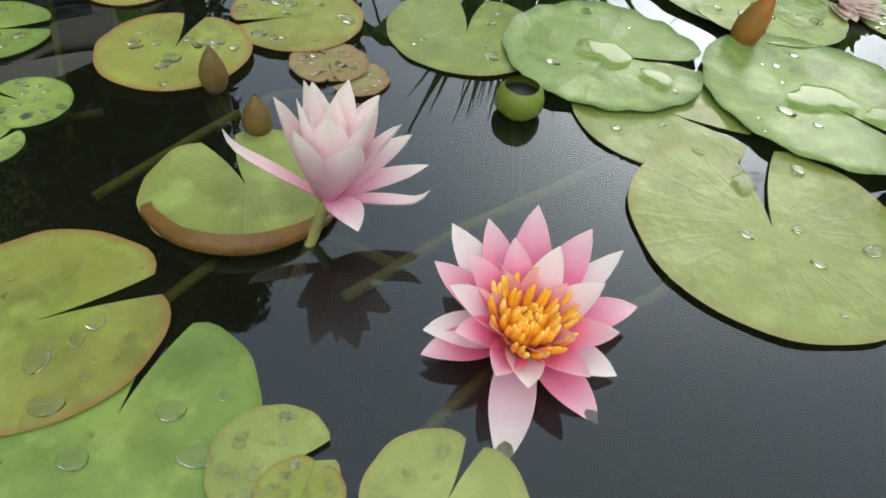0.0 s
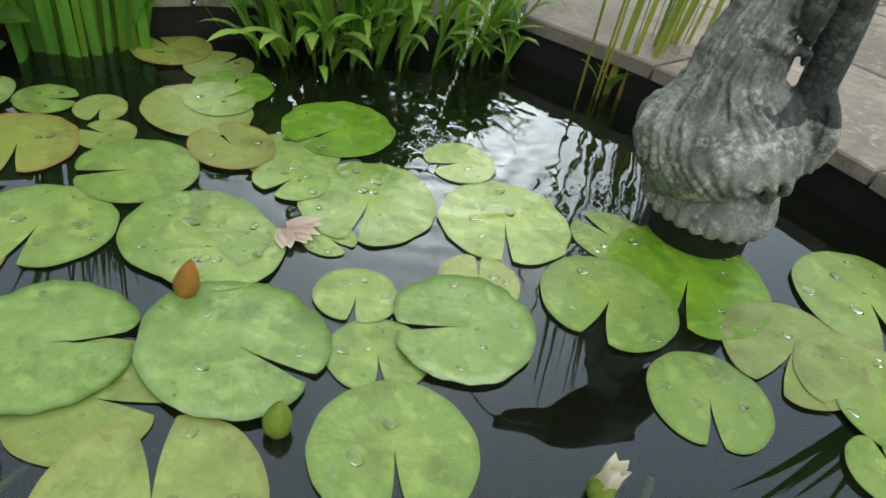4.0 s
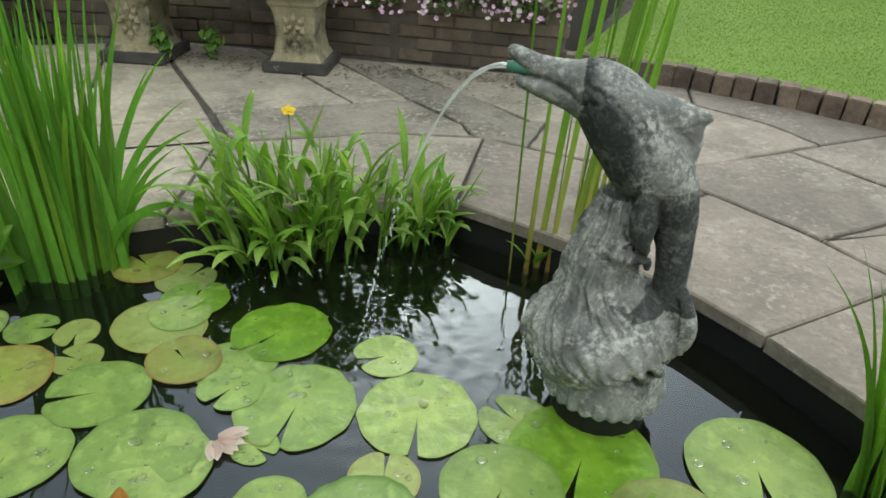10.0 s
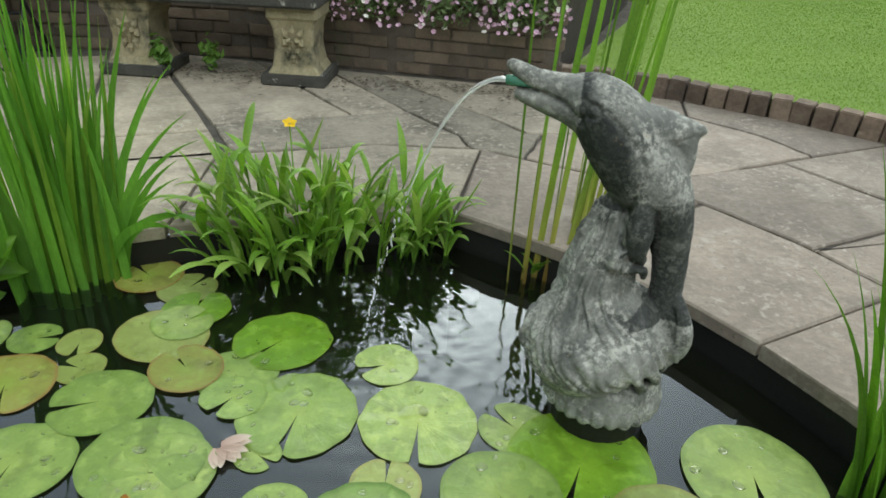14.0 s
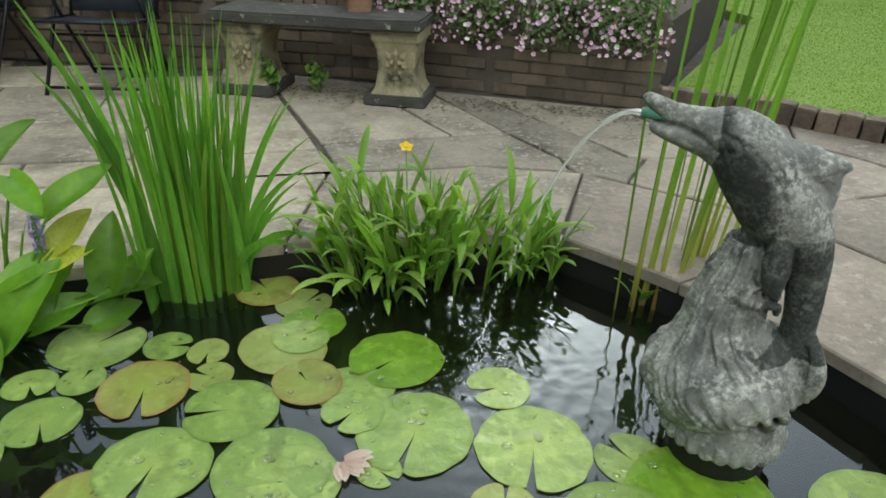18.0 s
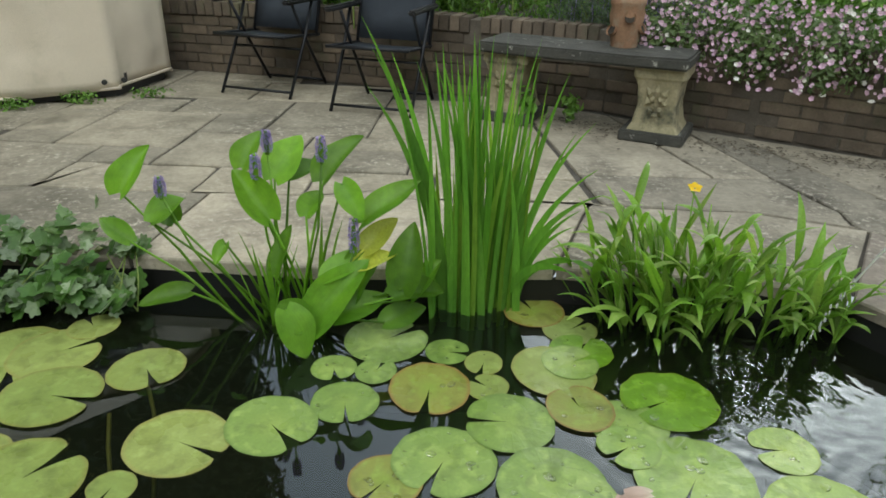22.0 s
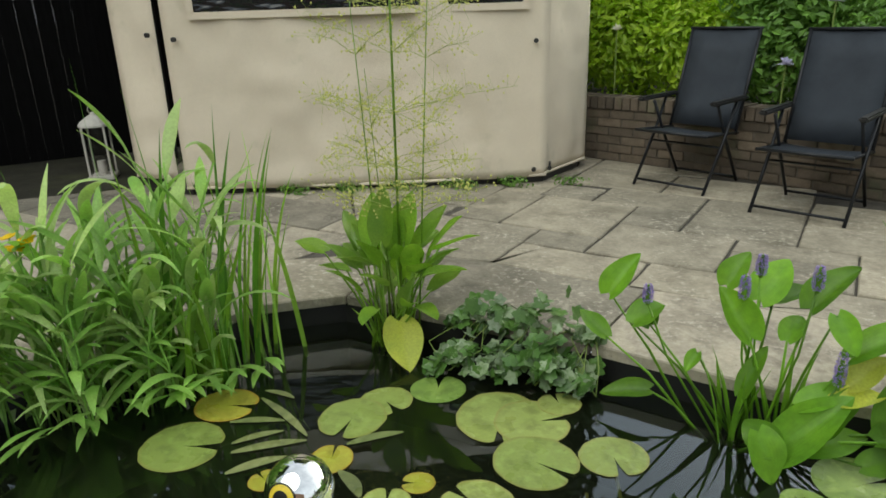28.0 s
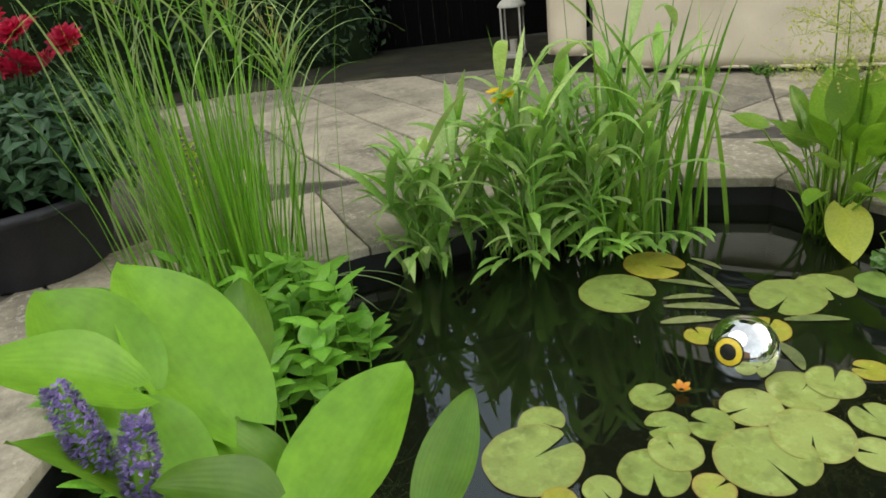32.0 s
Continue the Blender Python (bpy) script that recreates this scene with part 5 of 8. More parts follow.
def canvas_panel(a, b, z0, z1, seed, hem=0.0, window=None):
    """A hanging sheet with soft folds and a thick hem; a clear pane may be let into its upper part."""
    rnd = random.Random(seed)
    l = math.hypot(b[0] - a[0], b[1] - a[1])
    ux, uy = (b[0] - a[0]) / l, (b[1] - a[1]) / l
    nx, ny = uy, -ux
    nu, nz = max(6, int(l / 0.06)), 34
    vs, fs = [], []
    ph = [rnd.uniform(0, 6) for _ in range(6)]
    for j in range(nz + 1):
        z = z0 + (z1 - z0) * j / nz
        for i in range(nu + 1):
            x = l * i / nu
            f = 0.026 * math.sin(x * 3.1 + ph[0] + z) + 0.015 * math.sin(x * 6 + z * 2.2 + ph[1]) + 0.008 * math.sin(x * 13 - z * 3 + ph[2])
            f += 0.030 * noise.noise(Vector((x * 5 + z * 1.5, z * 1.6, seed + 3))) + 0.016 * noise.noise(Vector((x * 3 - z * 4, z * 7 + x, seed + 9))) + 0.010 * noise.noise(Vector((x * 2.5, z * 2.5, seed)))
            f *= min(1, 4 * min(i, nu - i) / nu)
            sag = -0.02 * math.sin(math.pi * i / nu) * (j == 0) * (l > 1.5)
            vs.append((a[0] + ux * x + nx * f, a[1] + uy * x + ny * f, z + sag))
    for j in range(nz):
        for i in range(nu):
            k = j * (nu + 1) + i
            fs.append((k, k + 1, k + nu + 2, k + nu + 1))
    ob = mesh_part("canvas_panel", vs, fs, CANVAS, gazebo, smooth=True)
    so = ob.modifiers.new("thick", "SOLIDIFY")
    so.thickness = 0.006
    bm = bmesh.new()
    tube(bm, [(a[0] + ux * l * k / 8, a[1] + uy * l * k / 8, z0 + 0.004 - 0.02 * math.sin(math.pi * k / 8) * (l > 1.5)) for k in range(9)], 0.011, 8)
    part("hem", bm, CANVAS, ob, smooth=True)
    if window:
        x0, x1, w0, w1 = window
        bm = bmesh.new()
        m = Matrix(((ux, nx, 0, a[0]), (uy, ny, 0, a[1]), (0, 0, 1, 0), (0, 0, 0, 1)))
        box(bm, x0, 0.022, w0, x1, 0.026, w1, 0, m)
        part("window_pane", bm, VINYL, ob, "clear plastic window")
        for q in ((x0 - 0.05, w0 - 0.05, x1 + 0.05, w0), (x0 - 0.05, w1, x1 + 0.05, w1 + 0.05), (x0 - 0.05, w0, x0, w1), (x1, w0, x1 + 0.05, w1)):
            bm = bmesh.new()
            box(bm, q[0], 0.021, q[1], q[2], 0.030, q[3], 0.002, m)
            part("window_binding", bm, CANVAS, ob)
    return ob


# dark strip set just behind and below the hem
for (ax, ay), (bx, by) in (((-4.02, 3.62), (-1.62, 4.71)), ((-1.62, 4.71), (-1.47, 5.29)), ((-4.40, 3.53), (-4.05, 3.60))):
    bm = bmesh.new()
    box(bm, 0, 0, 0, math.hypot(bx - ax, by - ay), 0.05, 0.14, 0.004, Matrix.Translation((ax, ay, PAVE - 0.004)) @ Matrix.Rotation(math.atan2(by - ay, bx - ax), 4, "Z"))
    part("base_rail", bm, ALU, gazebo, "dark strip along the foot of the canvas")
main = canvas_panel((-4.05, 3.55), GB[2], LOW, HIGH, 2, window=(0.24, 2.52, 1.44, 1.95))
side = canvas_panel((GB[2][0] - 0.012, GB[2][1] - 0.006), GB[3], LOW + 0.012, HIGH, 5)
flap = canvas_panel((-4.44, 3.47), (-4.085, 3.515), LOW + 0.09, HIGH, 8)
canvas_panel(GB[3], GB[4], LOW, HIGH, 9)
canvas_panel(GB[4], GB[5], LOW, HIGH, 10)
for (x, y) in ((-1.66, 4.74), (-1.52, 5.28), (-4.07, 3.58), (-2.13, 6.9), (-5.5, 6.1), GB[6]):
    bm = bmesh.new()
    box(bm, x - 0.025, y + 0.02, PAVE - 0.005, x + 0.025, y + 0.07, HIGH + 0.1, 0.003)
    part("post", bm, ALU, gazebo)
for ob_, x, y, z in ((main, -3.965, 3.57, 1.265), (main, -1.66, 4.625, 1.18), (main, -1.665, 4.622, 0.25), (side, -1.565, 4.70, 0.25), (flap, -4.12, 3.49, 1.30), (flap, -4.13, 3.49, 0.27), (main, -3.965, 3.57, 0.22)):
    bm = bmesh.new()
    tube(bm, [(x + 0.006, y - 0.034, z), (x + 0.003, y - 0.012, z)], [0.017, 0.017], 12)
    part("eyelet", bm, ALU, ob_, "dark metal eyelet")
bm = bmesh.new()
roof = [bm.verts.new((x * 1.04 - (-3.3) * 0.04, y * 1.04 - 5.0 * 0.04, HIGH)) for x, y in GB]
apex = bm.verts.new((-3.3, 5.0, HIGH + 1.0))
for k in range(len(roof)):
    bm.faces.new((roof[k], roof[(k + 1) % len(roof)], apex))
bmesh.ops.recalc_face_normals(bm, faces=bm.faces)
part("roof", bm, CANVAS, gazebo)

# ---- white lantern ----
WHITE = material("white_metal", (0.62, 0.60, 0.55), (0.50, 0.48, 0.43), 14, 0.55, 0.15, 120, stain=(0.3, 0.27, 0.2), stain_scale=20, stain_lo=0.6, stain_hi=0.75)
CLEAR = bpy.data.materials.new("lantern_glass")
CLEAR.use_nodes = True
_b = CLEAR.node_tree.nodes["Principled BSDF"]
_b.inputs["Transmission Weight"].default_value, _b.inputs["Roughness"].default_value, _b.inputs["IOR"].default_value = 1.0, 0.02, 1.2
lantern = tagged(empty("lantern", pose(-5.20, 3.82, PAVE + 0.002, 0, 0, 35)), "tall white metal candle lantern standing on the paving", "lantern")
bm = bmesh.new()
box(bm, -0.105, -0.105, 0, 0.105, 0.105, 0.035, 0.005)
part("base", bm, WHITE, lantern)
for sx in (-1, 1):
    for sy in (-1, 1):
        bm = bmesh.new()
        box(bm, sx * 0.085 - 0.008, sy * 0.085 - 0.008, 0.035, sx * 0.085 + 0.008, sy * 0.085 + 0.008, 0.44, 0.002)
        part("post", bm, WHITE, lantern)
for k in range(4):
    bm = bmesh.new()
    box(bm, -0.078, 0.083, 0.036, 0.078, 0.086, 0.438)
    g = part("glass_pane", bm, CLEAR, lantern)
    g.matrix_basis = Matrix.Rotation(k * math.pi / 2, 4, "Z")
    g.visible_shadow = False
bm = bmesh.new()
tube(bm, [(0, 0, 0.44), (0, 0, 0.455), (0, 0, 0.48), (0, 0, 0.52), (0, 0, 0.535), (0, 0, 0.555)], [0.125, 0.125, 0.105, 0.05, 0.022, 0.012], 12)
part("roof", bm, WHITE, lantern)
bm = bmesh.new()
tube(bm, [(0.03 * math.cos(a), 0, 0.575 + 0.03 * math.sin(a)) for a in [k * math.tau / 12 for k in range(13)]], 0.004, 6, cap=False)
part("ring", bm, WHITE, lantern, smooth=True)
bm = bmesh.new()
tube(bm, [(0, 0, 0.035), (0, 0, 0.15)], 0.035, 16)
part("candle", bm, WHITE, lantern)


# ---- plants ----
def leaf_mat(name, c1, c2, thin=0.35, rough=0.45, **kw):
    return material(name, c1, c2, 9, rough, 0.12, 120, thin=thin, vary=0.30, spec=0.45, **kw)


SWORD = leaf_mat("iris_leaf", (0.155, 0.36, 0.040), (0.09, 0.25, 0.025), stretch=(1, 1, 0.25))
SWORD_YELLOW = leaf_mat("iris_leaf_pale", (0.24, 0.42, 0.05), (0.17, 0.33, 0.035), stretch=(1, 1, 0.25))
BUSHY = leaf_mat("spearwort_leaf", (0.21, 0.38, 0.045), (0.14, 0.30, 0.035))
BUSHY_PALE = leaf_mat("spearwort_leaf_pale", (0.30, 0.43, 0.10), (0.20, 0.35, 0.06))
PICK = material("pickerel_leaf", (0.165, 0.345, 0.026), (0.105, 0.25, 0.022), 7, 0.42, 0.08, 34, thin=0.34, vary=0.40, spec=0.42)


def add_veins(m, lines, depth):
    """Curved veins that run along a broad leaf: a faint paler line and a shallow groove for each."""
    nd, ln = m.node_tree.nodes, m.node_tree.links
    b = nd["Principled BSDF"]
    base = b.inputs["Base Color"].links[0].from_socket
    at, k, c = nd.new("ShaderNodeAttribute"), nd.new("ShaderNodeMath"), nd.new("ShaderNodeMath")
    at.attribute_name = "across"
    k.operation, c.operation = "MULTIPLY", "COSINE"
    k.inputs[1].default_value = lines
    ln.new(at.outputs["Fac"], k.inputs[0])
    ln.new(k.outputs[0], c.inputs[0])
    rng = nd.new("ShaderNodeMapRange")
    rng.inputs[1].default_value, rng.inputs[2].default_value, rng.inputs[3].default_value, rng.inputs[4].default_value = -1, 1, 0.97, 1.02
    ln.new(c.outputs[0], rng.inputs[0])
    mx = nd.new("ShaderNodeMix")
    mx.data_type, mx.blend_type = "RGBA", "MULTIPLY"
    mx.inputs[0].default_value = 1.0
    ln.new(base, mx.inputs[6])
    ln.new(rng.outputs[0], mx.inputs[7])
    ln.new(mx.outputs[2], b.inputs["Base Color"])
    old = b.inputs["Normal"].links[0].from_socket
    bp = nd.new("ShaderNodeBump")
    bp.inputs["Strength"].default_value, bp.inputs["Distance"].default_value = 0.5, depth
    ln.new(c.outputs[0], bp.inputs["Height"])
    ln.new(old, bp.inputs["Normal"])
    ln.new(bp.outputs[0], b.inputs["Normal"])


add_veins(PICK, 40.0, 0.0002)
PLANT = leaf_mat("plantain_leaf", (0.24, 0.41, 0.045), (0.16, 0.32, 0.035), thin=0.42)
YELLOW_LEAF = leaf_mat("yellowed_leaf", (0.48, 0.52, 0.07), (0.38, 0.45, 0.06))
LANCE = leaf_mat("lance_leaf", (0.35, 0.56, 0.14), (0.25, 0.47, 0.11), thin=0.42, rough=0.36)
LANCE_PALE = leaf_mat("lance_leaf_pale", (0.50, 0.64, 0.27), (0.38, 0.55, 0.19), thin=0.4, rough=0.4)
IVY = leaf_mat("ivy_leaf", (0.10, 0.20, 0.045), (0.05, 0.125, 0.025), thin=0.15, rough=0.35, stain=(0.33, 0.40, 0.26), stain_scale=34, stain_lo=0.60, stain_hi=0.69)
RUSH = leaf_mat("rush_stem", (0.21, 0.43, 0.045), (0.14, 0.34, 0.03))
RUSH_PALE = leaf_mat("sedge_blade", (0.36, 0.48, 0.22), (0.26, 0.40, 0.14))
MINT = leaf_mat("mint_leaf", (0.17, 0.38, 0.04), (0.12, 0.31, 0.035), thin=0.3)
REED = leaf_mat("reed_blade", (0.15, 0.32, 0.03), (0.09, 0.22, 0.02))


def reed_material():
    """Reed stems: green above, ripening to straw and red-brown in the lowest half metre."""
    m = leaf_mat("reed_stem", (0.15, 0.30, 0.03), (0.10, 0.23, 0.02), thin=0.25)
    nd, ln = m.node_tree.nodes, m.node_tree.links
    b = nd["Principled BSDF"]
    base = b.inputs["Base Color"].links[0].from_socket
    geo, sep, info = nd.new("ShaderNodeNewGeometry"), nd.new("ShaderNodeSeparateXYZ"), nd.new("ShaderNodeObjectInfo")
    ln.new(geo.outputs["Position"], sep.inputs[0])
    shift = nd.new("ShaderNodeMath")
    shift.operation = "MULTIPLY_ADD"
    shift.inputs[1].default_value = -0.25
    ln.new(info.outputs["Random"], shift.inputs[0])
    ln.new(sep.outputs["Z"], shift.inputs[2])
    ramp = nd.new("ShaderNodeValToRGB")
    e = ramp.color_ramp.elements
    e[0].position, e[0].color = 0.0, (0.20, 0.075, 0.03, 1)
    e[1].position, e[1].color = 0.42, (0.36, 0.33, 0.07, 1)
    rng = nd.new("ShaderNodeMapRange")
    rng.inputs[1].default_value, rng.inputs[2].default_value = -0.30, 0.55
    ln.new(shift.outputs[0], rng.inputs[0])
    ln.new(rng.outputs[0], ramp.inputs[0])
    fade = nd.new("ShaderNodeMapRange")
    fade.inputs[1].default_value, fade.inputs[2].default_value = 0.0, 0.40
    ln.new(shift.outputs[0], fade.inputs[0])
    mx = nd.new("ShaderNodeMix")
    mx.data_type = "RGBA"
    ln.new(fade.outputs[0], mx.inputs[0])
    ln.new(ramp.outputs[0], mx.inputs[6])
    ln.new(base, mx.inputs[7])
    ln.new(mx.outputs[2], b.inputs["Base Color"])
    return m


REED_STEM = reed_material()
DARK = leaf_mat("dahlia_leaf", (0.075, 0.17, 0.07), (0.04, 0.11, 0.05), thin=0.2)
HEDGE = leaf_mat("hedge_leaf", (0.034, 0.082, 0.024), (0.016, 0.045, 0.014), thin=0.1, island=True)
SHRUB = leaf_mat("shrub_leaf", (0.45, 0.60, 0.05), (0.28, 0.46, 0.04), thin=0.45, island=True)
HERB = leaf_mat("herb_leaf", (0.18, 0.34, 0.06), (0.11, 0.23, 0.045), island=True)
GREY_HERB = leaf_mat("lavender_leaf", (0.12, 0.17, 0.11), (0.08, 0.12, 0.08), island=True)
PURPLE = material("purple_petal", (0.24, 0.18, 0.50), (0.42, 0.34, 0.68), 60, 0.6, 0.1, 150, vary=0.3, thin=0.2, island=True)
LILAC = material("lilac_petal", (0.55, 0.33, 0.50), (0.70, 0.52, 0.66), 25, 0.6, 0.05, 100, vary=0.25, thin=0.25, island=True)
WHITE_PETAL = material("white_petal", (0.80, 0.78, 0.74), (0.70, 0.68, 0.66), 25, 0.6, 0.05, 100, thin=0.25)
BLUE_PETAL = material("pale_blue_petal", (0.50, 0.48, 0.72), (0.62, 0.60, 0.80), 25, 0.6, 0.05, 100, thin=0.25)
RED = material("red_petal", (0.50, 0.010, 0.06), (0.33, 0.006, 0.045), 25, 0.55, 0.05, 100, vary=0.3, thin=0.2, island=True)
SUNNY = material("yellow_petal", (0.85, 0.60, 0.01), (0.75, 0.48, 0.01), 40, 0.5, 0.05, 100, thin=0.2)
TINY = material("panicle_green", (0.50, 0.52, 0.11), (0.58, 0.56, 0.18), 40, 0.6, 0.05, 100)
PANICLE = material("panicle_stem", (0.38, 0.43, 0.10), (0.28, 0.35, 0.08), 30, 0.7, 0.1, 100)
TWIG = material("twig", (0.20, 0.27, 0.06), (0.15, 0.21, 0.05), 30, 0.7, 0.1, 100)


def spine(p, az, length, a0, a1, n, droop=1.5, wig=0.0):
    """Points from p: leaning a0 degrees from upright at the foot and a1 at the tip, towards az."""
    p = Vector(p)
    out = [(p.copy(), radians(a0))]
    for i in range(1, n + 1):
        u = i / n
        t = radians(a0 + (a1 - a0) * u ** droop)
        a = radians(az + wig * u)
        p = p + Vector((math.cos(a) * math.sin(t), math.sin(a) * math.sin(t), math.cos(t))) * (length / n)
        out.append((p.copy(), t))
    return out


SHAPES = {
    "sword": lambda u: (0.78 + 0.22 * math.sin(math.pi * u)) * (1 - u ** 2.6) + 0.01,
    "lance": lambda u: max(0.05, math.sin(math.pi * min(1, 0.06 + u * 0.94)) ** 0.8),
    "ovate": lambda u: max(0.03, math.sin(math.pi * min(1, (0.04 + 0.96 * u)) ** 0.72) ** 0.85),
    "grass": lambda u: (1 - u * 0.9),
}


def leaf(parent, mat, p, az, length, width, a0, a1, shape="lance", n=8, fold=0.25, droop=1.5, wig=0.0, name="leaf", twist=0.0, turn=0.0):
    """One leaf blade, keeled along its middle; turned 90 degrees it lies flat in the plane in which it leans."""
    vs, fs = [], []
    for i, (q, t) in enumerate(spine(p, az, length, a0, a1, n, droop, wig)):
        u = i / n
        a = radians(az + wig * u + twist * u + turn)
        b = radians(az + wig * u)
        along = Vector((math.cos(b) * math.sin(t), math.sin(b) * math.sin(t), math.cos(t)))
        side = Vector((-math.sin(a), math.cos(a), 0))
        side = (side - along * side.dot(along)).normalized()
        face = side.cross(along) if turn == 0 else along.cross(side)
        w = width / 2 * SHAPES[shape](u)
        vs += [q - side * w + face * w * fold, q, q + side * w + face * w * fold]
    for i in range(n):
        k = 3 * i
        fs += [(k, k + 1, k + 4, k + 3), (k + 1, k + 2, k + 5, k + 4)]
    return mesh_part(name, vs, fs, mat, parent, smooth=True)


def heart_leaf(parent, mat, p, az, length, width, pitch, stalk_from=None, name="leaf", cup=0.3, bend=25, roll=0):
    """A broad heart-shaped leaf: lobes at the stalk, a drawn-out tip; pitch is its slope above level at the base."""
    n, cols, vs, fs = 16, 9, [], []
    ph = 9.7 * (p[0] + 2 * p[1] + 3 * p[2])
    for i in range(n + 1):
        u = i / n
        w = width / 2 * max(0.015, math.sin(math.pi * min(1.0, (0.035 + 0.965 * u) ** 0.74)) ** 0.72)
        for j in range(cols):
            s = 2 * j / (cols - 1) - 1
            x = u * length - 0.13 * length * abs(s) * (1 - u) ** 3
            z = cup * w * abs(s) ** 1.6 - math.radians(bend) * 0.5 * u * u * length
            z += 0.035 * width * math.sin(u * 6.5 + ph) * s + 0.03 * width * math.sin(u * 9 + ph * 1.7) * s * s - 0.012 * width * math.exp(-(s * 5) ** 2)
            vs.append(Vector((x, s * w, z)))
    for i in range(n):
        for j in range(cols - 1):
            k = cols * i + j
            fs.append((k, k + cols, k + cols + 1, k + 1))
    m = Matrix.Translation(p) @ pose(0, 0, 0, 0, 0, az) @ pose(0, 0, 0, 0, -pitch, 0) @ pose(0, 0, 0, roll, 0, 0)
    ob = mesh_part(name, [m @ v for v in vs], fs, mat, parent, smooth=True)
    ob.data.attributes.new("across", "FLOAT", "POINT").data.foreach_set("value", [2 * j / (cols - 1) - 1 for i in range(n + 1) for j in range(cols)])
    if stalk_from is not None:
        a, b = Vector(stalk_from), Vector(p)
        mid = a.lerp(b, 0.55) + Vector((0, 0, 0.03))
        bm = bmesh.new()
        tube(bm, [a, mid, b], [0.006, 0.005, 0.0035], 6)
        part("leaf_stalk", bm, mat, parent, smooth=True)
    return ob


def plant(name, label, cat, group=""):
    return tagged(empty(name), label, cat, group)


def cloud(name, parent, mat, centres, n, size, seed, aspect=0.5, shell=0.55, up=0.5, label=""):
    """Many small folded leaves through a set of soft ellipsoids (x, y, z, rx, ry, rz)."""
    r = np.random.RandomState(seed)
    c = np.array(centres, float)
    vol = c[:, 3] * c[:, 4] * c[:, 5]
    k = r.choice(len(c), n, p=vol / vol.sum())
    d = r.normal(size=(n, 3))
    d /= np.linalg.norm(d, axis=1)[:, None]
    rad = shell + (1 - shell) * r.rand(n) ** 0.5
    rad *= 1 + 0.18 * r.normal(size=n) * 0.6
    p = c[k, :3] + d * rad[:, None] * c[k, 3:]
    nrm = d + np.array([0, 0, up]) + r.normal(size=(n, 3)) * 0.5
    nrm /= np.linalg.norm(nrm, axis=1)[:, None]
    t = np.cross(nrm, r.normal(size=(n, 3)))
    t /= np.linalg.norm(t, axis=1)[:, None]
    s = np.cross(nrm, t)
    L = size * (0.6 + 0.8 * r.rand(n))[:, None]
    W = L * aspect * 0.5
    v = np.empty((n, 4, 3))
    v[:, 0] = p - t * L * 0.5
    v[:, 1] = p + s * W + nrm * W * 0.3
    v[:, 2] = p + t * L * 0.5 - nrm * L * 0.12
    v[:, 3] = p - s * W + nrm * W * 0.3
    f = np.arange(n * 4).reshape(n, 4)
    f3 = np.concatenate([f[:, [0, 1, 2]], f[:, [0, 2, 3]]])
    return mesh_part(name, v.reshape(-1, 3).tolist(), f3.tolist(), mat, parent, label)


rnd = random.Random(77)

# iris at the back edge
iris = plant("iris_clump", "tall clump of fresh green iris blades in the pond", "iris", "irises")
for k in range(96):
    u, v = max(-1.0, min(1.0, rnd.gauss(0, 0.55))), rnd.gauss(0, 0.7)
    x, y = 0.465 + 0.150 * u, 1.945 + 0.05 * v
    h = (0.50 + 0.46 * rnd.random() ** 0.7) * (1 - 0.10 * abs(u) ** 2)
    az = (0 if u + rnd.gauss(0, 0.4) > 0 else 180) + rnd.uniform(-50, 50)
    lean = max(0.2, 0.4 + 2.2 * abs(u) + rnd.uniform(-2.0, 2.5))
    leaf(iris, SWORD if k % 4 else SWORD_YELLOW, (x, y, -0.06), az, h + 0.06, rnd.uniform(0.018, 0.033), lean, lean + rnd.uniform(1, 6) + (rnd.uniform(6, 18) if k % 7 == 0 else 0), "sword", 10, 0.10, 2.0, rnd.uniform(-8, 8), "blade", rnd.uniform(-30, 30), 90 + rnd.uniform(-35, 35))
for az, l, a1, x in ((178, 1.08, 26, 0.36), (182, 1.0, 28, 0.38), (176, 0.96, 20, 0.38), (184, 0.90, 34, 0.37), (-10, 0.62, 70, 0.58), (-25, 0.55, 150, 0.58), (0, 0.5, 60, 0.60), (12, 0.72, 35, 0.58), (-40, 0.52, 140, 0.56), (170, 0.86, 18, 0.36), (5, 0.9, 20, 0.56), (8, 0.45, 75, 0.59), (2, 0.78, 42, 0.57), (-4, 0.66, 55, 0.585)):
    leaf(iris, SWORD, (x, 1.93, -0.05), az, l, 0.033, 6, a1, "sword", 12, 0.12, 1.8, 0, "blade", 15, 80)

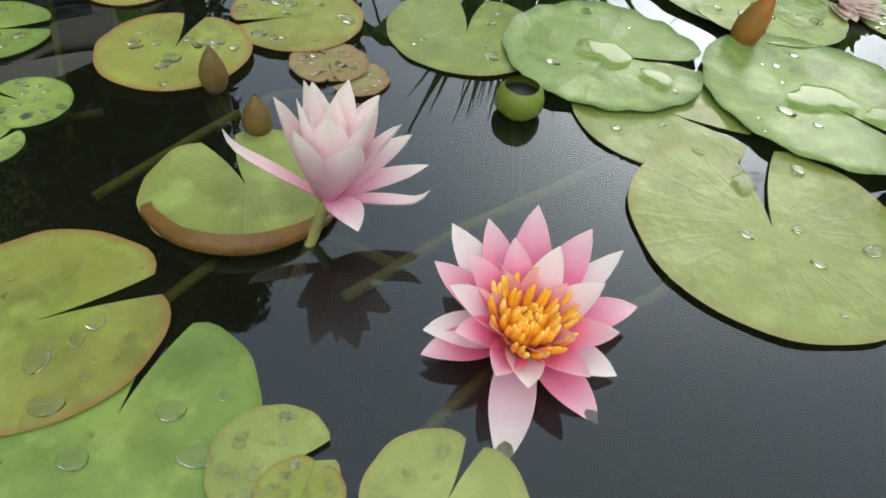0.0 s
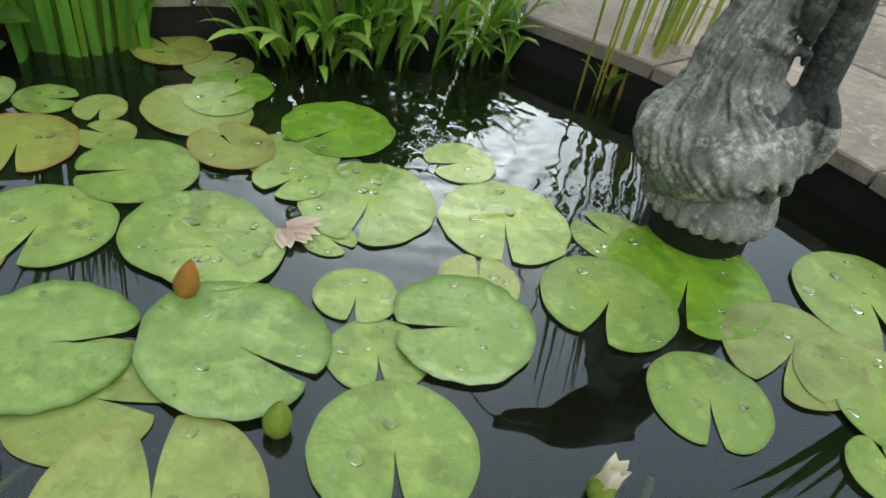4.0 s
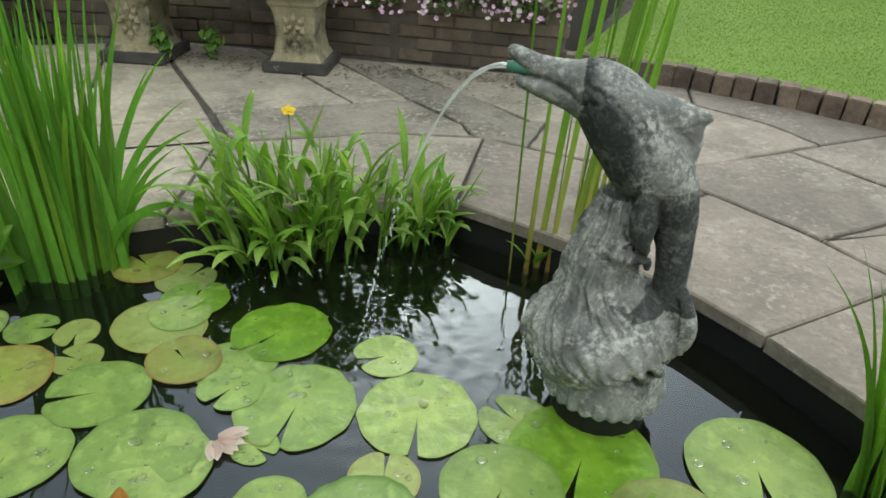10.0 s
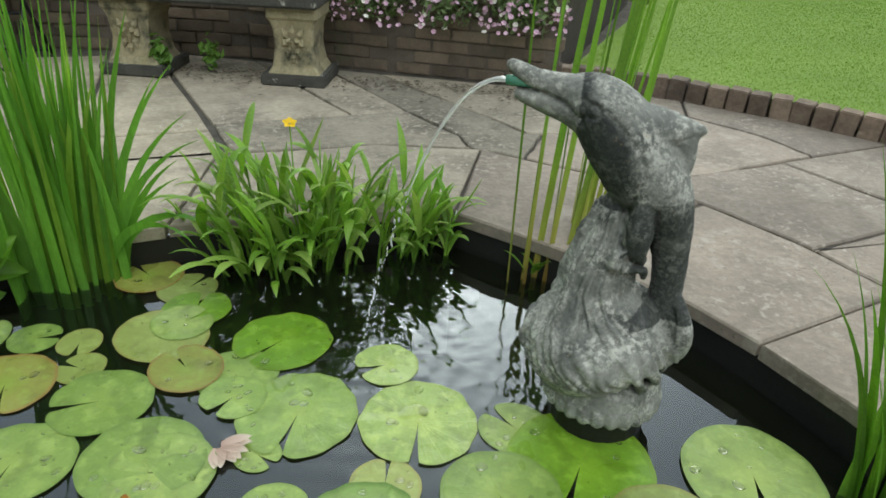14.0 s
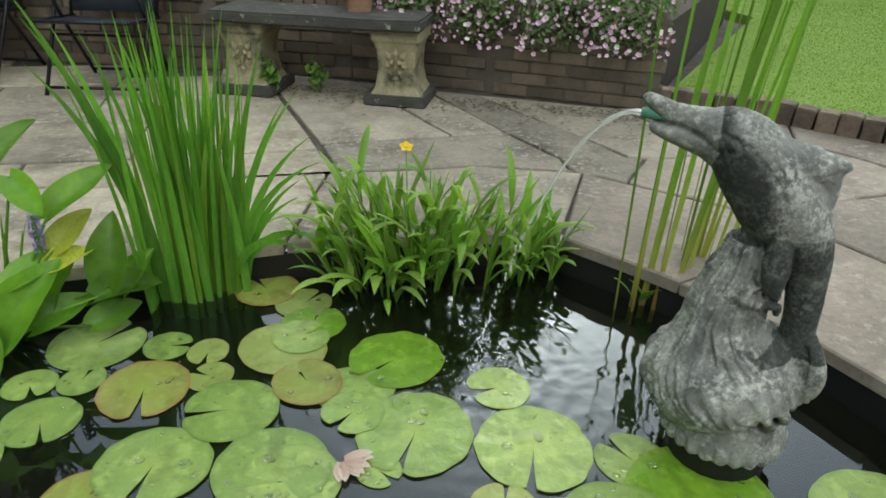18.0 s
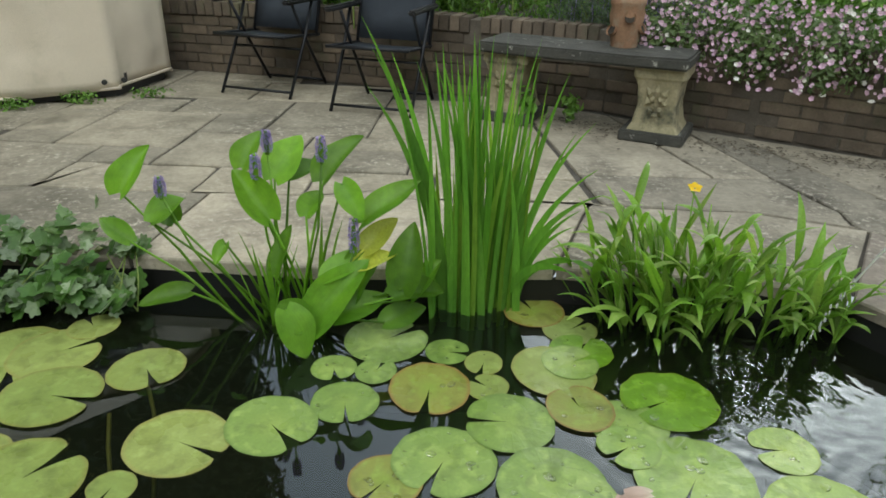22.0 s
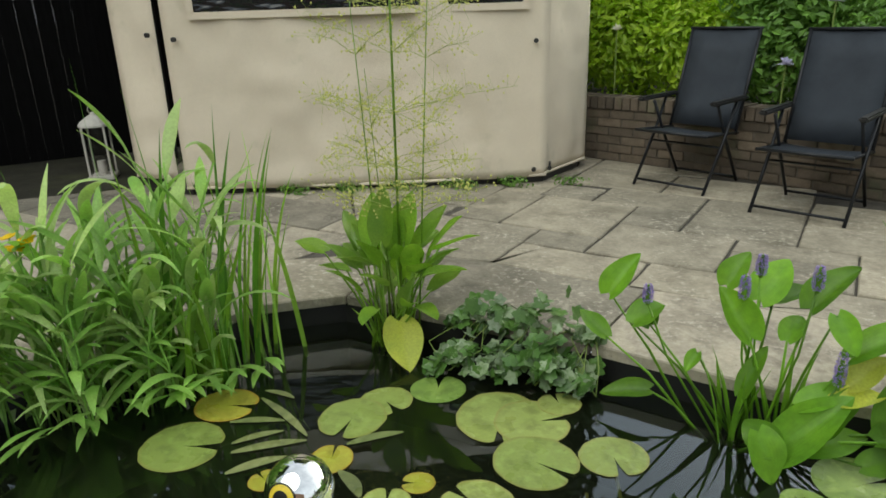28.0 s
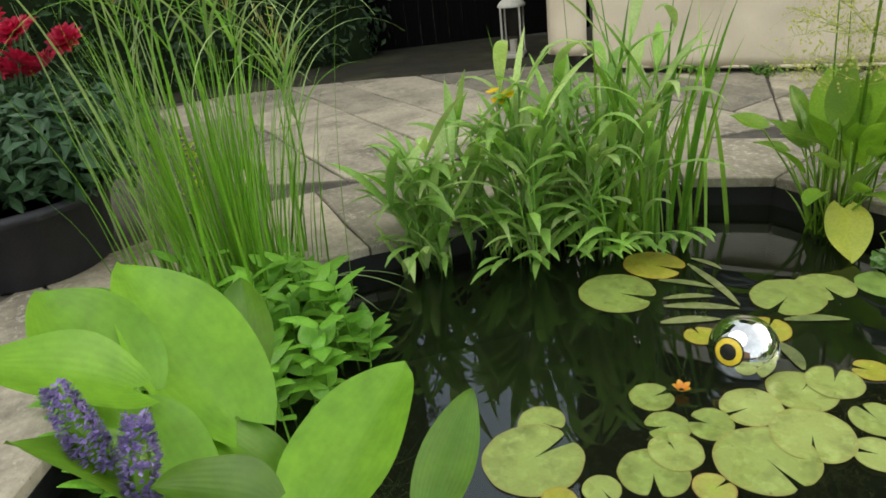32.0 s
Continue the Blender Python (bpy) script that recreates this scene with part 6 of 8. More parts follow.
# low leafy spearwort with one yellow flower
spear = plant("spearwort", "bushy pale-green waterside plant with one yellow flower", "water plant")
for k in range(62):
    x, y = rnd.gauss(1.17, 0.15), rnd.gauss(1.80, 0.07)
    if k > 46:
        x, y = rnd.uniform(1.30, 1.66), rnd.uniform(1.64, 1.80)
    x, y = min(max(x, 0.86), 1.68), min(max(y, 1.64), 1.97)
    near = 1 - min(1, abs(x - 1.17) / 0.5)
    h = (0.14 + 0.30 * near) * rnd.uniform(0.65, 1.1)
    az, lean = math.degrees(math.atan2(y - 1.84, x - 1.18)) + rnd.uniform(-50, 50), rnd.uniform(8, 34)
    line = spine((x, y, -0.05), az, h + 0.05, lean * 0.4, lean, 6)
    bm = bmesh.new()
    tube(bm, [q for q, _ in line], [0.005, 0.005, 0.0045, 0.004, 0.004, 0.003, 0.002], 5)
    part("stem", bm, BUSHY, spear, smooth=True)
    for j in range(rnd.randint(4, 5)):
        q = line[min(6, 1 + j)][0]
        leaf(spear, BUSHY if (j + k) % 4 else BUSHY_PALE, q, az + rnd.uniform(-100, 100), rnd.uniform(0.13, 0.28), rnd.uniform(0.019, 0.036), rnd.uniform(0, 30), rnd.uniform(25, 145), "lance", 8, 0.4, 1.5, rnd.uniform(-25, 25), "leaf", rnd.uniform(-30, 30))
for az, x, l in ((35, 1.20, 0.36), (28, 1.30, 0.30), (200, 0.98, 0.22), (235, 0.95, 0.24), (250, 1.02, 0.25), (270, 1.10, 0.24), (215, 0.9, 0.25)):
    leaf(spear, BUSHY_PALE, (x, 1.74, 0.03), az, l * 1.15, 0.042, 25, 105, "lance", 9, 0.3, 1.3)
bm = bmesh.new()
tube(bm, [(1.16, 1.81, 0.1), (1.15, 1.82, 0.3), (1.145, 1.82, 0.485)], 0.0025, 5)
part("flower_stalk", bm, BUSHY, spear, smooth=True)
fl = new("flower")
fl.parent = spear
fl.matrix_basis = pose(1.145, 1.82, 0.485, 25, -5, 0)
for k in range(5):
    petal(fl, SUNNY, k * 72, 12, 0.022, 0.02, 0.3, 8, base=0.003)

# pickerelweed at the back edge
def spike(parent, p, h, r, mat, tilt=(0, 0), n=90, seed=1):
    """A flower spike packed with tiny two-lipped florets round a core."""
    g = random.Random(seed)
    sp_ = part("flower_spike", tube(bmesh.new(), [(0, 0, -h * 0.15), (0, 0, h * 0.5), (0, 0, h)], [r * 0.35, r * 0.5, r * 0.2], 8), PICK, parent)
    sp_.matrix_basis = Matrix.Translation(p) @ pose(0, 0, 0, tilt[0], tilt[1], 0)
    vs, fs = [], []
    for i in range(n):
        u = g.random()
        a = i * 2.4
        rr = r * (0.55 + 0.45 * math.sin(math.pi * min(1, 0.15 + u * 0.85)))
        c = Vector((rr * 0.75 * math.cos(a), rr * 0.75 * math.sin(a), u * h))
        for _ in range(3):
            d = Vector((math.cos(a) + g.gauss(0, 0.5), math.sin(a) + g.gauss(0, 0.5), g.gauss(0.2, 0.5))).normalized()
            s = d.cross(Vector((0, 0, 1))).normalized() * r * 0.12
            k = len(vs)
            vs += [c, c + d * r * 0.24 + s, c + d * r * 0.40, c + d * r * 0.24 - s]
            fs += [(k, k + 1, k + 2), (k, k + 2, k + 3)]
    mesh_part("floret_mass", vs, fs, mat, sp_, "violet-blue florets")
    return sp_


pick = plant("pickerelweed", "pickerelweed with glossy heart leaves and violet spikes", "water plant", "pickerelweeds")
FOOT = Vector((-0.15, 1.88, -0.04))
UPPER = ((-0.65, 1.90, 0.47, -0.57, 0.61, 0.10), (-0.56, 1.87, 0.38, -0.47, 0.45, 0.12), (-0.66, 1.93, 0.29, -0.77, 0.35, 0.07), (-0.28, 1.92, 0.54, -0.23, 0.65, 0.09), (-0.20, 1.84, 0.40, -0.30, 0.55, 0.11),
         (-0.18, 1.90, 0.51, -0.11, 0.64, 0.12), (-0.03, 1.90, 0.50, 0.08, 0.64, 0.11), (0.09, 1.84, 0.38, 0.27, 0.51, 0.10), (0.03, 1.84, 0.51, 0.09, 0.42, 0.08), (-0.14, 1.93, 0.50, -0.02, 0.53, 0.09), (-0.09, 1.88, 0.39, -0.05, 0.46, 0.08), (-0.51, 1.92, 0.36, -0.58, 0.42, 0.09))
LOWER = ((0.09, 1.83, 0.29, 0.19, 0.39, 0.085), (0.21, 1.80, 0.16, 0.24, 0.37, 0.12), (0.18, 1.78, 0.14, 0.36, 0.15, 0.11), (-0.08, 1.74, 0.06, 0.08, 0.29, 0.15), (-0.15, 1.70, 0.15, -0.08, 0.01, 0.12), (-0.10, 1.70, 0.09, -0.19, 0.15, 0.11),
         (-0.03, 1.80, 0.21, 0.10, 0.29, 0.095), (0.08, 1.80, 0.24, 0.19, 0.29, 0.08), (-0.20, 1.84, 0.20, -0.15, 0.36, 0.07), (0.15, 1.76, 0.06, 0.29, 0.10, 0.09), (0.0, 1.76, 0.08, 0.16, 0.15, 0.11), (-0.35, 1.88, 0.30, -0.38, 0.25, 0.05), (-0.50, 1.93, 0.10, -0.67, 0.08, 0.08), (0.05, 1.82, 0.12, 0.13, 0.26, 0.10), (0.24, 1.84, 0.10, 0.34, 0.22, 0.09))
for i, (x, y, z, x1, z1, w) in enumerate(UPPER + LOWER):
    foot = FOOT + Vector((rnd.uniform(-0.08, 0.08) + (-0.10 if x < -0.4 else 0), rnd.uniform(-0.05, 0.05), 0))
    back = rnd.uniform(0.02, 0.09) * (1 if z1 > z else -1)
    d = Vector((x1 - x, back, z1 - z))
    heart_leaf(pick, YELLOW_LEAF if i in (12, 19) else PICK, (x, y, z), math.degrees(math.atan2(d.y, d.x)), d.length, w, math.degrees(math.asin(d.z / d.length)), foot, bend=rnd.uniform(5, 35), roll=rnd.uniform(10, 40) * (1 if x1 > x else -1), cup=rnd.uniform(0.35, 0.9))
for k in range(14):
    x = rnd.uniform(-0.35, 0.10)
    leaf(pick, PICK, (FOOT.x + rnd.uniform(-0.1, 0.12), FOOT.y + rnd.uniform(-0.05, 0.05), -0.03), rnd.uniform(0, 360), rnd.uniform(0.2, 0.42), 0.022, 8, 24, "sword", 6, 0.5)
for j, (x, z, h) in enumerate(((-0.19, 0.605, 0.075), (-0.03, 0.575, 0.085), (-0.23, 0.52, 0.09), (-0.52, 0.465, 0.075), (0.06, 0.29, 0.13))):
    y = 1.87 if j < 4 else 1.82
    bm = bmesh.new()
    tube(bm, [FOOT + Vector((-0.1 if j == 3 else 0, 0, 0)), (x * 0.8 + FOOT.x * 0.2, y, z * 0.6), (x, y, z)], 0.004, 6)
    part("flower_stalk", bm, PICK, pick, smooth=True)
    spike(pick, (x, y, z), h * 0.85, 0.018, PURPLE, seed=j, n=200)

# variegated ivy over the edge
def ivy_leaf_mesh(mat):
    out = []
    for k in range(20):
        a = -math.pi / 2 + math.tau * k / 20
        rr = 0.55 + 0.12 * math.cos(5 * (a - math.pi / 2)) + 0.08 * math.sin(a)
        out.append((rr * math.cos(a), rr * math.sin(a), 0.10 * abs(math.cos(a)) * rr))
    me = bpy.data.meshes.new("ivy_leaf")
    me.from_pydata([(0, 0, 0)] + out, [], [(0, 1 + k, 1 + (k + 1) % 20) for k in range(20)])
    me.materials.append(mat)
    return me


ivy = plant("ivy", "grey-green variegated ivy hanging over the pond edge", "ivy")
IVY_PALE = leaf_mat("ivy_leaf_pale", (0.27, 0.34, 0.22), (0.15, 0.22, 0.115), thin=0.15, rough=0.4, stain=(0.08, 0.15, 0.04), stain_scale=30, stain_lo=0.50, stain_hi=0.60)
ime = (ivy_leaf_mesh(IVY), ivy_leaf_mesh(IVY_PALE))
for k in range(420):
    x = rnd.uniform(-1.36, -0.70)
    f = 1 - abs((x + 0.96) / 0.44) ** 2.2
    y = rnd.uniform(1.90, 2.22)
    z = 0.03 + max(0.02, f) * (0.17 + 0.07 * math.sin(x * 19)) * rnd.uniform(0.0, 1.0) ** 0.8 * (0.55 + 0.45 * (y - 1.9) / 0.3) + (0.09 if y > 2.1 else 0)
    ob = new("ivy_leaf", ime[0 if rnd.random() < 0.62 else 1])
    ob.parent = ivy
    s = rnd.uniform(0.030, 0.066)
    ob.matrix_basis = Matrix.Translation((x, y, z)) @ pose(0, 0, 0, rnd.uniform(-15, 75), rnd.uniform(-45, 45), rnd.uniform(-90, 90)) @ Matrix.Scale(s, 4)
for k in range(16):
    x = rnd.uniform(-1.35, -0.7)
    bm = bmesh.new()
    tube(bm, [(x, 2.22, 0.142), (x + rnd.uniform(-0.05, 0.05), 2.12, 0.155), (x + rnd.uniform(-0.1, 0.1), 2.02, 0.10), (x + rnd.uniform(-0.1, 0.1), 1.95, 0.02)], 0.0025, 5)
    part("vine", bm, TWIG, ivy, smooth=True)

# water plantain with a tall airy panicle
plt = plant("water_plantain", "water plantain with upright oval leaves and an airy flower panicle", "water plant")
FOOT = Vector((-1.62, 2.12, -0.04))
for x, z, az, l, w, pt in ((-1.95, 0.40, 175, 0.17, 0.10, 20), (-1.80, 0.42, 140, 0.20, 0.11, 60), (-1.72, 0.46, 110, 0.22, 0.12, 75), (-1.63, 0.50, 90, 0.23, 0.12, 80), (-1.56, 0.48, 70, 0.22, 0.12, 75),
                           (-1.50, 0.46, 40, 0.22, 0.11, 65), (-1.44, 0.44, 10, 0.22, 0.10, 55), (-1.38, 0.48, 0, 0.20, 0.08, 45), (-1.76, 0.36, 200, 0.18, 0.10, 50), (-1.68, 0.38, 260, 0.18, 0.12, 70),
                           (-1.58, 0.30, 280, 0.22, 0.13, 72), (-1.52, 0.36, 300, 0.20, 0.11, 65), (-1.60, 0.42, 100, 0.22, 0.12, 82), (-1.66, 0.50, 130, 0.18, 0.10, 78), (-1.48, 0.38, 330, 0.17, 0.10, 40), (-1.86, 0.30, 190, 0.14, 0.09, 30)):
    heart_leaf(plt, PLANT, (x, 2.12 + rnd.uniform(-0.06, 0.08), z), az, l * 0.98, w * 0.95, pt + rnd.uniform(-15, 5), FOOT + Vector((rnd.uniform(-0.08, 0.08), rnd.uniform(-0.05, 0.05), 0)), bend=15, roll=rnd.uniform(-20, 20), cup=0.35)
for k in range(20):
    a = rnd.uniform(0, math.tau)
    r = rnd.uniform(0.05, 0.19)
    heart_leaf(plt, PLANT if k % 3 else BUSHY_PALE, (-1.61 + r * 1.2 * math.cos(a), 2.12 + r * math.sin(a), rnd.uniform(0.22, 0.42)), math.degrees(a), rnd.uniform(0.13, 0.22), rnd.uniform(0.07, 0.11), rnd.uniform(5, 75), FOOT + Vector((rnd.uniform(-0.06, 0.06), rnd.uniform(-0.05, 0.05), 0)), bend=rnd.uniform(5, 35), roll=rnd.uniform(-25, 25), cup=0.35)
heart_leaf(plt, YELLOW_LEAF, (-1.55, 2.05, 0.155), -52, 0.235, 0.17, -38, FOOT, bend=5, name="yellow_leaf")
for k in range(10):
    leaf(plt, PLANT, FOOT + Vector((rnd.uniform(-0.1, 0.12), rnd.uniform(-0.06, 0.06), 0.02)), rnd.uniform(0, 360), rnd.uniform(0.12, 0.3), 0.02, 15, 50, "lance", 6, 0.4)
tw_v, tw_f, dot_v, dot_f = [], [], [], []


def hair(p, q, r=0.0012):
    d = (q - p).normalized()
    a = d.orthogonal().normalized() * r
    b = d.cross(a)
    k = len(tw_v)
    for o in (p, q):
        tw_v.extend([o + a, o - a * 0.5 + b * 0.87, o - a * 0.5 - b * 0.87])
    for i in range(3):
        tw_f.append((k + i, k + (i + 1) % 3, k + 3 + (i + 1) % 3, k + 3 + i))


def dot(p, r):
    k = len(dot_v)
    dot_v.extend([p + Vector(o) * r for o in ((1, 0, 0), (-0.5, 0.87, 0), (-0.5, -0.87, 0), (0, 0, 1.1), (0, 0, -1.1))])
    for i in range(3):
        dot_f.extend([(k + i, k + (i + 1) % 3, k + 3), (k + (i + 1) % 3, k + i, k + 4)])


for (x0, lean, top, r) in ((-1.58, (0.01, 0.0), 2.0, 0.007), (-1.50, (0.03, 0.01), 1.52, 0.004), (-1.66, (-0.03, 0.01), 1.40, 0.004), (-1.61, (-0.02, -0.01), 1.15, 0.003)):
    base = Vector((x0, 2.14, 0.05))
    tip_ = base + Vector((lean[0] * 3, lean[1] * 3, top))
    bm = bmesh.new()
    tube(bm, [base, base.lerp(tip_, 0.5), tip_], [r, r * 0.75, r * 0.4], 7)
    part("flower_stem", bm, PLANT, plt, smooth=True)
    z = 0.62
    tier = 0
    while z < top - 0.05:
        c = base.lerp(tip_, (z - 0.05) / top)
        reach = (0.60 if r > 0.005 else 0.36) * (1 - 0.45 * (z - 0.6) / max(0.3, top - 0.6)) * rnd.uniform(0.75, 1.1)
        for k in range(4 if r > 0.005 else 3):
            a = k * 1.9 + tier * 0.7 + rnd.uniform(-0.3, 0.3)
            d = Vector((math.cos(a), math.sin(a), rnd.uniform(0.05, 0.55)))
            e = c + d * reach * rnd.uniform(0.45, 1.0)
            m1 = c.lerp(e, 0.5) + Vector((0, 0, 0.015))
            hair(c, m1, 0.0015)
            hair(m1, e, 0.0010)
            for s in range(16):
                q = c.lerp(m1, rnd.random()) if s < 3 else m1.lerp(e, rnd.random())
                for _ in range(2):
                    o = q + Vector((rnd.gauss(0, 0.036), rnd.gauss(0, 0.036), rnd.gauss(0.015, 0.032)))
                    hair(q, o, 0.0005)
                    if rnd.random() < 0.9:
                        dot(o, rnd.uniform(0.0036, 0.0066))
        z += rnd.uniform(0.14, 0.26)
        tier += 1
tagged(mesh_part("panicle", tw_v, tw_f, PANICLE, plt, "fine wiry panicle branches"), kind="stuff")
tagged(mesh_part("bud_spray", dot_v, dot_f, TINY, plt, "tiny greenish-yellow buds"), kind="stuff")

# leafy clump with iris blades at the back-left edge
clump = plant("marginal_clump", "dense clump of arching lance leaves and iris blades", "water plant")
for k in range(48):
    u = rnd.random()
    x, y = -2.30 + 0.24 * u + rnd.gauss(0, 0.05), 1.35 + 0.50 * u + rnd.gauss(0, 0.06)
    h = rnd.uniform(0.60, 1.08)
    leaf(clump, SWORD_YELLOW if k % 3 else LANCE, (x, y + 0.05, -0.05), rnd.uniform(0, 360), h, rnd.uniform(0.016, 0.030), rnd.uniform(2, 12), rnd.uniform(12, 38), "sword", 9, 0.2, 2.0, 0, "blade", rnd.uniform(-40, 40), rnd.uniform(30, 150))
for x, y, z, az, l, a1 in ((-2.28, 1.30, 0.0, 150, 1.30, 14), (-2.18, 1.46, 0.0, 160, 1.20, 20), (-2.10, 1.55, 0, 60, 1.02, 16), (-2.02, 1.66, 0, 20, 1.03, 18), (-2.04, 1.60, 0, 350, 0.95, 22), (-2.0, 1.72, 0, 330, 0.8, 30), (-2.12, 1.62, 0, 100, 1.1, 10), (-2.45, 1.15, 0, 170, 0.98, 22), (-2.22, 1.40, 0, 40, 1.05, 8)):
    leaf(clump, SWORD, (x - 0.03, y + 0.06, z), az, l, 0.030, 3, a1, "sword", 12, 0.2, 1.6, 0, "blade", 15, 70)
for k in range(66):
    u = rnd.random() * 1.15
    x, y = -2.84 + 0.62 * u + rnd.gauss(0, 0.05), 0.80 + 0.72 * u + rnd.gauss(0, 0.07)
    h = (0.48 + 0.46 * min(u, 0.9)) * rnd.uniform(0.45, 1.15)
    az, lean = rnd.uniform(230, 420), rnd.uniform(4, 34)
    line = spine((x, y, -0.04), az, h, 3, lean, 6)
    bm = bmesh.new()
    tube(bm, [q for q, _ in line], 0.0045, 5)
    part("stem", bm, LANCE, clump, smooth=True)
    for j in range(rnd.randint(6, 8)):
        q = line[min(6, j)][0].lerp(line[min(6, j + 1)][0], rnd.random())
        leaf(clump, LANCE if (j + k) % 5 > 1 else LANCE_PALE, q, rnd.uniform(0, 360), rnd.uniform(0.18, 0.42), rnd.uniform(0.028, 0.054), rnd.uniform(6, 38), rnd.uniform(35, 140), "lance", 8, 0.35, 1.5, rnd.uniform(-25, 25), "leaf", rnd.uniform(-40, 40))
for k in range(34):
    u = rnd.random() * 1.15
    leaf(clump, LANCE, (-2.45 + 0.40 * u, 1.0 + 0.62 * u, rnd.uniform(0.03, 0.10)), rnd.uniform(280, 345), rnd.uniform(0.2, 0.32), 0.032, 60, rnd.uniform(88, 100), "lance", 8, 0.25)
for x, y, z in ((-2.53, 1.13, 0.725), (-2.50, 1.12, 0.69), (-2.47, 1.15, 0.715)):
    bm = bmesh.new()
    tube(bm, [(x + 0.05, y + 0.06, 0.1), (x + 0.02, y + 0.02, z - 0.2), (x, y, z)], 0.0025, 5)
    part("flower_stalk", bm, LANCE, clump, smooth=True)
    fl = new("flower")
    fl.parent = clump
    fl.matrix_basis = pose(x, y, z, rnd.uniform(-20, 40), rnd.uniform(-20, 20), 0)
    for k in range(5):
        petal(fl, SUNNY, k * 72, 10, 0.03, 0.026, 0.3, 10, base=0.003)

# rushes and arching sedge at the left edge
rush = plant("rush_clump", "dense clump of thin rushes with arching sedge tops", "rush")
for k in range(230):
    x, y = -3.0 + 0.17 * rnd.gauss(0, 1), 0.12 + 0.13 * rnd.gauss(0, 1)
    h = rnd.uniform(0.60, 1.32)
    leaf(rush, RUSH if k % 5 else RUSH_PALE, (x, y, -0.02), math.degrees(math.atan2(y - 0.12, x + 3.0)) + rnd.uniform(-40, 40), h, rnd.uniform(0.010, 0.020), rnd.uniform(1, 8), rnd.uniform(5, 34), "grass", 8, 0.6, 2.2, 0, "rush_stem")
for x, y, z in ((-2.80, 0.38, 1.06), (-2.95, 0.22, 1.25), (-3.08, 0.06, 1.38), (-2.88, 0.28, 1.16), (-3.15, 0.0, 1.22), (-2.98, 0.16, 1.46), (-3.2, 0.12, 1.40), (-2.86, 0.44, 0.95), (-3.0, 0.10, 1.30)):
    bm = bmesh.new()
    tube(bm, [(x * 0.5 - 1.5, y * 0.5 + 0.06, 0), (x, y, z * 0.6), (x, y, z)], [0.006, 0.005, 0.003], 6)
    part("rush_stem", bm, RUSH, rush, smooth=True)
    for k in range(9):
        leaf(rush, RUSH_PALE if k % 3 else RUSH, (x, y, z - rnd.uniform(0, 0.25)), rnd.uniform(-70, 130) if k % 3 else rnd.uniform(0, 360), rnd.uniform(0.35, 0.9), rnd.uniform(0.008, 0.016), rnd.uniform(8, 40), rnd.uniform(70, 150), "grass", 12, 0.4, 1.1, rnd.uniform(-15, 15), "sedge_blade")
    for k in range(7):
        hv = Vector((x + rnd.gauss(0, 0.03), y + rnd.gauss(0, 0.03), z + rnd.uniform(0.03, 0.12)))
        bm = bmesh.new()
        tube(bm, [(x, y, z), hv], 0.0015, 4)
        tube(bm, [hv, hv + Vector((rnd.gauss(0, 0.012), rnd.gauss(0, 0.012), 0.012))], [0.004, 0.001], 5)
        part("seed_head", bm, STEM, rush)
for az, l, x in ((10, 0.55, -2.86), (-8, 0.5, -2.84), (25, 0.6, -2.86), (-30, 0.45, -2.84), (40, 0.52, -2.84)):
    leaf(rush, RUSH_PALE, (x, 0.28, 0.05), az, l, 0.011, 40, 112, "grass", 12, 0.4, 1.0, 0, "sedge_blade")

for k in range(9):
    leaf(rush, RUSH_PALE, (-3.28 + rnd.uniform(-0.08, 0.08), -0.03 + rnd.uniform(-0.08, 0.08), 0), rnd.uniform(-60, 120), rnd.uniform(1.2, 1.75), rnd.uniform(0.016, 0.028), 2, rnd.uniform(15, 60), 'grass', 14, 0.3, 2.2, 0, 'sedge_blade')

# low mint-like leaves in front of the rushes
mint = plant("water_mint", "low mat of broad pale-green leaves at the pond edge", "water plant")
for k in range(110):
    x, y = rnd.uniform(-2.95, -2.08), rnd.uniform(-0.62, 0.28)
    if x - y > -2.0 or (y > 0.1 and x > -2.25):
        x -= 0.25
    h = rnd.uniform(0.12, 0.38)
    az = rnd.uniform(0, 360)
    line = spine((x, y, -0.03), az, h, 2, rnd.uniform(5, 25), 5)
    bm = bmesh.new()
    tube(bm, [q for q, _ in line], 0.0035, 5)
    part("stem", bm, MINT, mint, smooth=True)
    for j in range(4):
        q = line[2 + j][0] if j < 4 else line[-1][0]
        for s in (0, 180):
            leaf(mint, MINT, q, az + 90 * j + s + rnd.uniform(-20, 20), rnd.uniform(0.08, 0.135), rnd.uniform(0.044, 0.066), rnd.uniform(30, 50), rnd.uniform(75, 110), "ovate", 7, 0.3, 1.0)

# tall reeds behind the fountain, and a clump at the right edge
reeds = plant("reed_clump", "tall green reeds with yellow-brown bases behind the fountain", "reed", "reeds")
for x, y, az, lean, h, w in ((1.735, 1.395, 80, 0.6, 1.55, 0.013), (1.775, 1.360, 20, 1.2, 1.7, 0.026), (1.790, 1.39, 10, 2.0, 1.5, 0.014), (1.835, 1.385, -10, 3.5, 1.6, 0.024), (1.850, 1.350, 0, 4.2, 1.75, 0.027), (1.872, 1.37, 30, 2.4, 1.4, 0.015), (1.90, 1.33, -20, 6.0, 1.5, 0.026), (1.93, 1.36, -10, 7.5, 1.65, 0.028), (1.955, 1.34, 10, 5.0, 1.45, 0.022)):
    leaf(reeds, REED_STEM, (x, y, -0.05), az, h, w, lean, lean + 2.5, "sword", 10, 0.40, 1.6, 0, "stem", rnd.uniform(-20, 20), rnd.uniform(60, 110))
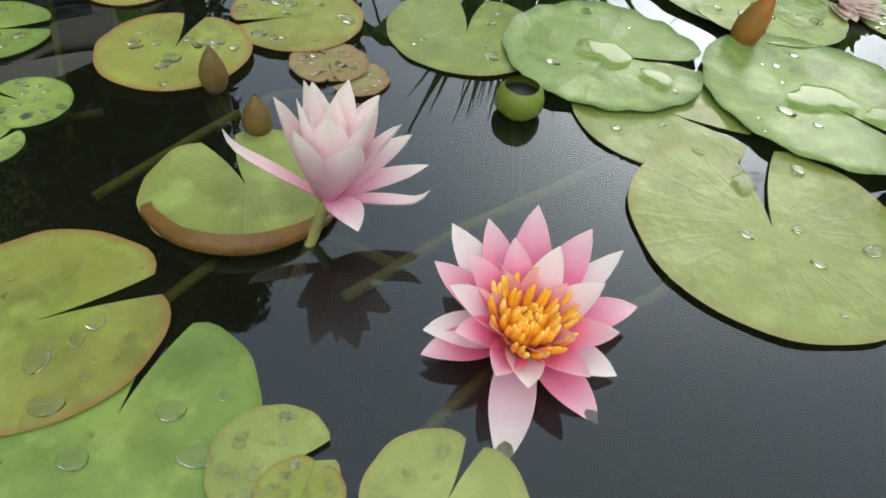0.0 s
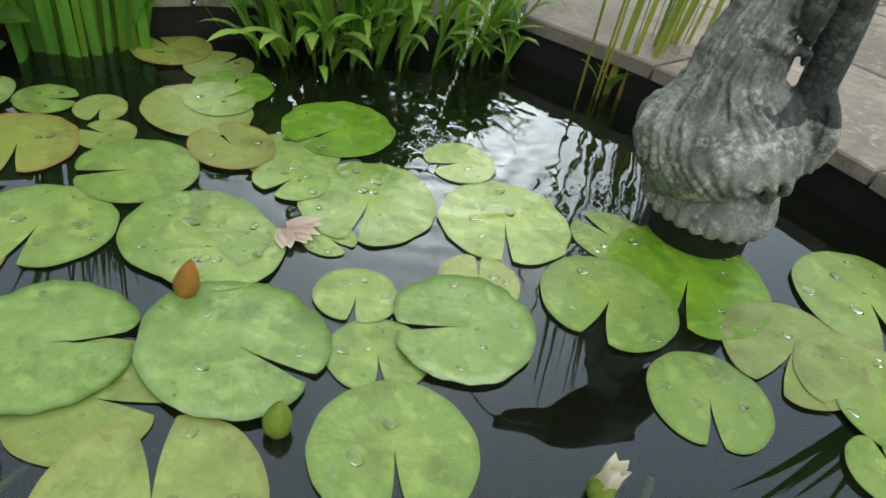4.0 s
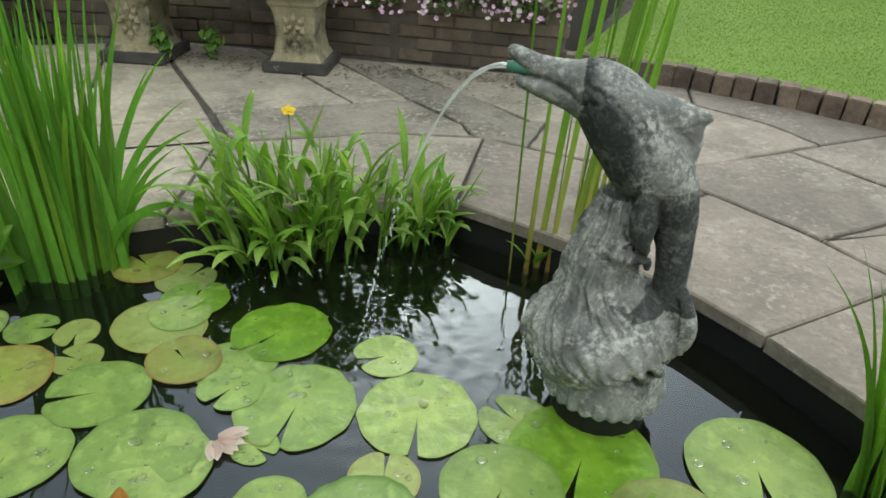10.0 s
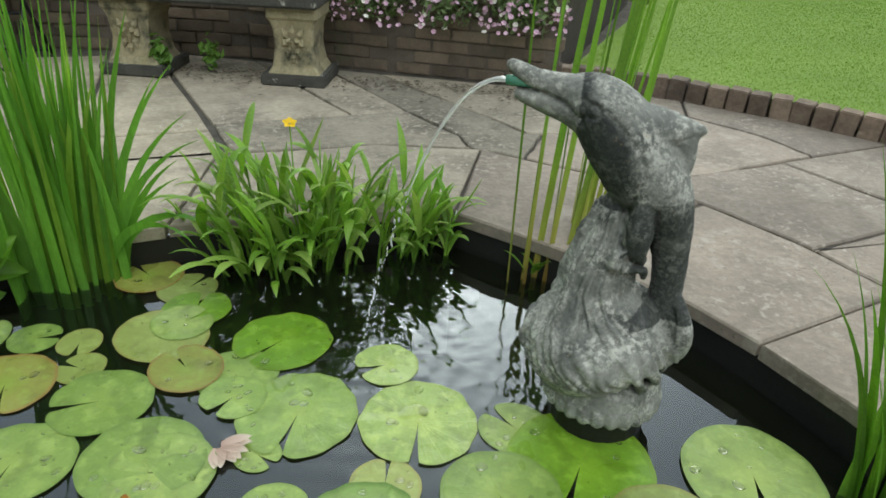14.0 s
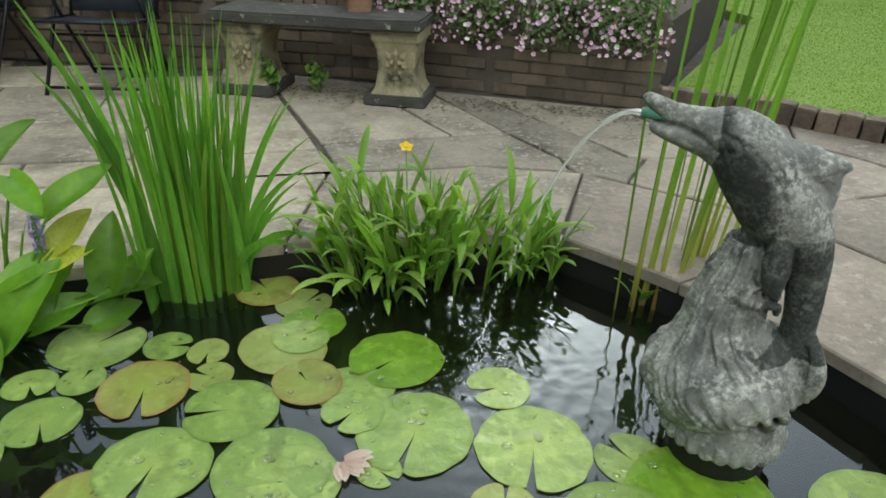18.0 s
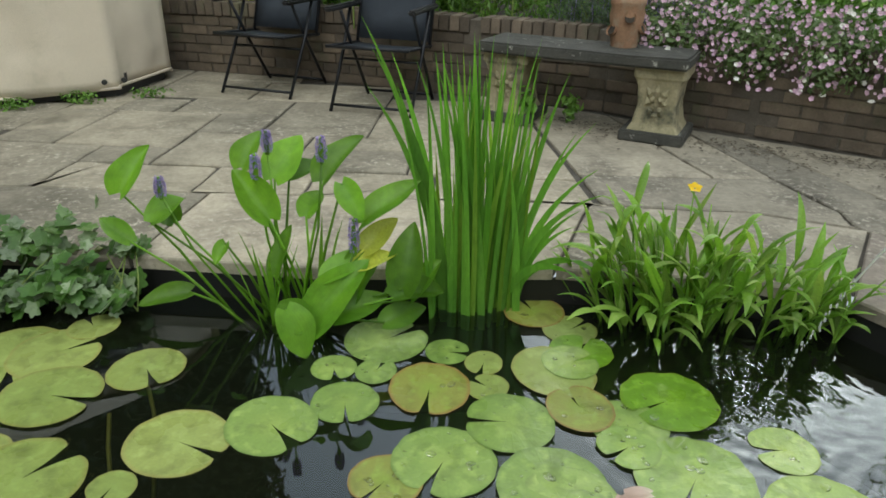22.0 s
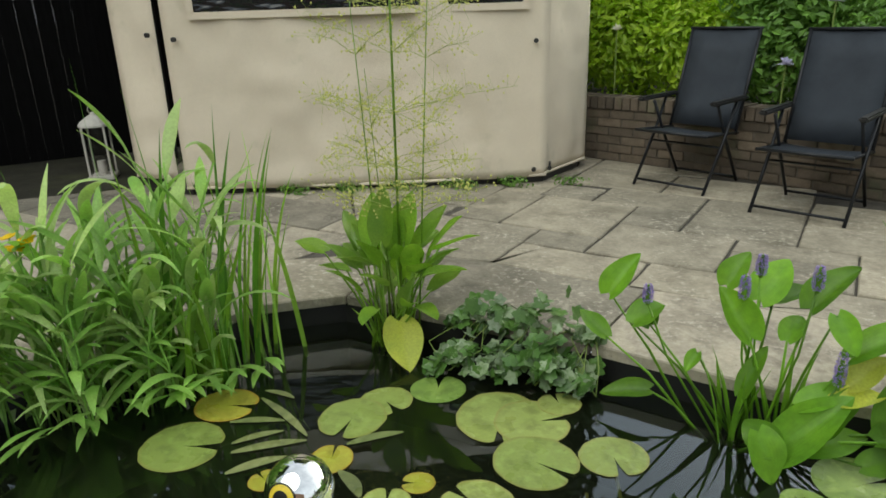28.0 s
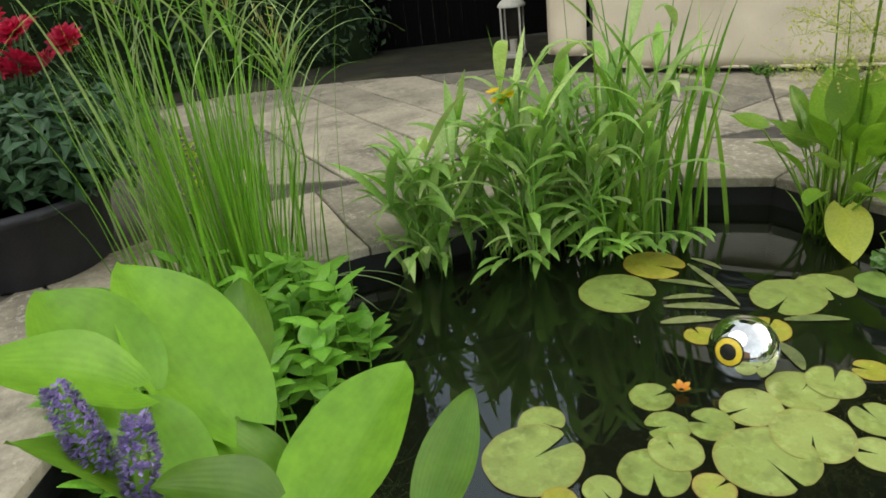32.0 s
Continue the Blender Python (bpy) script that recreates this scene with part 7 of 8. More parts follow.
for k in range(13):
    x, y = rnd.uniform(1.96, 2.12), 1.38 + rnd.gauss(0, 0.045)
    lean = rnd.uniform(1.0, 7.5)
    leaf(reeds, REED_STEM, (x, y, -0.05), rnd.uniform(-60, 20), rnd.uniform(1.2, 1.85), rnd.uniform(0.010, 0.026), lean, lean + rnd.uniform(0.5, 7), "sword", 10, 0.35, 1.6, 0, "stem", rnd.uniform(-40, 40), rnd.uniform(40, 130))
for k in range(10):
    leaf(reeds, BUSHY, (1.85 + rnd.uniform(-0.05, 0.05), 1.38, 0.02), rnd.uniform(0, 360), rnd.uniform(0.06, 0.13), 0.018, 20, 70, "lance", 6)
reed2 = plant("reed_clump", "short reed clump with broad green blades at the pond edge", "reed", "reeds")
for k in range(16):
    x, y = 1.96 + rnd.uniform(-0.05, 0.05), 0.24 + rnd.uniform(-0.08, 0.06)
    leaf(reed2, REED, (x, y, -0.05), rnd.uniform(90, 230) if k < 9 else rnd.uniform(-40, 60), rnd.uniform(0.45, 0.72), rnd.uniform(0.02, 0.034), 4, rnd.uniform(12, 34), "sword", 9, 0.25, 1.5, 0, "blade")
for az, l, a1 in ((150, 0.92, 24), (155, 0.75, 48), (165, 0.66, 30), (140, 0.70, 28)):
    leaf(reed2, REED, (1.93, 0.27, -0.05), az, l, 0.032, 8, a1, "sword", 11, 0.25, 1.7, 0, "blade")


# ---- large pickerelweed close to the camera's end point ----
big = plant("pickerelweed", "large pickerelweed, broad glossy leaves and two violet spikes", "water plant", "pickerelweeds")
FOOT = Vector((-1.62, -0.42, -0.04))
for p, az, l, w, pt in (
        ((-1.322, -0.464, 0.782), -171, 0.27, 0.13, 42),
        ((-1.434, -0.419, 0.745), 144, 0.17, 0.10, 38),
        ((-1.369, -0.566, 0.863), -163, 0.18, 0.11, 38),
        ((-1.300, -0.571, 0.903), -92, 0.17, 0.09, 39),
        ((-1.158, -0.445, 0.723), 113, 0.22, 0.12, 16),
        ((-1.096, -0.322, 0.676), 116, 0.16, 0.06, 24),
        ((-1.253, -0.445, 0.703), -141, 0.15, 0.07, 48),
        ((-1.144, -0.599, 0.850), -128, 0.15, 0.09, 50),
        ((-1.182, -0.575, 0.821), -175, 0.18, 0.09, 20),
        ((-1.086, -0.516, 0.832), -95, 0.12, 0.07, 46)):
    heart_leaf(big, PICK, p, az, l * 1.1, w * 1.3, pt, FOOT + Vector((rnd.uniform(-0.08, 0.08), rnd.uniform(-0.08, 0.08), 0)), bend=rnd.uniform(-5, 25), roll=rnd.uniform(-25, 25), cup=0.35)
for j, (a_, b_) in enumerate((((-1.185, -0.636, 0.903), (-1.227, -0.646, 0.976)), ((-1.13, -0.620, 0.880), (-1.172, -0.596, 0.942)))):
    d_ = Vector(b_) - Vector(a_)
    bm = bmesh.new()
    tube(bm, [FOOT, FOOT.lerp(Vector(a_), 0.6) + Vector((0, 0, 0.1)), Vector(a_)], 0.006, 6)
    part('flower_stalk', bm, PICK, big, smooth=True)
    s_ = spike(big, (0, 0, 0), d_.length * 1.12, 0.021, PURPLE, seed=20 + j, n=420)
    s_.matrix_basis = Matrix.Translation(a_) @ d_.to_track_quat('Z', 'Y').to_matrix().to_4x4()

for k in range(8):
    leaf(big, PICK, FOOT + Vector((rnd.uniform(-0.1, 0.1), rnd.uniform(-0.1, 0.1), 0)), rnd.uniform(0, 360), rnd.uniform(0.3, 0.6), 0.03, 4, 16, "sword", 6, 0.5)

# ---- black pot with red dahlias on the paving ----
POT_BLACK = material("black_pot", (0.018, 0.019, 0.024), (0.030, 0.031, 0.040), 9, 0.45, 0.15, 90, stain=(0.10, 0.09, 0.07), stain_scale=5, stain_lo=0.62, stain_hi=0.8)
dahlia = tagged(empty("dahlia_pot", pose(-3.98, -0.42, PAVE)), "red dahlias with dark leaves in a big black pot", "potted plant")
bm = bmesh.new()
tube(bm, [(0, 0, 0), (0, 0, 0.02), (0, 0, 0.30), (0, 0, 0.31), (0, 0, 0.35), (0, 0, 0.35), (0, 0, 0.30)], [0.30, 0.31, 0.37, 0.40, 0.40, 0.37, 0.36], 36, cap=False)
part("pot", bm, POT_BLACK, dahlia, "big black plastic pot", smooth=True)
bm = bmesh.new()
bm.faces.new([bm.verts.new((0.36 * math.cos(k * math.tau / 24), 0.36 * math.sin(k * math.tau / 24), 0.30)) for k in range(24)])
part("soil", bm, EARTH, dahlia)
cloud("foliage", dahlia, DARK, [(0, 0, 0.55, 0.42, 0.42, 0.26), (0.15, 0.25, 0.55, 0.36, 0.34, 0.26), (-0.1, -0.1, 0.6, 0.4, 0.4, 0.2)], 3600, 0.09, 5, 0.40, 0.3, 0.8, "dark toothed dahlia leaves")
for k in range(13):
    x, y, z = rnd.uniform(-0.2, 0.28), rnd.uniform(-0.05, 0.36), rnd.uniform(0.80, 1.06)
    bm = bmesh.new()
    tube(bm, [(x * 0.4, y * 0.4, 0.3), (x, y, z)], 0.005, 5)
    part("flower_stalk", bm, DARK, dahlia)
    fl = new("flower")
    fl.parent = dahlia
    fl.matrix_basis = pose(x, y, z, rnd.uniform(-40, 40), rnd.uniform(-40, 40), 0)
    for ring_, (el, n) in enumerate(((5, 12), (32, 10), (58, 8))):
        for j in range(n):
            petal(fl, RED, j * 360 / n + ring_ * 13, el, 0.085 - 0.016 * ring_, 0.036, 0.5, 14, base=0.004)
small = tagged(empty("potted_herb", pose(-3.55, 0.25, PAVE)), "small yellow-green feathery plant beside the big pot", "potted plant")
cloud("foliage", small, SHRUB, [(0, 0, 0.25, 0.13, 0.13, 0.26)], 500, 0.035, 15, 0.3, 0.2)
bm = bmesh.new()
tube(bm, [(0, 0, 0), (0, 0, 0.12)], [0.08, 0.10], 16)
part("pot", bm, POT_BLACK, small)

# ---- the raised bed ----
bm = bmesh.new()
BED = [(-3.5, 6.66), (-1.53, 5.90), (-0.48, 5.53), (0.95, 4.84), (1.74, 4.37), (2.48, 3.76), (3.2, 3.14)]
prism(bm, BED + [(6.0, 5.6), (3.4, 8.2), (-3.0, 9.8)], 0.0, PAVE + 0.44)
tagged(part("bed_soil", bm, EARTH), "dark soil of the raised flower bed", "soil", kind="structure")


def shrub(name, label, mat, centres, n, size, seed, aspect=0.5, cat="shrub", stems=5):
    s = plant(name, label, cat)
    c = centres[0]
    for k in range(stems):
        bm = bmesh.new()
        q = centres[k % len(centres)]
        tube(bm, [(c[0] + rnd.uniform(-0.05, 0.05), c[1] + rnd.uniform(-0.05, 0.05), PAVE + 0.42), (q[0] + rnd.uniform(-0.1, 0.1), q[1], q[2]), (q[0] + rnd.uniform(-0.2, 0.2), q[1] + rnd.uniform(-0.2, 0.2), q[2] + q[5] * 0.7)], [0.012, 0.007, 0.003], 5)
        part("stem", bm, TWIG, s)
    cloud("crown", s, mat, centres, n, size, seed, aspect, 0.35)
    return s


shrub("shrub", "dense yellow-green leafy shrub in the raised bed", SHRUB, [(-1.2, 6.35, 1.05, 0.55, 0.45, 0.5), (-0.6, 6.15, 1.0, 0.5, 0.4, 0.45), (-1.75, 6.5, 1.2, 0.5, 0.4, 0.6), (-0.9, 6.5, 1.5, 0.7, 0.4, 0.5)], 9000, 0.075, 31)
shrub("shrub", "mid-green leafy shrub behind the garden chairs", HERB, [(0.05, 5.75, 1.0, 0.5, 0.35, 0.5), (0.5, 5.45, 0.9, 0.42, 0.35, 0.42), (0.2, 5.9, 1.5, 0.7, 0.4, 0.5)], 6000, 0.08, 32)
shrub("perennials", "soft green perennials in the raised bed", HERB, [(1.0, 5.15, 0.85, 0.45, 0.3, 0.38), (0.8, 5.4, 1.1, 0.5, 0.3, 0.5), (1.5, 4.9, 0.85, 0.4, 0.3, 0.35)], 5000, 0.06, 33, 0.3)
shrub("lavender", "grey-green lavender bush above the bench", GREY_HERB, [(1.6, 4.55, 0.78, 0.32, 0.22, 0.26), (1.95, 4.3, 0.80, 0.35, 0.22, 0.28)], 3500, 0.055, 34, 0.18)
shrub("shrub", "dark leafy shrub behind the petunias", HERB, [(2.6, 4.0, 0.95, 0.5, 0.35, 0.40), (3.2, 3.6, 0.9, 0.45, 0.35, 0.38), (2.9, 4.3, 1.3, 0.7, 0.4, 0.5)], 6000, 0.06, 35)
shrub("background_shrubbery", "tall green shrubs closing the garden behind the bed", HERB, [(x, 8.0 - 0.28 * x, 1.6, 0.9, 0.6, 1.2) for x in (-3.2, -2.0, -0.8, 0.4, 1.6, 2.8)], 14000, 0.12, 36, stems=6)

pet = plant("petunias", "trailing mass of lilac and white petunias over the wall", "flowers")
LINE = [(1.98, 3.97), (2.30, 3.70), (2.62, 3.42), (2.95, 3.14)]
PETUNIA_LEAF = leaf_mat("petunia_leaf", (0.19, 0.27, 0.115), (0.12, 0.19, 0.075), island=True)
cloud("foliage", pet, PETUNIA_LEAF, [(x, y, 0.70, 0.26, 0.20, 0.20) for x, y in LINE] + [(x - 0.06, y - 0.10, 0.60, 0.22, 0.10, 0.16) for x, y in LINE], 5200, 0.04, 41, 0.5, 0.4)
bm = bmesh.new()
for k in range(5):
    a, b = k * math.tau / 5, (k + 1) * math.tau / 5
    bm.faces.new([bm.verts.new(v) for v in ((0, 0, -0.012), (math.cos(a) * 0.8, math.sin(a) * 0.8, 0.003), (math.cos((a + b) / 2) * 1.05, math.sin((a + b) / 2) * 1.05, 0.0), (math.cos(b) * 0.8, math.sin(b) * 0.8, 0.003))])
for v in bm.verts:
    if v.co.length < 0.1:
        v.co.z = -0.4
pm = [bpy.data.meshes.new("petunia") for _ in range(2)]
for me, mt in zip(pm, (LILAC, WHITE_PETAL)):
    bm.to_mesh(me)
    me.materials.append(mt)
bm.free()
for k in range(300):
    x, y = LINE[k % 4]
    t = rnd.random()
    px, py, pz = x + rnd.uniform(-0.24, 0.22), y + rnd.uniform(-0.2, 0.05), rnd.uniform(0.44, 0.90)
    off = -0.20 if pz < 0.66 else -0.10
    ob = new("petunia_flower", pm[0 if rnd.random() < 0.75 else 1])
    ob.parent = pet
    ob.matrix_basis = Matrix.Translation((px - 0.10, py + off + 0.10, pz)) @ pose(0, 0, 0, rnd.uniform(20, 95), rnd.uniform(-35, 35), rnd.uniform(-60, 10)) @ Matrix.Scale(rnd.uniform(0.011, 0.018), 4)
# the rest of the blossom, too thick to count
r_ = np.random.RandomState(44)
vs, fs = [], []
for k in range(620):
    x, y = LINE[k % 4]
    c = Vector((x - 0.10 + r_.uniform(-0.26, 0.24), y - 0.02 + r_.uniform(-0.22, 0.06), r_.uniform(0.46, 0.94)))
    n_ = Vector((r_.normal() * 0.6 - 0.35, r_.normal() * 0.5 - 0.9, r_.uniform(0.0, 1.0))).normalized()
    a_ = n_.orthogonal().normalized()
    b_ = n_.cross(a_)
    rr, q = r_.uniform(0.008, 0.016), len(vs)
    vs.append(c - n_ * rr * 0.4)
    for j in range(10):
        f = rr * (1.0 if j % 2 else 0.78)
        vs.append(c + (a_ * math.cos(j * math.tau / 10) + b_ * math.sin(j * math.tau / 10)) * f)
    fs += [(q, q + 1 + j, q + 1 + (j + 1) % 10) for j in range(10)]
tagged(mesh_part("petunia_mass", vs, fs, LILAC, pet, "small lilac petunia blossoms"), kind="stuff")
lav = plant("lavender_spikes", "thin violet lavender spikes above the bench", "flowers")
for k in range(46):
    x, y = rnd.uniform(1.35, 2.2), 0
    y = 5.5 - 0.62 * x + rnd.uniform(-0.15, 0.12)
    z = rnd.uniform(0.80, 1.10)
    bm = bmesh.new()
    tube(bm, [(x, y, 0.6), (x + rnd.uniform(-0.04, 0.04), y, z), (x + rnd.uniform(-0.05, 0.05), y, z + 0.06)], [0.002, 0.002, 0.002], 4)
    tube(bm, [(x, y, z), (x, y, z + 0.03), (x, y, z + 0.07)], [0.004, 0.009, 0.002], 5)
    part("spike", bm, PURPLE, lav)


def bloom(x, y, z, mat, r, label, n=26):
    """A round flower head of many small petals on a stalk."""
    b = tagged(empty("flower_head", pose(x, y, z)), label, "flower", "blooms in the raised bed")
    bm = bmesh.new()
    tube(bm, [(0, 0.02, PAVE + 0.40 - z), (0, 0, 0)], 0.006, 5)
    part("stalk", bm, TWIG, b)
    for k in range(n):
        petal(b, mat, k * 137.5, rnd.uniform(-10, 80), r * rnd.uniform(0.8, 1.1), r * 0.55, 0.4, 10, base=0.004)


bloom(-0.02, 5.05, 0.98, BLUE_PETAL, 0.055, "round pale blue flower head in the bed")
bloom(0.25, 5.25, 1.38, BLUE_PETAL, 0.055, "round pale blue flower head in the bed")
bloom(-1.28, 5.75, 1.20, WHITE_PETAL, 0.05, "creamy white rose among yellow-green leaves")
bloom(1.1, 4.85, 1.12, WHITE_PETAL, 0.035, "small white flower above the bench", 14)
bloom(0.55, 5.0, 0.75, WHITE_PETAL, 0.03, "small white flower above the bench", 12)

# small weeds along the foot of the wall and in a joint
for x, y, n_, s in ((1.22, 3.92, 26, 0.05), (0.95, 3.95, 40, 0.06)):
    w = plant("weed", "small leafy weed growing beside the bench", "weed", "weeds")
    cloud("leaves", w, HERB, [(x + 0.1, y, PAVE + 0.10, 0.06, 0.06, 0.10)], n_ * 3, s, int(x * 100), 0.5, 0.1)
w = plant("weed", "fine weeds along the gazebo's lower edge", "weed", "weeds")
cloud("leaves", w, HERB, [(-3.3 + 0.38 * k, 3.83 + 0.165 * k, PAVE + 0.03, 0.16, 0.05, 0.045) for k in range(6)], 700, 0.028, 90, 0.6, 0.1)
LITTER = material("litter", (0.13, 0.11, 0.08), (0.07, 0.06, 0.045), 40, 0.9, 0.2, 100, island=True, vary=0.4)
r_ = np.random.RandomState(9)
vs, fs = [], []
for k in range(900):
    u = r_.rand()
    a, b = (1.0, 4.25), (3.05, 2.9)
    p = Vector((a[0] + (b[0] - a[0]) * u, a[1] + (b[1] - a[1]) * u, PAVE + 0.004)) + Vector((-0.55, -0.8, 0)).normalized() * abs(r_.normal()) * 0.16
    d, s = r_.rand() * 6.28, 0.006 + 0.012 * r_.rand()
    q = len(vs)
    for j in range(4):
        vs.append(p + Vector((math.cos(d + j * 1.57) * s * (1 if j % 2 else 0.5), math.sin(d + j * 1.57) * s * (1 if j % 2 else 0.5), r_.rand() * 0.006)))
    fs.append((q, q + 1, q + 2, q + 3))
tagged(mesh_part("leaf_litter", vs, fs, LITTER), "brown leaf litter swept against the wall", "litter", kind="stuff")

# ---- lawn ----
bm = bmesh.new()
LAWN = [(3.24, 3.06), (3.67, 2.70), (3.87, 2.33), (4.05, 2.03), (4.20, 1.62), (4.35, 0.9), (4.45, 0.0), (4.55, -1.2), (5.0, -9), (40, -9), (40, 30), (10, 30), (6.2, 5.4)]
prism(bm, LAWN, 0.0, PAVE + 0.075)
tagged(part("lawn", bm, LAWN_SOIL), "mown bright green lawn", "lawn", kind="structure")
GRASS = material("grass_blade", (0.175, 0.295, 0.034), (0.135, 0.235, 0.026), 1.2, 0.6, 0.0, 20, vary=0.08, island=True, thin=0.3, spec=0.2)
r_ = np.random.RandomState(12)
N = 230000
px = 3.2 + 6.5 * r_.rand(N) ** 1.4
py = -0.5 + 7.5 * r_.rand(N)
ex = np.interp(py, [-0.5, 0.0, 0.9, 1.62, 2.03, 2.33, 2.7, 3.06, 5.4], [4.50, 4.46, 4.37, 4.22, 4.07, 3.89, 3.69, 3.28, 6.2])
ok = px > ex
px, py = px[ok], py[ok]
n_ = len(px)
hh = 0.007 + 0.006 * r_.rand(n_)
aa = r_.rand(n_) * 6.28
ww = 0.0024 + 0.002 * (px - 3.2) / 4
base = np.stack([px, py, np.full(n_, PAVE + 0.073)], 1)
side = np.stack([np.cos(aa) * ww, np.sin(aa) * ww, np.zeros(n_)], 1)
topv = base + np.stack([r_.normal(size=n_) * 0.010, r_.normal(size=n_) * 0.010, hh], 1)
v3 = np.stack([base - side, base + side, topv], 1).reshape(-1, 3)
tagged(mesh_part("grass", v3.tolist(), np.arange(n_ * 3).reshape(-1, 3).tolist(), GRASS), "short mown grass blades of the lawn", "grass", kind="stuff")

# ---- black stand-in for the shade behind the lantern, hedges and unseen walls that close the garden ----
# near-black boards and roof, added to draw the deep shade behind the lantern
SHADE_BLACK = material("shade_black", (0.006, 0.006, 0.006), (0.004, 0.004, 0.004), 5, 0.95, 0.4, 60, spec=0.05, stretch=(8, 8, 0.6))
shed = tagged(empty("dark_shed"), "near-black boards standing in for the deep shade behind the lantern", "shed")
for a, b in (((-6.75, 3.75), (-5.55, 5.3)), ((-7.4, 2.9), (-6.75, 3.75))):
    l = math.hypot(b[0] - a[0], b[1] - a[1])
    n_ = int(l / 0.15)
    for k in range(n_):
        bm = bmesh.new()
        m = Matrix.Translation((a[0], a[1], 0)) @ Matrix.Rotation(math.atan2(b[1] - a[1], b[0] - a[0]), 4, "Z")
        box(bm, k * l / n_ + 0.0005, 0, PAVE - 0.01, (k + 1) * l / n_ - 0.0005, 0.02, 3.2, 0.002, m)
        part("board", bm, SHADE_BLACK, shed)
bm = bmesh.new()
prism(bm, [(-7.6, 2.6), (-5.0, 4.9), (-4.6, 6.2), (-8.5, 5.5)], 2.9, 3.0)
part("roof", bm, SHADE_BLACK, shed)


# ground sheet along the hedge foot, coloured dark for the shade there
SHADE_GROUND = material("shade_ground", (0.040, 0.037, 0.026), (0.022, 0.021, 0.015), 5, 0.7, 0.6, 60, stain=(0.06, 0.062, 0.03), stain_scale=3, stain_lo=0.5, stain_hi=0.7)
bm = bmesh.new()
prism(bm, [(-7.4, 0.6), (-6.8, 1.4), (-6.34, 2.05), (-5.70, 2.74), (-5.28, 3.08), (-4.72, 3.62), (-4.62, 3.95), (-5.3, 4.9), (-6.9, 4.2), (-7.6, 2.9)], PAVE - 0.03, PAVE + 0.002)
tagged(part("ground", bm, SHADE_GROUND), "dark ground sheet coloured for the shade along the hedge foot", "ground", kind="structure")

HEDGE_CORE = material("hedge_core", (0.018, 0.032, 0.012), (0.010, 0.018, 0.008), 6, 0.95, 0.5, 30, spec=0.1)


def hedge(label, line, height, depth, n, size, seed, mat, name="hedge"):
    """A clipped hedge: a dark core inside a thick skin of leaves."""
    h = tagged(empty(name), label, "hedge", kind="")
    cs = []
    for (ax, ay), (bx, by) in zip(line, line[1:]):
        l = math.hypot(bx - ax, by - ay)
        k = max(2, int(l / 0.7))
        for i in range(k):
            u = (i + 0.5) / k
            for z in np.arange(0.4, height, 0.7):
                cs.append((ax + (bx - ax) * u, ay + (by - ay) * u, z + PAVE, 0.55, 0.55, 0.5))
    cloud("leaves", h, mat, cs, n, size, seed, 0.45, 0.75, 0.4)
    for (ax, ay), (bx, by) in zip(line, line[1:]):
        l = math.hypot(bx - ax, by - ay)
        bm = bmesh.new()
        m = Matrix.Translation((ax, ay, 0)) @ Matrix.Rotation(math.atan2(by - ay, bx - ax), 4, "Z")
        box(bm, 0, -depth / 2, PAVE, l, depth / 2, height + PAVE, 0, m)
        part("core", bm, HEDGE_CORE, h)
    return h


hedge("tall dark evergreen hedge beyond the terrace", [(-8.6, -1.2), (-7.3, 2.2), (-6.9, 3.3)], 8.0, 0.5, 44000, 0.09, 61, HEDGE)
hedge("dark distant garden hedge behind the lawn", [(4.5, 16), (16, 11), (20, -2)], 2.6, 0.6, 16000, 0.22, 62, HEDGE)
# unseen trees, set this tall to darken what the water mirrors
hedge("tall dark trees added out of view behind the gazebo", [(-8.6, 8.5), (-3.0, 10.4), (-2.3, 10.6)], 12.5, 0.7, 19000, 0.28, 63, HEDGE)
hedge("dark hedge beyond the raised bed", [(-2.2, 10.7), (4.5, 16)], 3.6, 0.6, 7000, 0.25, 64, HEDGE)
# unseen walls, added to darken the surroundings behind the camera
CLOSING_BRICK = material("closing_brick", (0.22, 0.13, 0.09), (0.16, 0.10, 0.07), 5, 0.9, 0.4, 50)
bm = bmesh.new()
box(bm, -9.0, -8.2, 0, 9.0, -8.0, 4.6)
tagged(part("wall_house", bm, CLOSING_BRICK), "plain brick wall added out of view behind the terrace", "wall", kind="structure")
bm = bmesh.new()
box(bm, -9.2, -8.0, 0, -9.0, -1.0, 3.6)
tagged(part("wall_side", bm, CLOSING_BRICK), "plain brick wall added out of view beside the terrace", "wall", kind="structure")


# ---- paving slabs, bricks ----
def clip(poly, field):
    """The part of a flat outline inside a convex field (both anticlockwise)."""
    out = poly
    for (ax, ay), (bx, by) in zip(field, field[1:] + field[:1]):
        src, out = out, []
        side = lambda p: (bx - ax) * (p[1] - ay) - (by - ay) * (p[0] - ax)
        for p, q in zip(src, src[1:] + src[:1]):
            sp, sq = side(p), side(q)
            if sp >= 0:
                out.append(p)
            if sp * sq < 0:
                k = sp / (sp - sq)
                out.append((p[0] + (q[0] - p[0]) * k, p[1] + (q[1] - p[1]) * k))
        if len(out) < 3:
            return []
    return out


def area(p):
    return sum(a[0] * b[1] - a[1] * b[0] for a, b in zip(p, p[1:] + p[:1])) / 2


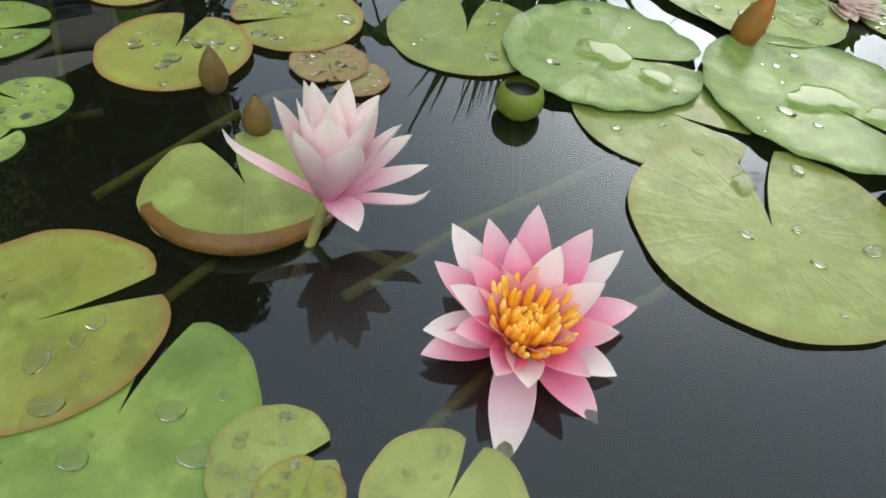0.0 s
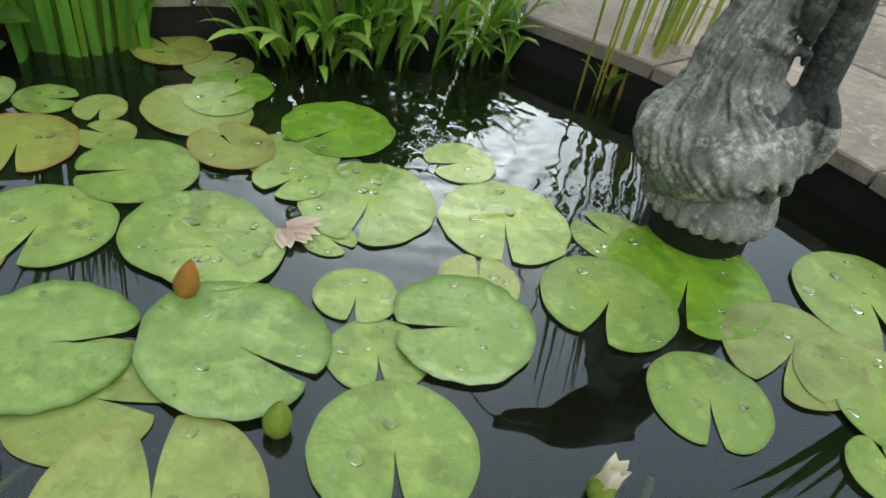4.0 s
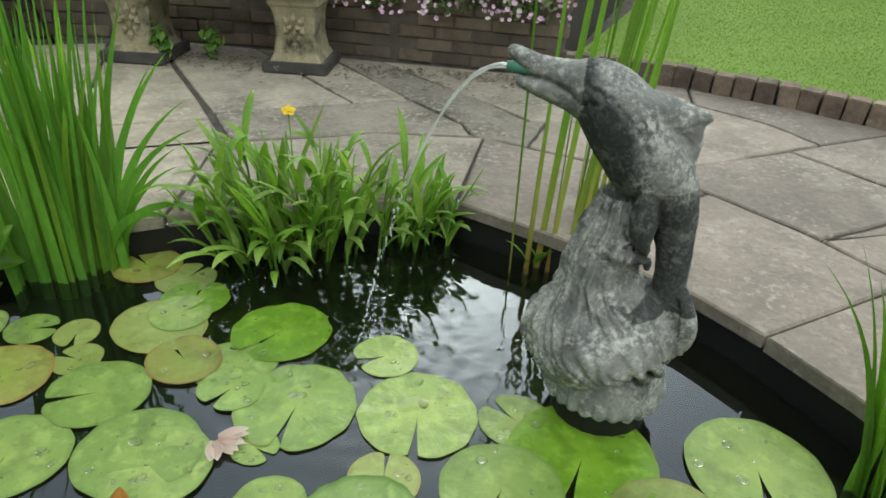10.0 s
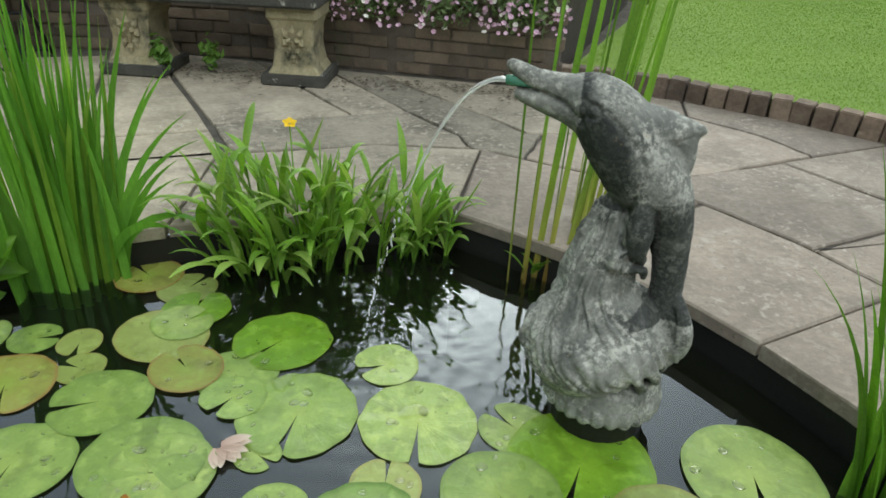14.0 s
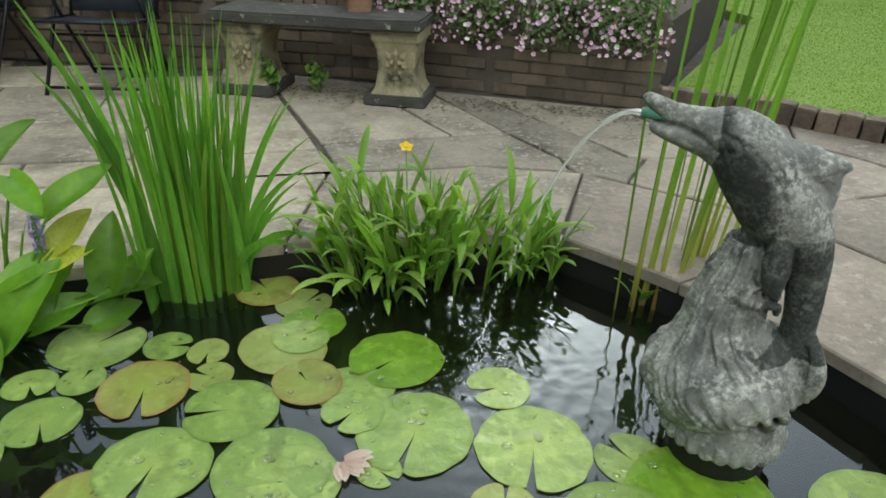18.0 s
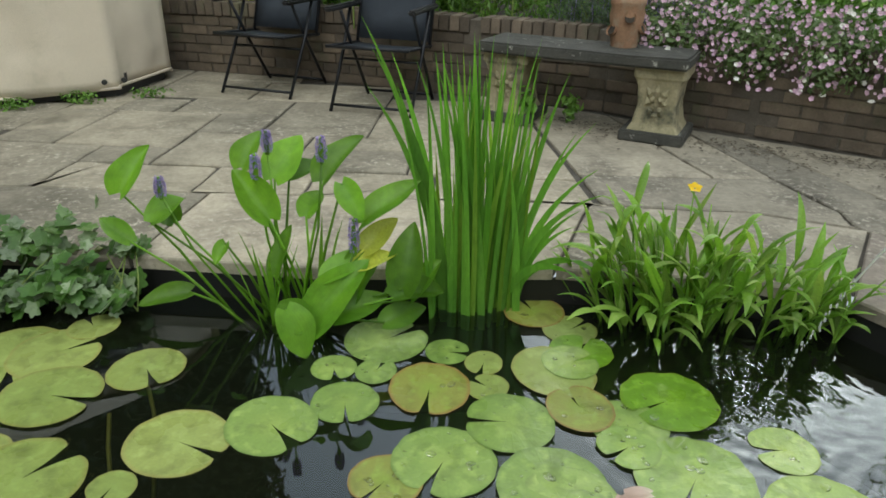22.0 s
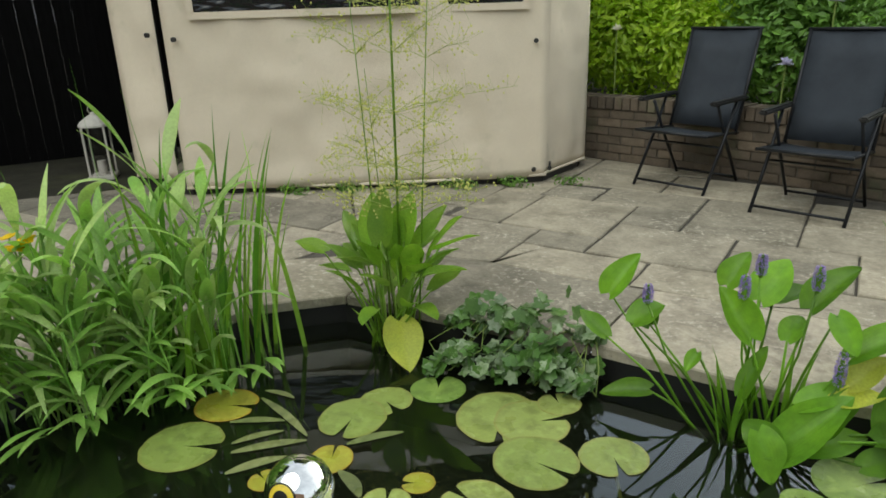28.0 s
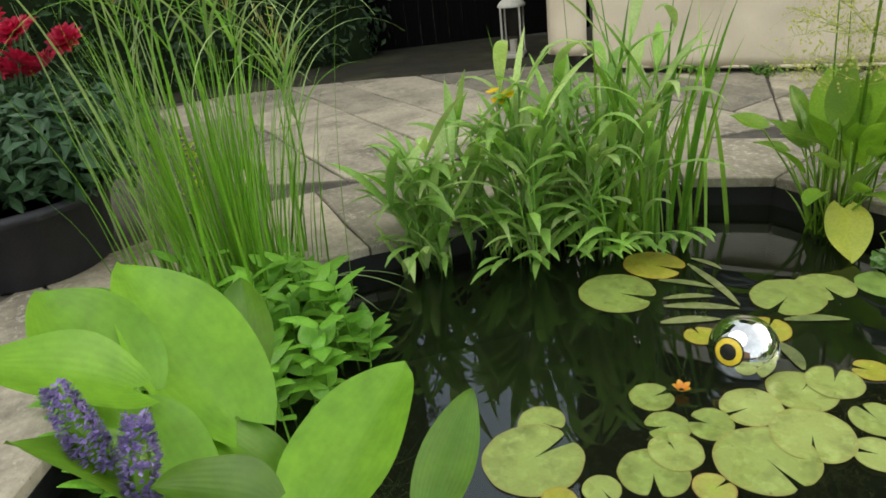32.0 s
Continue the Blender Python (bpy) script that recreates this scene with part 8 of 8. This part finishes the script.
def inset(poly, d):
    """The outline (anticlockwise) with every edge moved inward."""
    p = [q for q, r in zip(poly, poly[1:] + poly[:1]) if math.hypot(q[0] - r[0], q[1] - r[1]) > 1e-4]
    out = []
    for i, (x, y) in enumerate(p):
        (px, py), (qx, qy) = p[i - 1], p[(i + 1) % len(p)]
        l1, l2 = math.hypot(x - px, y - py), math.hypot(qx - x, qy - y)
        n1, n2 = (-(y - py) / l1, (x - px) / l1), (-(qy - y) / l2, (qx - x) / l2)
        k = d / max(0.35, 1 + n1[0] * n2[0] + n1[1] * n2[1])
        out.append((x + (n1[0] + n2[0]) * k, y + (n1[1] + n2[1]) * k))
    return out


def past_coping(poly, gap):
    """Pushes the part of an outline that would lie on the coping back to the coping's outer edge."""
    pts = []
    for p, q in zip(poly, poly[1:] + poly[:1]):
        n = max(1, int(math.hypot(q[0] - p[0], q[1] - p[1]) / 0.07))
        pts += [(p[0] + (q[0] - p[0]) * k / n, p[1] + (q[1] - p[1]) * k / n) for k in range(n)]
    out, buried = [], 0
    for x, y in pts:
        inside, best = False, None
        for (ax, ay), (bx, by) in zip(COPING, COPING[1:] + COPING[:1]):
            if (ay > y) != (by > y) and x < ax + (bx - ax) * (y - ay) / (by - ay):
                inside = not inside
            u = max(0, min(1, ((x - ax) * (bx - ax) + (y - ay) * (by - ay)) / ((bx - ax) ** 2 + (by - ay) ** 2)))
            cx, cy = ax + (bx - ax) * u, ay + (by - ay) * u
            dd = math.hypot(x - cx, y - cy)
            if best is None or dd < best[0]:
                best = (dd, cx, cy)
        dd, cx, cy = best
        if inside or dd < gap:
            buried += 1
            k = (gap / dd if dd > 1e-6 else 0) * (-1 if inside else 1)
            out.append((cx + (x - cx) * k, cy + (y - cy) * k))
        else:
            out.append((x, y))
    if not buried:
        return poly
    slim = []
    for p in out:
        if not slim or math.hypot(p[0] - slim[-1][0], p[1] - slim[-1][1]) > 0.012:
            slim.append(p)
    return slim if buried < len(out) and len(slim) > 2 and area(slim) > 0.004 else []


def rough_outline(poly, rnd, step=0.22, wob=0.006):
    out = []
    for p, q in zip(poly, poly[1:] + poly[:1]):
        l = math.hypot(q[0] - p[0], q[1] - p[1])
        n = max(1, int(l / step))
        for k in range(n):
            f = k / n
            w = rnd.uniform(-wob, wob)
            out.append((p[0] + (q[0] - p[0]) * f - (q[1] - p[1]) / l * w, p[1] + (q[1] - p[1]) * f + (q[0] - p[0]) / l * w))
    return out


def slab(poly, top, rnd, parent, gap=0.008, mat=None):
    p = inset(poly if area(poly) > 0 else poly[::-1], gap)
    if len(p) < 3:
        return None
    p = rough_outline(p, rnd)
    bm = bmesh.new()
    prism(bm, p, top - 0.045, top + rnd.uniform(-0.003, 0.003), 0.006)
    return part("paving_slab", bm, mat or STONE, parent)


paving = tagged(empty("pavement"), "weathered buff stone paving with dark open joints", "paving", kind="structure")
rnd = random.Random(4)
CUTS = [0, 2, 4, 6, 8, 10, 11, 13, 15, 17, 19, 21]
for a, b in zip(CUTS, CUTS[1:]):
    idx = [k % len(POND) for k in range(a, b + 1)]
    slab([POND[k] for k in idx][::-1] + [COPING[k] for k in idx] if area([POND[k] for k in idx][::-1] + [COPING[k] for k in idx]) > 0
         else ([POND[k] for k in idx][::-1] + [COPING[k] for k in idx])[::-1], PAVE, rnd, paving, 0.007, STONE_BROWN if a in (0, 2, 17, 19) else STONE_PALE if a in (8, 10, 11, 13) else STONE)


def slab_field(field, origin, angle, rows, widths, seed):
    """Rows of slabs of changing width, laid at an angle and cut to a field."""
    rnd = random.Random(seed)
    if area(field) < 0:
        field = field[::-1]
    ca, sa = math.cos(radians(angle)), math.sin(radians(angle))
    y = 0.0
    k = 0
    for row in rows:
        x = -1.0 - rnd.random() * 0.5
        while x < 7.0:
            w = widths[k % len(widths)]
            k += 1
            q = [(origin[0] + ca * px - sa * py, origin[1] + sa * px + ca * py) for px, py in ((x, y), (x + w, y), (x + w, y + row), (x, y + row))]
            c = clip(q, field)
            c = past_coping(c, 0.012) if len(c) > 2 and area(c) > 0.004 else []
            if len(c) > 2:
                slab(c, PAVE - 0.005, rnd, paving)
            x += w
        y += row


# the terrace before the chairs: random-coursed flags, in terrace coordinates (along, across, along, across)
FRONT_FLAGS = ((0.0, -0.2, 0.73, 0.335), (0.73, -0.2, 1.23, 0.345), (1.23, -0.2, 1.80, 0.345), (1.80, -0.2, 2.60, 0.345), (0.0, 0.335, 0.37, 0.61), (0.37, 0.345, 1.06, 0.925), (1.06, 0.345, 1.66, 0.70), (1.06, 0.70, 1.66, 0.925), (1.66, 0.345, 2.60, 0.925),
               (-0.71, -0.2, 0.0, 0.61), (-1.22, -0.2, -0.71, 0.42), (-2.2, -0.2, -1.22, 0.55), (-1.22, 0.42, -0.71, 0.85), (-2.2, 0.55, -1.22, 1.1))
BACK_FLAGS = ((-0.29, 0.61, 0.37, 1.35), (-0.66, 0.61, -0.29, 0.84), (-0.66, 0.84, -0.29, 1.35), (0.37, 0.925, 0.735, 1.365), (0.735, 0.925, 1.36, 1.745), (1.36, 0.925, 1.95, 1.36), (1.95, 0.925, 2.60, 1.50), (1.36, 1.36, 1.95, 1.9), (1.95, 1.50, 2.60, 2.1),
              (0.045, 1.365, 0.735, 1.76), (-0.33, 1.35, 0.045, 1.68), (-0.66, 1.35, -0.33, 1.9), (-1.22, 0.85, -0.66, 1.5), (-0.33, 1.76, 0.40, 2.35), (0.40, 1.76, 1.36, 2.3), (-0.33, 2.35, 0.60, 3.0), (-1.3, 1.9, -0.33, 2.6), (-2.2, 1.1, -1.22, 1.9), (-2.6, 1.9, -1.3, 2.6), (-1.6, 2.6, -0.33, 3.2))
TERRACE = [(-2.0, 2.55), (-1.38, 2.5), (1.09, 2.2), (1.09, 4.6), (-0.55, 5.36), (-1.65, 5.75), (-3.4, 5.6), (-3.4, 4.8)]
ca, sa = math.cos(radians(-9.3)), math.sin(radians(-9.3))
for u0, v0, u1, v1 in FRONT_FLAGS + BACK_FLAGS:
    c = clip([(-1.42 + ca * u - sa * v, 2.94 + sa * u + ca * v) for u, v in ((u0, v0), (u1, v0), (u1, v1), (u0, v1))], TERRACE)
    c = past_coping(c, 0.012) if len(c) > 2 and area(c) > 0.004 else []
    if len(c) > 2:
        slab(c, PAVE - 0.005, rnd, paving, 0.008, STONE_PALE)
# large flags that fan out from the coping towards the bench, and browner ones towards the lawn
FAN = (((1.112, 2.40), (1.56, 2.40), (1.92, 2.25), (2.08, 2.20), (2.13, 2.43), (2.06, 2.87), (1.77, 2.895), (1.112, 2.97)), ((1.112, 2.97), (1.77, 2.895), (1.716, 3.36), (1.62, 4.12), (1.09, 4.55)),
       ((1.77, 2.895), (2.06, 2.87), (2.04, 3.04), (1.97, 3.82), (1.62, 4.12), (1.716, 3.36)), ((2.116, 2.602), (2.43, 2.585), (2.309, 3.177), (2.24, 3.60), (1.97, 3.82), (2.04, 3.04), (2.06, 2.87)),
       ((2.08, 2.20), (2.22, 2.04), (2.52, 2.31), (2.455, 2.35), (2.43, 2.585), (2.116, 2.602), (2.13, 2.43)), ((2.43, 2.585), (2.455, 2.35), (2.60, 2.27), (2.98, 2.27), (2.90, 3.10), (2.24, 3.60), (2.309, 3.177)))
BROWN_FAN = (((2.22, 2.04), (2.40, 1.75), (2.52, 1.62), (3.55, 1.59), (3.57, 1.89), (3.45, 2.27), (2.60, 2.27), (2.52, 2.31)), ((2.98, 2.27), (3.45, 2.27), (3.66, 2.52), (3.25, 2.98), (2.90, 3.10)),
             ((3.55, 1.59), (4.10, 1.56), (3.92, 2.08), (3.66, 2.52), (3.45, 2.27), (3.57, 1.89)), ((2.50, 1.655), (2.58, 1.35), (2.62, 0.97), (3.09, 0.955), (3.40, 0.95), (3.346, 1.60)),
             ((3.346, 1.60), (3.40, 0.95), (4.26, 0.95), (4.10, 1.56)), ((2.60, 0.97), (2.55, 0.2), (3.35, 0.16), (3.40, 0.95)), ((3.40, 0.95), (3.35, 0.16), (4.36, 0.1), (4.26, 0.95)),
             ((2.50, 0.2), (2.30, -0.9), (3.30, -0.95), (3.35, 0.16)), ((3.35, 0.16), (3.30, -0.95), (4.46, -1.0), (4.36, 0.1)))
for flags, stone_ in ((FAN, STONE), (BROWN_FAN, STONE_BROWN)):
    for poly in flags:
        poly = list(poly) if area(list(poly)) > 0 else list(poly)[::-1]
        c = past_coping(poly, 0.014)
        if len(c) > 2:
            slab(c, PAVE - 0.005, rnd, paving, 0.008, stone_)
slab_field([(-2.0, 2.55), (-2.9, 1.75), (-3.5, 0.47), (-4.3, -0.75), (-6.9, -0.8), (-6.6, 3.0), (-5.0, 4.6), (-3.4, 4.8)][::-1],
           (-7.6, 1.1), -8.0, (0.5, 0.62, 0.42, 0.55, 0.6, 0.5, 0.55, 0.5), (0.66, 0.9, 0.5, 0.75, 1.0), 8)
slab_field([(-3.5, 0.47), (-4.3, -0.75), (-3.4, -0.75)], (-7.6, 1.1), -8.0, (0.5, 0.62), (0.66, 0.9, 0.5, 0.75, 1.0), 8)
slab_field([(-6.9, -0.8), (-3.82, -0.6), (-3.0, -1.6), (-3.2, -3.2), (-7.0, -3.2)], (-8.2, -3.3), -2.0, (0.6, 0.6, 0.6, 0.6, 0.6), (0.8, 0.6, 1.0), 9)

slab_field([(-3.1, -6.5), (4.6, -6.5), (4.45, -0.95), (-3.1, -0.95)], (-3.4, -6.6), -1.0, (0.9, 0.8, 0.9, 0.75, 0.9, 0.8, 0.9), (1.0, 0.75, 1.2), 14)

# brick retaining wall of the raised bed, in stretches that follow the terrace
WALL_LINE = [(-3.6, 6.5), (-1.6, 5.72), (-0.57, 5.36), (0.85, 4.68), (1.62, 4.22), (2.35, 3.62), (3.1, 2.98)]
WALL_TOP = PAVE + 0.53
bm = bmesh.new()
box(bm, -0.105, -0.05, -0.0325, 0.105, 0.05, 0.0325, 0.004)
course_brick = bpy.data.meshes.new("brick")
bm.to_mesh(course_brick)
bm.free()
course_brick.materials.append(BRICK)
rnd = random.Random(11)


def brick(parent, m, name="brick"):
    ob = new(name, course_brick)
    ob.parent = parent
    ob.matrix_basis = m
    return ob


for i, (a, b) in enumerate(zip(WALL_LINE, WALL_LINE[1:])):
    dx, dy = b[0] - a[0], b[1] - a[1]
    l = math.hypot(dx, dy)
    ang = math.atan2(dy, dx)
    bm = bmesh.new()
    ux, uy, nx, ny = dx / l, dy / l, -dy / l, dx / l
    q = [(a[0] + nx * 0.012, a[1] + ny * 0.012), (b[0] + nx * 0.012, b[1] + ny * 0.012), (b[0] + nx * 0.2, b[1] + ny * 0.2), (a[0] + nx * 0.2, a[1] + ny * 0.2)]
    prism(bm, q, 0.02, WALL_TOP - 0.02)
    w = tagged(part("wall_%d" % (i + 1), bm, WALL_MORTAR), "old brown brick retaining wall with an upright brick coping", "wall", kind="structure")
    turn = Matrix.Rotation(ang, 4, "Z")
    for c in range(6):
        x = -0.1125 if c % 2 else 0.0
        while x < l - 0.05:
            cx = x + 0.1125
            if 0.06 < cx < l - 0.06:
                p = (a[0] + ux * cx + nx * 0.05, a[1] + uy * cx + ny * 0.05, PAVE - 0.01 + 0.0375 + c * 0.072)
                brick(w, Matrix.Translation(p) @ turn @ Matrix.Rotation(rnd.uniform(-0.012, 0.012), 4, "Z") @ Matrix.Translation((0, rnd.uniform(-0.004, 0.004), 0)))
            x += 0.225
    for k in range(int(l / 0.075)):
        cx = (k + 0.5) * 0.075
        p = (a[0] + ux * cx + nx * 0.09, a[1] + uy * cx + ny * 0.09, WALL_TOP - 0.05 + rnd.uniform(-0.004, 0.004))
        brick(w, Matrix.Translation(p) @ turn @ pose(0, 0, 0, rnd.uniform(-1.5, 1.5), 0, 90 + rnd.uniform(-2, 2)) @ pose(0, 0, 0, 90, 0, 0), "coping_brick")

# low brick edging of the lawn
edging = tagged(empty("lawn_edging"), "low worn brick edging along the lawn", "edging", kind="structure")
EDGE = [(3.20, 3.05), (3.62, 2.66), (3.82, 2.3), (4.00, 2.0), (4.15, 1.6), (4.30, 0.9), (4.40, 0.0), (4.5, -1.2)]
bm = bmesh.new()
box(bm, -0.050, -0.055, -0.09, 0.050, 0.055, 0.065, 0.006)
edge_brick = bpy.data.meshes.new("brick")
bm.to_mesh(edge_brick)
bm.free()
edge_brick.materials.append(EDGE_BRICK)
carry = 0.0
for a, b in zip(EDGE, EDGE[1:]):
    dx, dy = b[0] - a[0], b[1] - a[1]
    l = math.hypot(dx, dy)
    x = carry
    while x < l:
        ob = new("brick", edge_brick)
        ob.parent = edging
        ob.matrix_basis = Matrix.Translation((a[0] + dx * x / l, a[1] + dy * x / l, PAVE + 0.045 + rnd.uniform(-0.006, 0.006))) @ Matrix.Rotation(math.atan2(dy, dx), 4, "Z") @ pose(0, 0, 0, rnd.uniform(-4, 4), rnd.uniform(-3, 3), rnd.uniform(-4, 4))
        x += 0.112
    carry = x - l
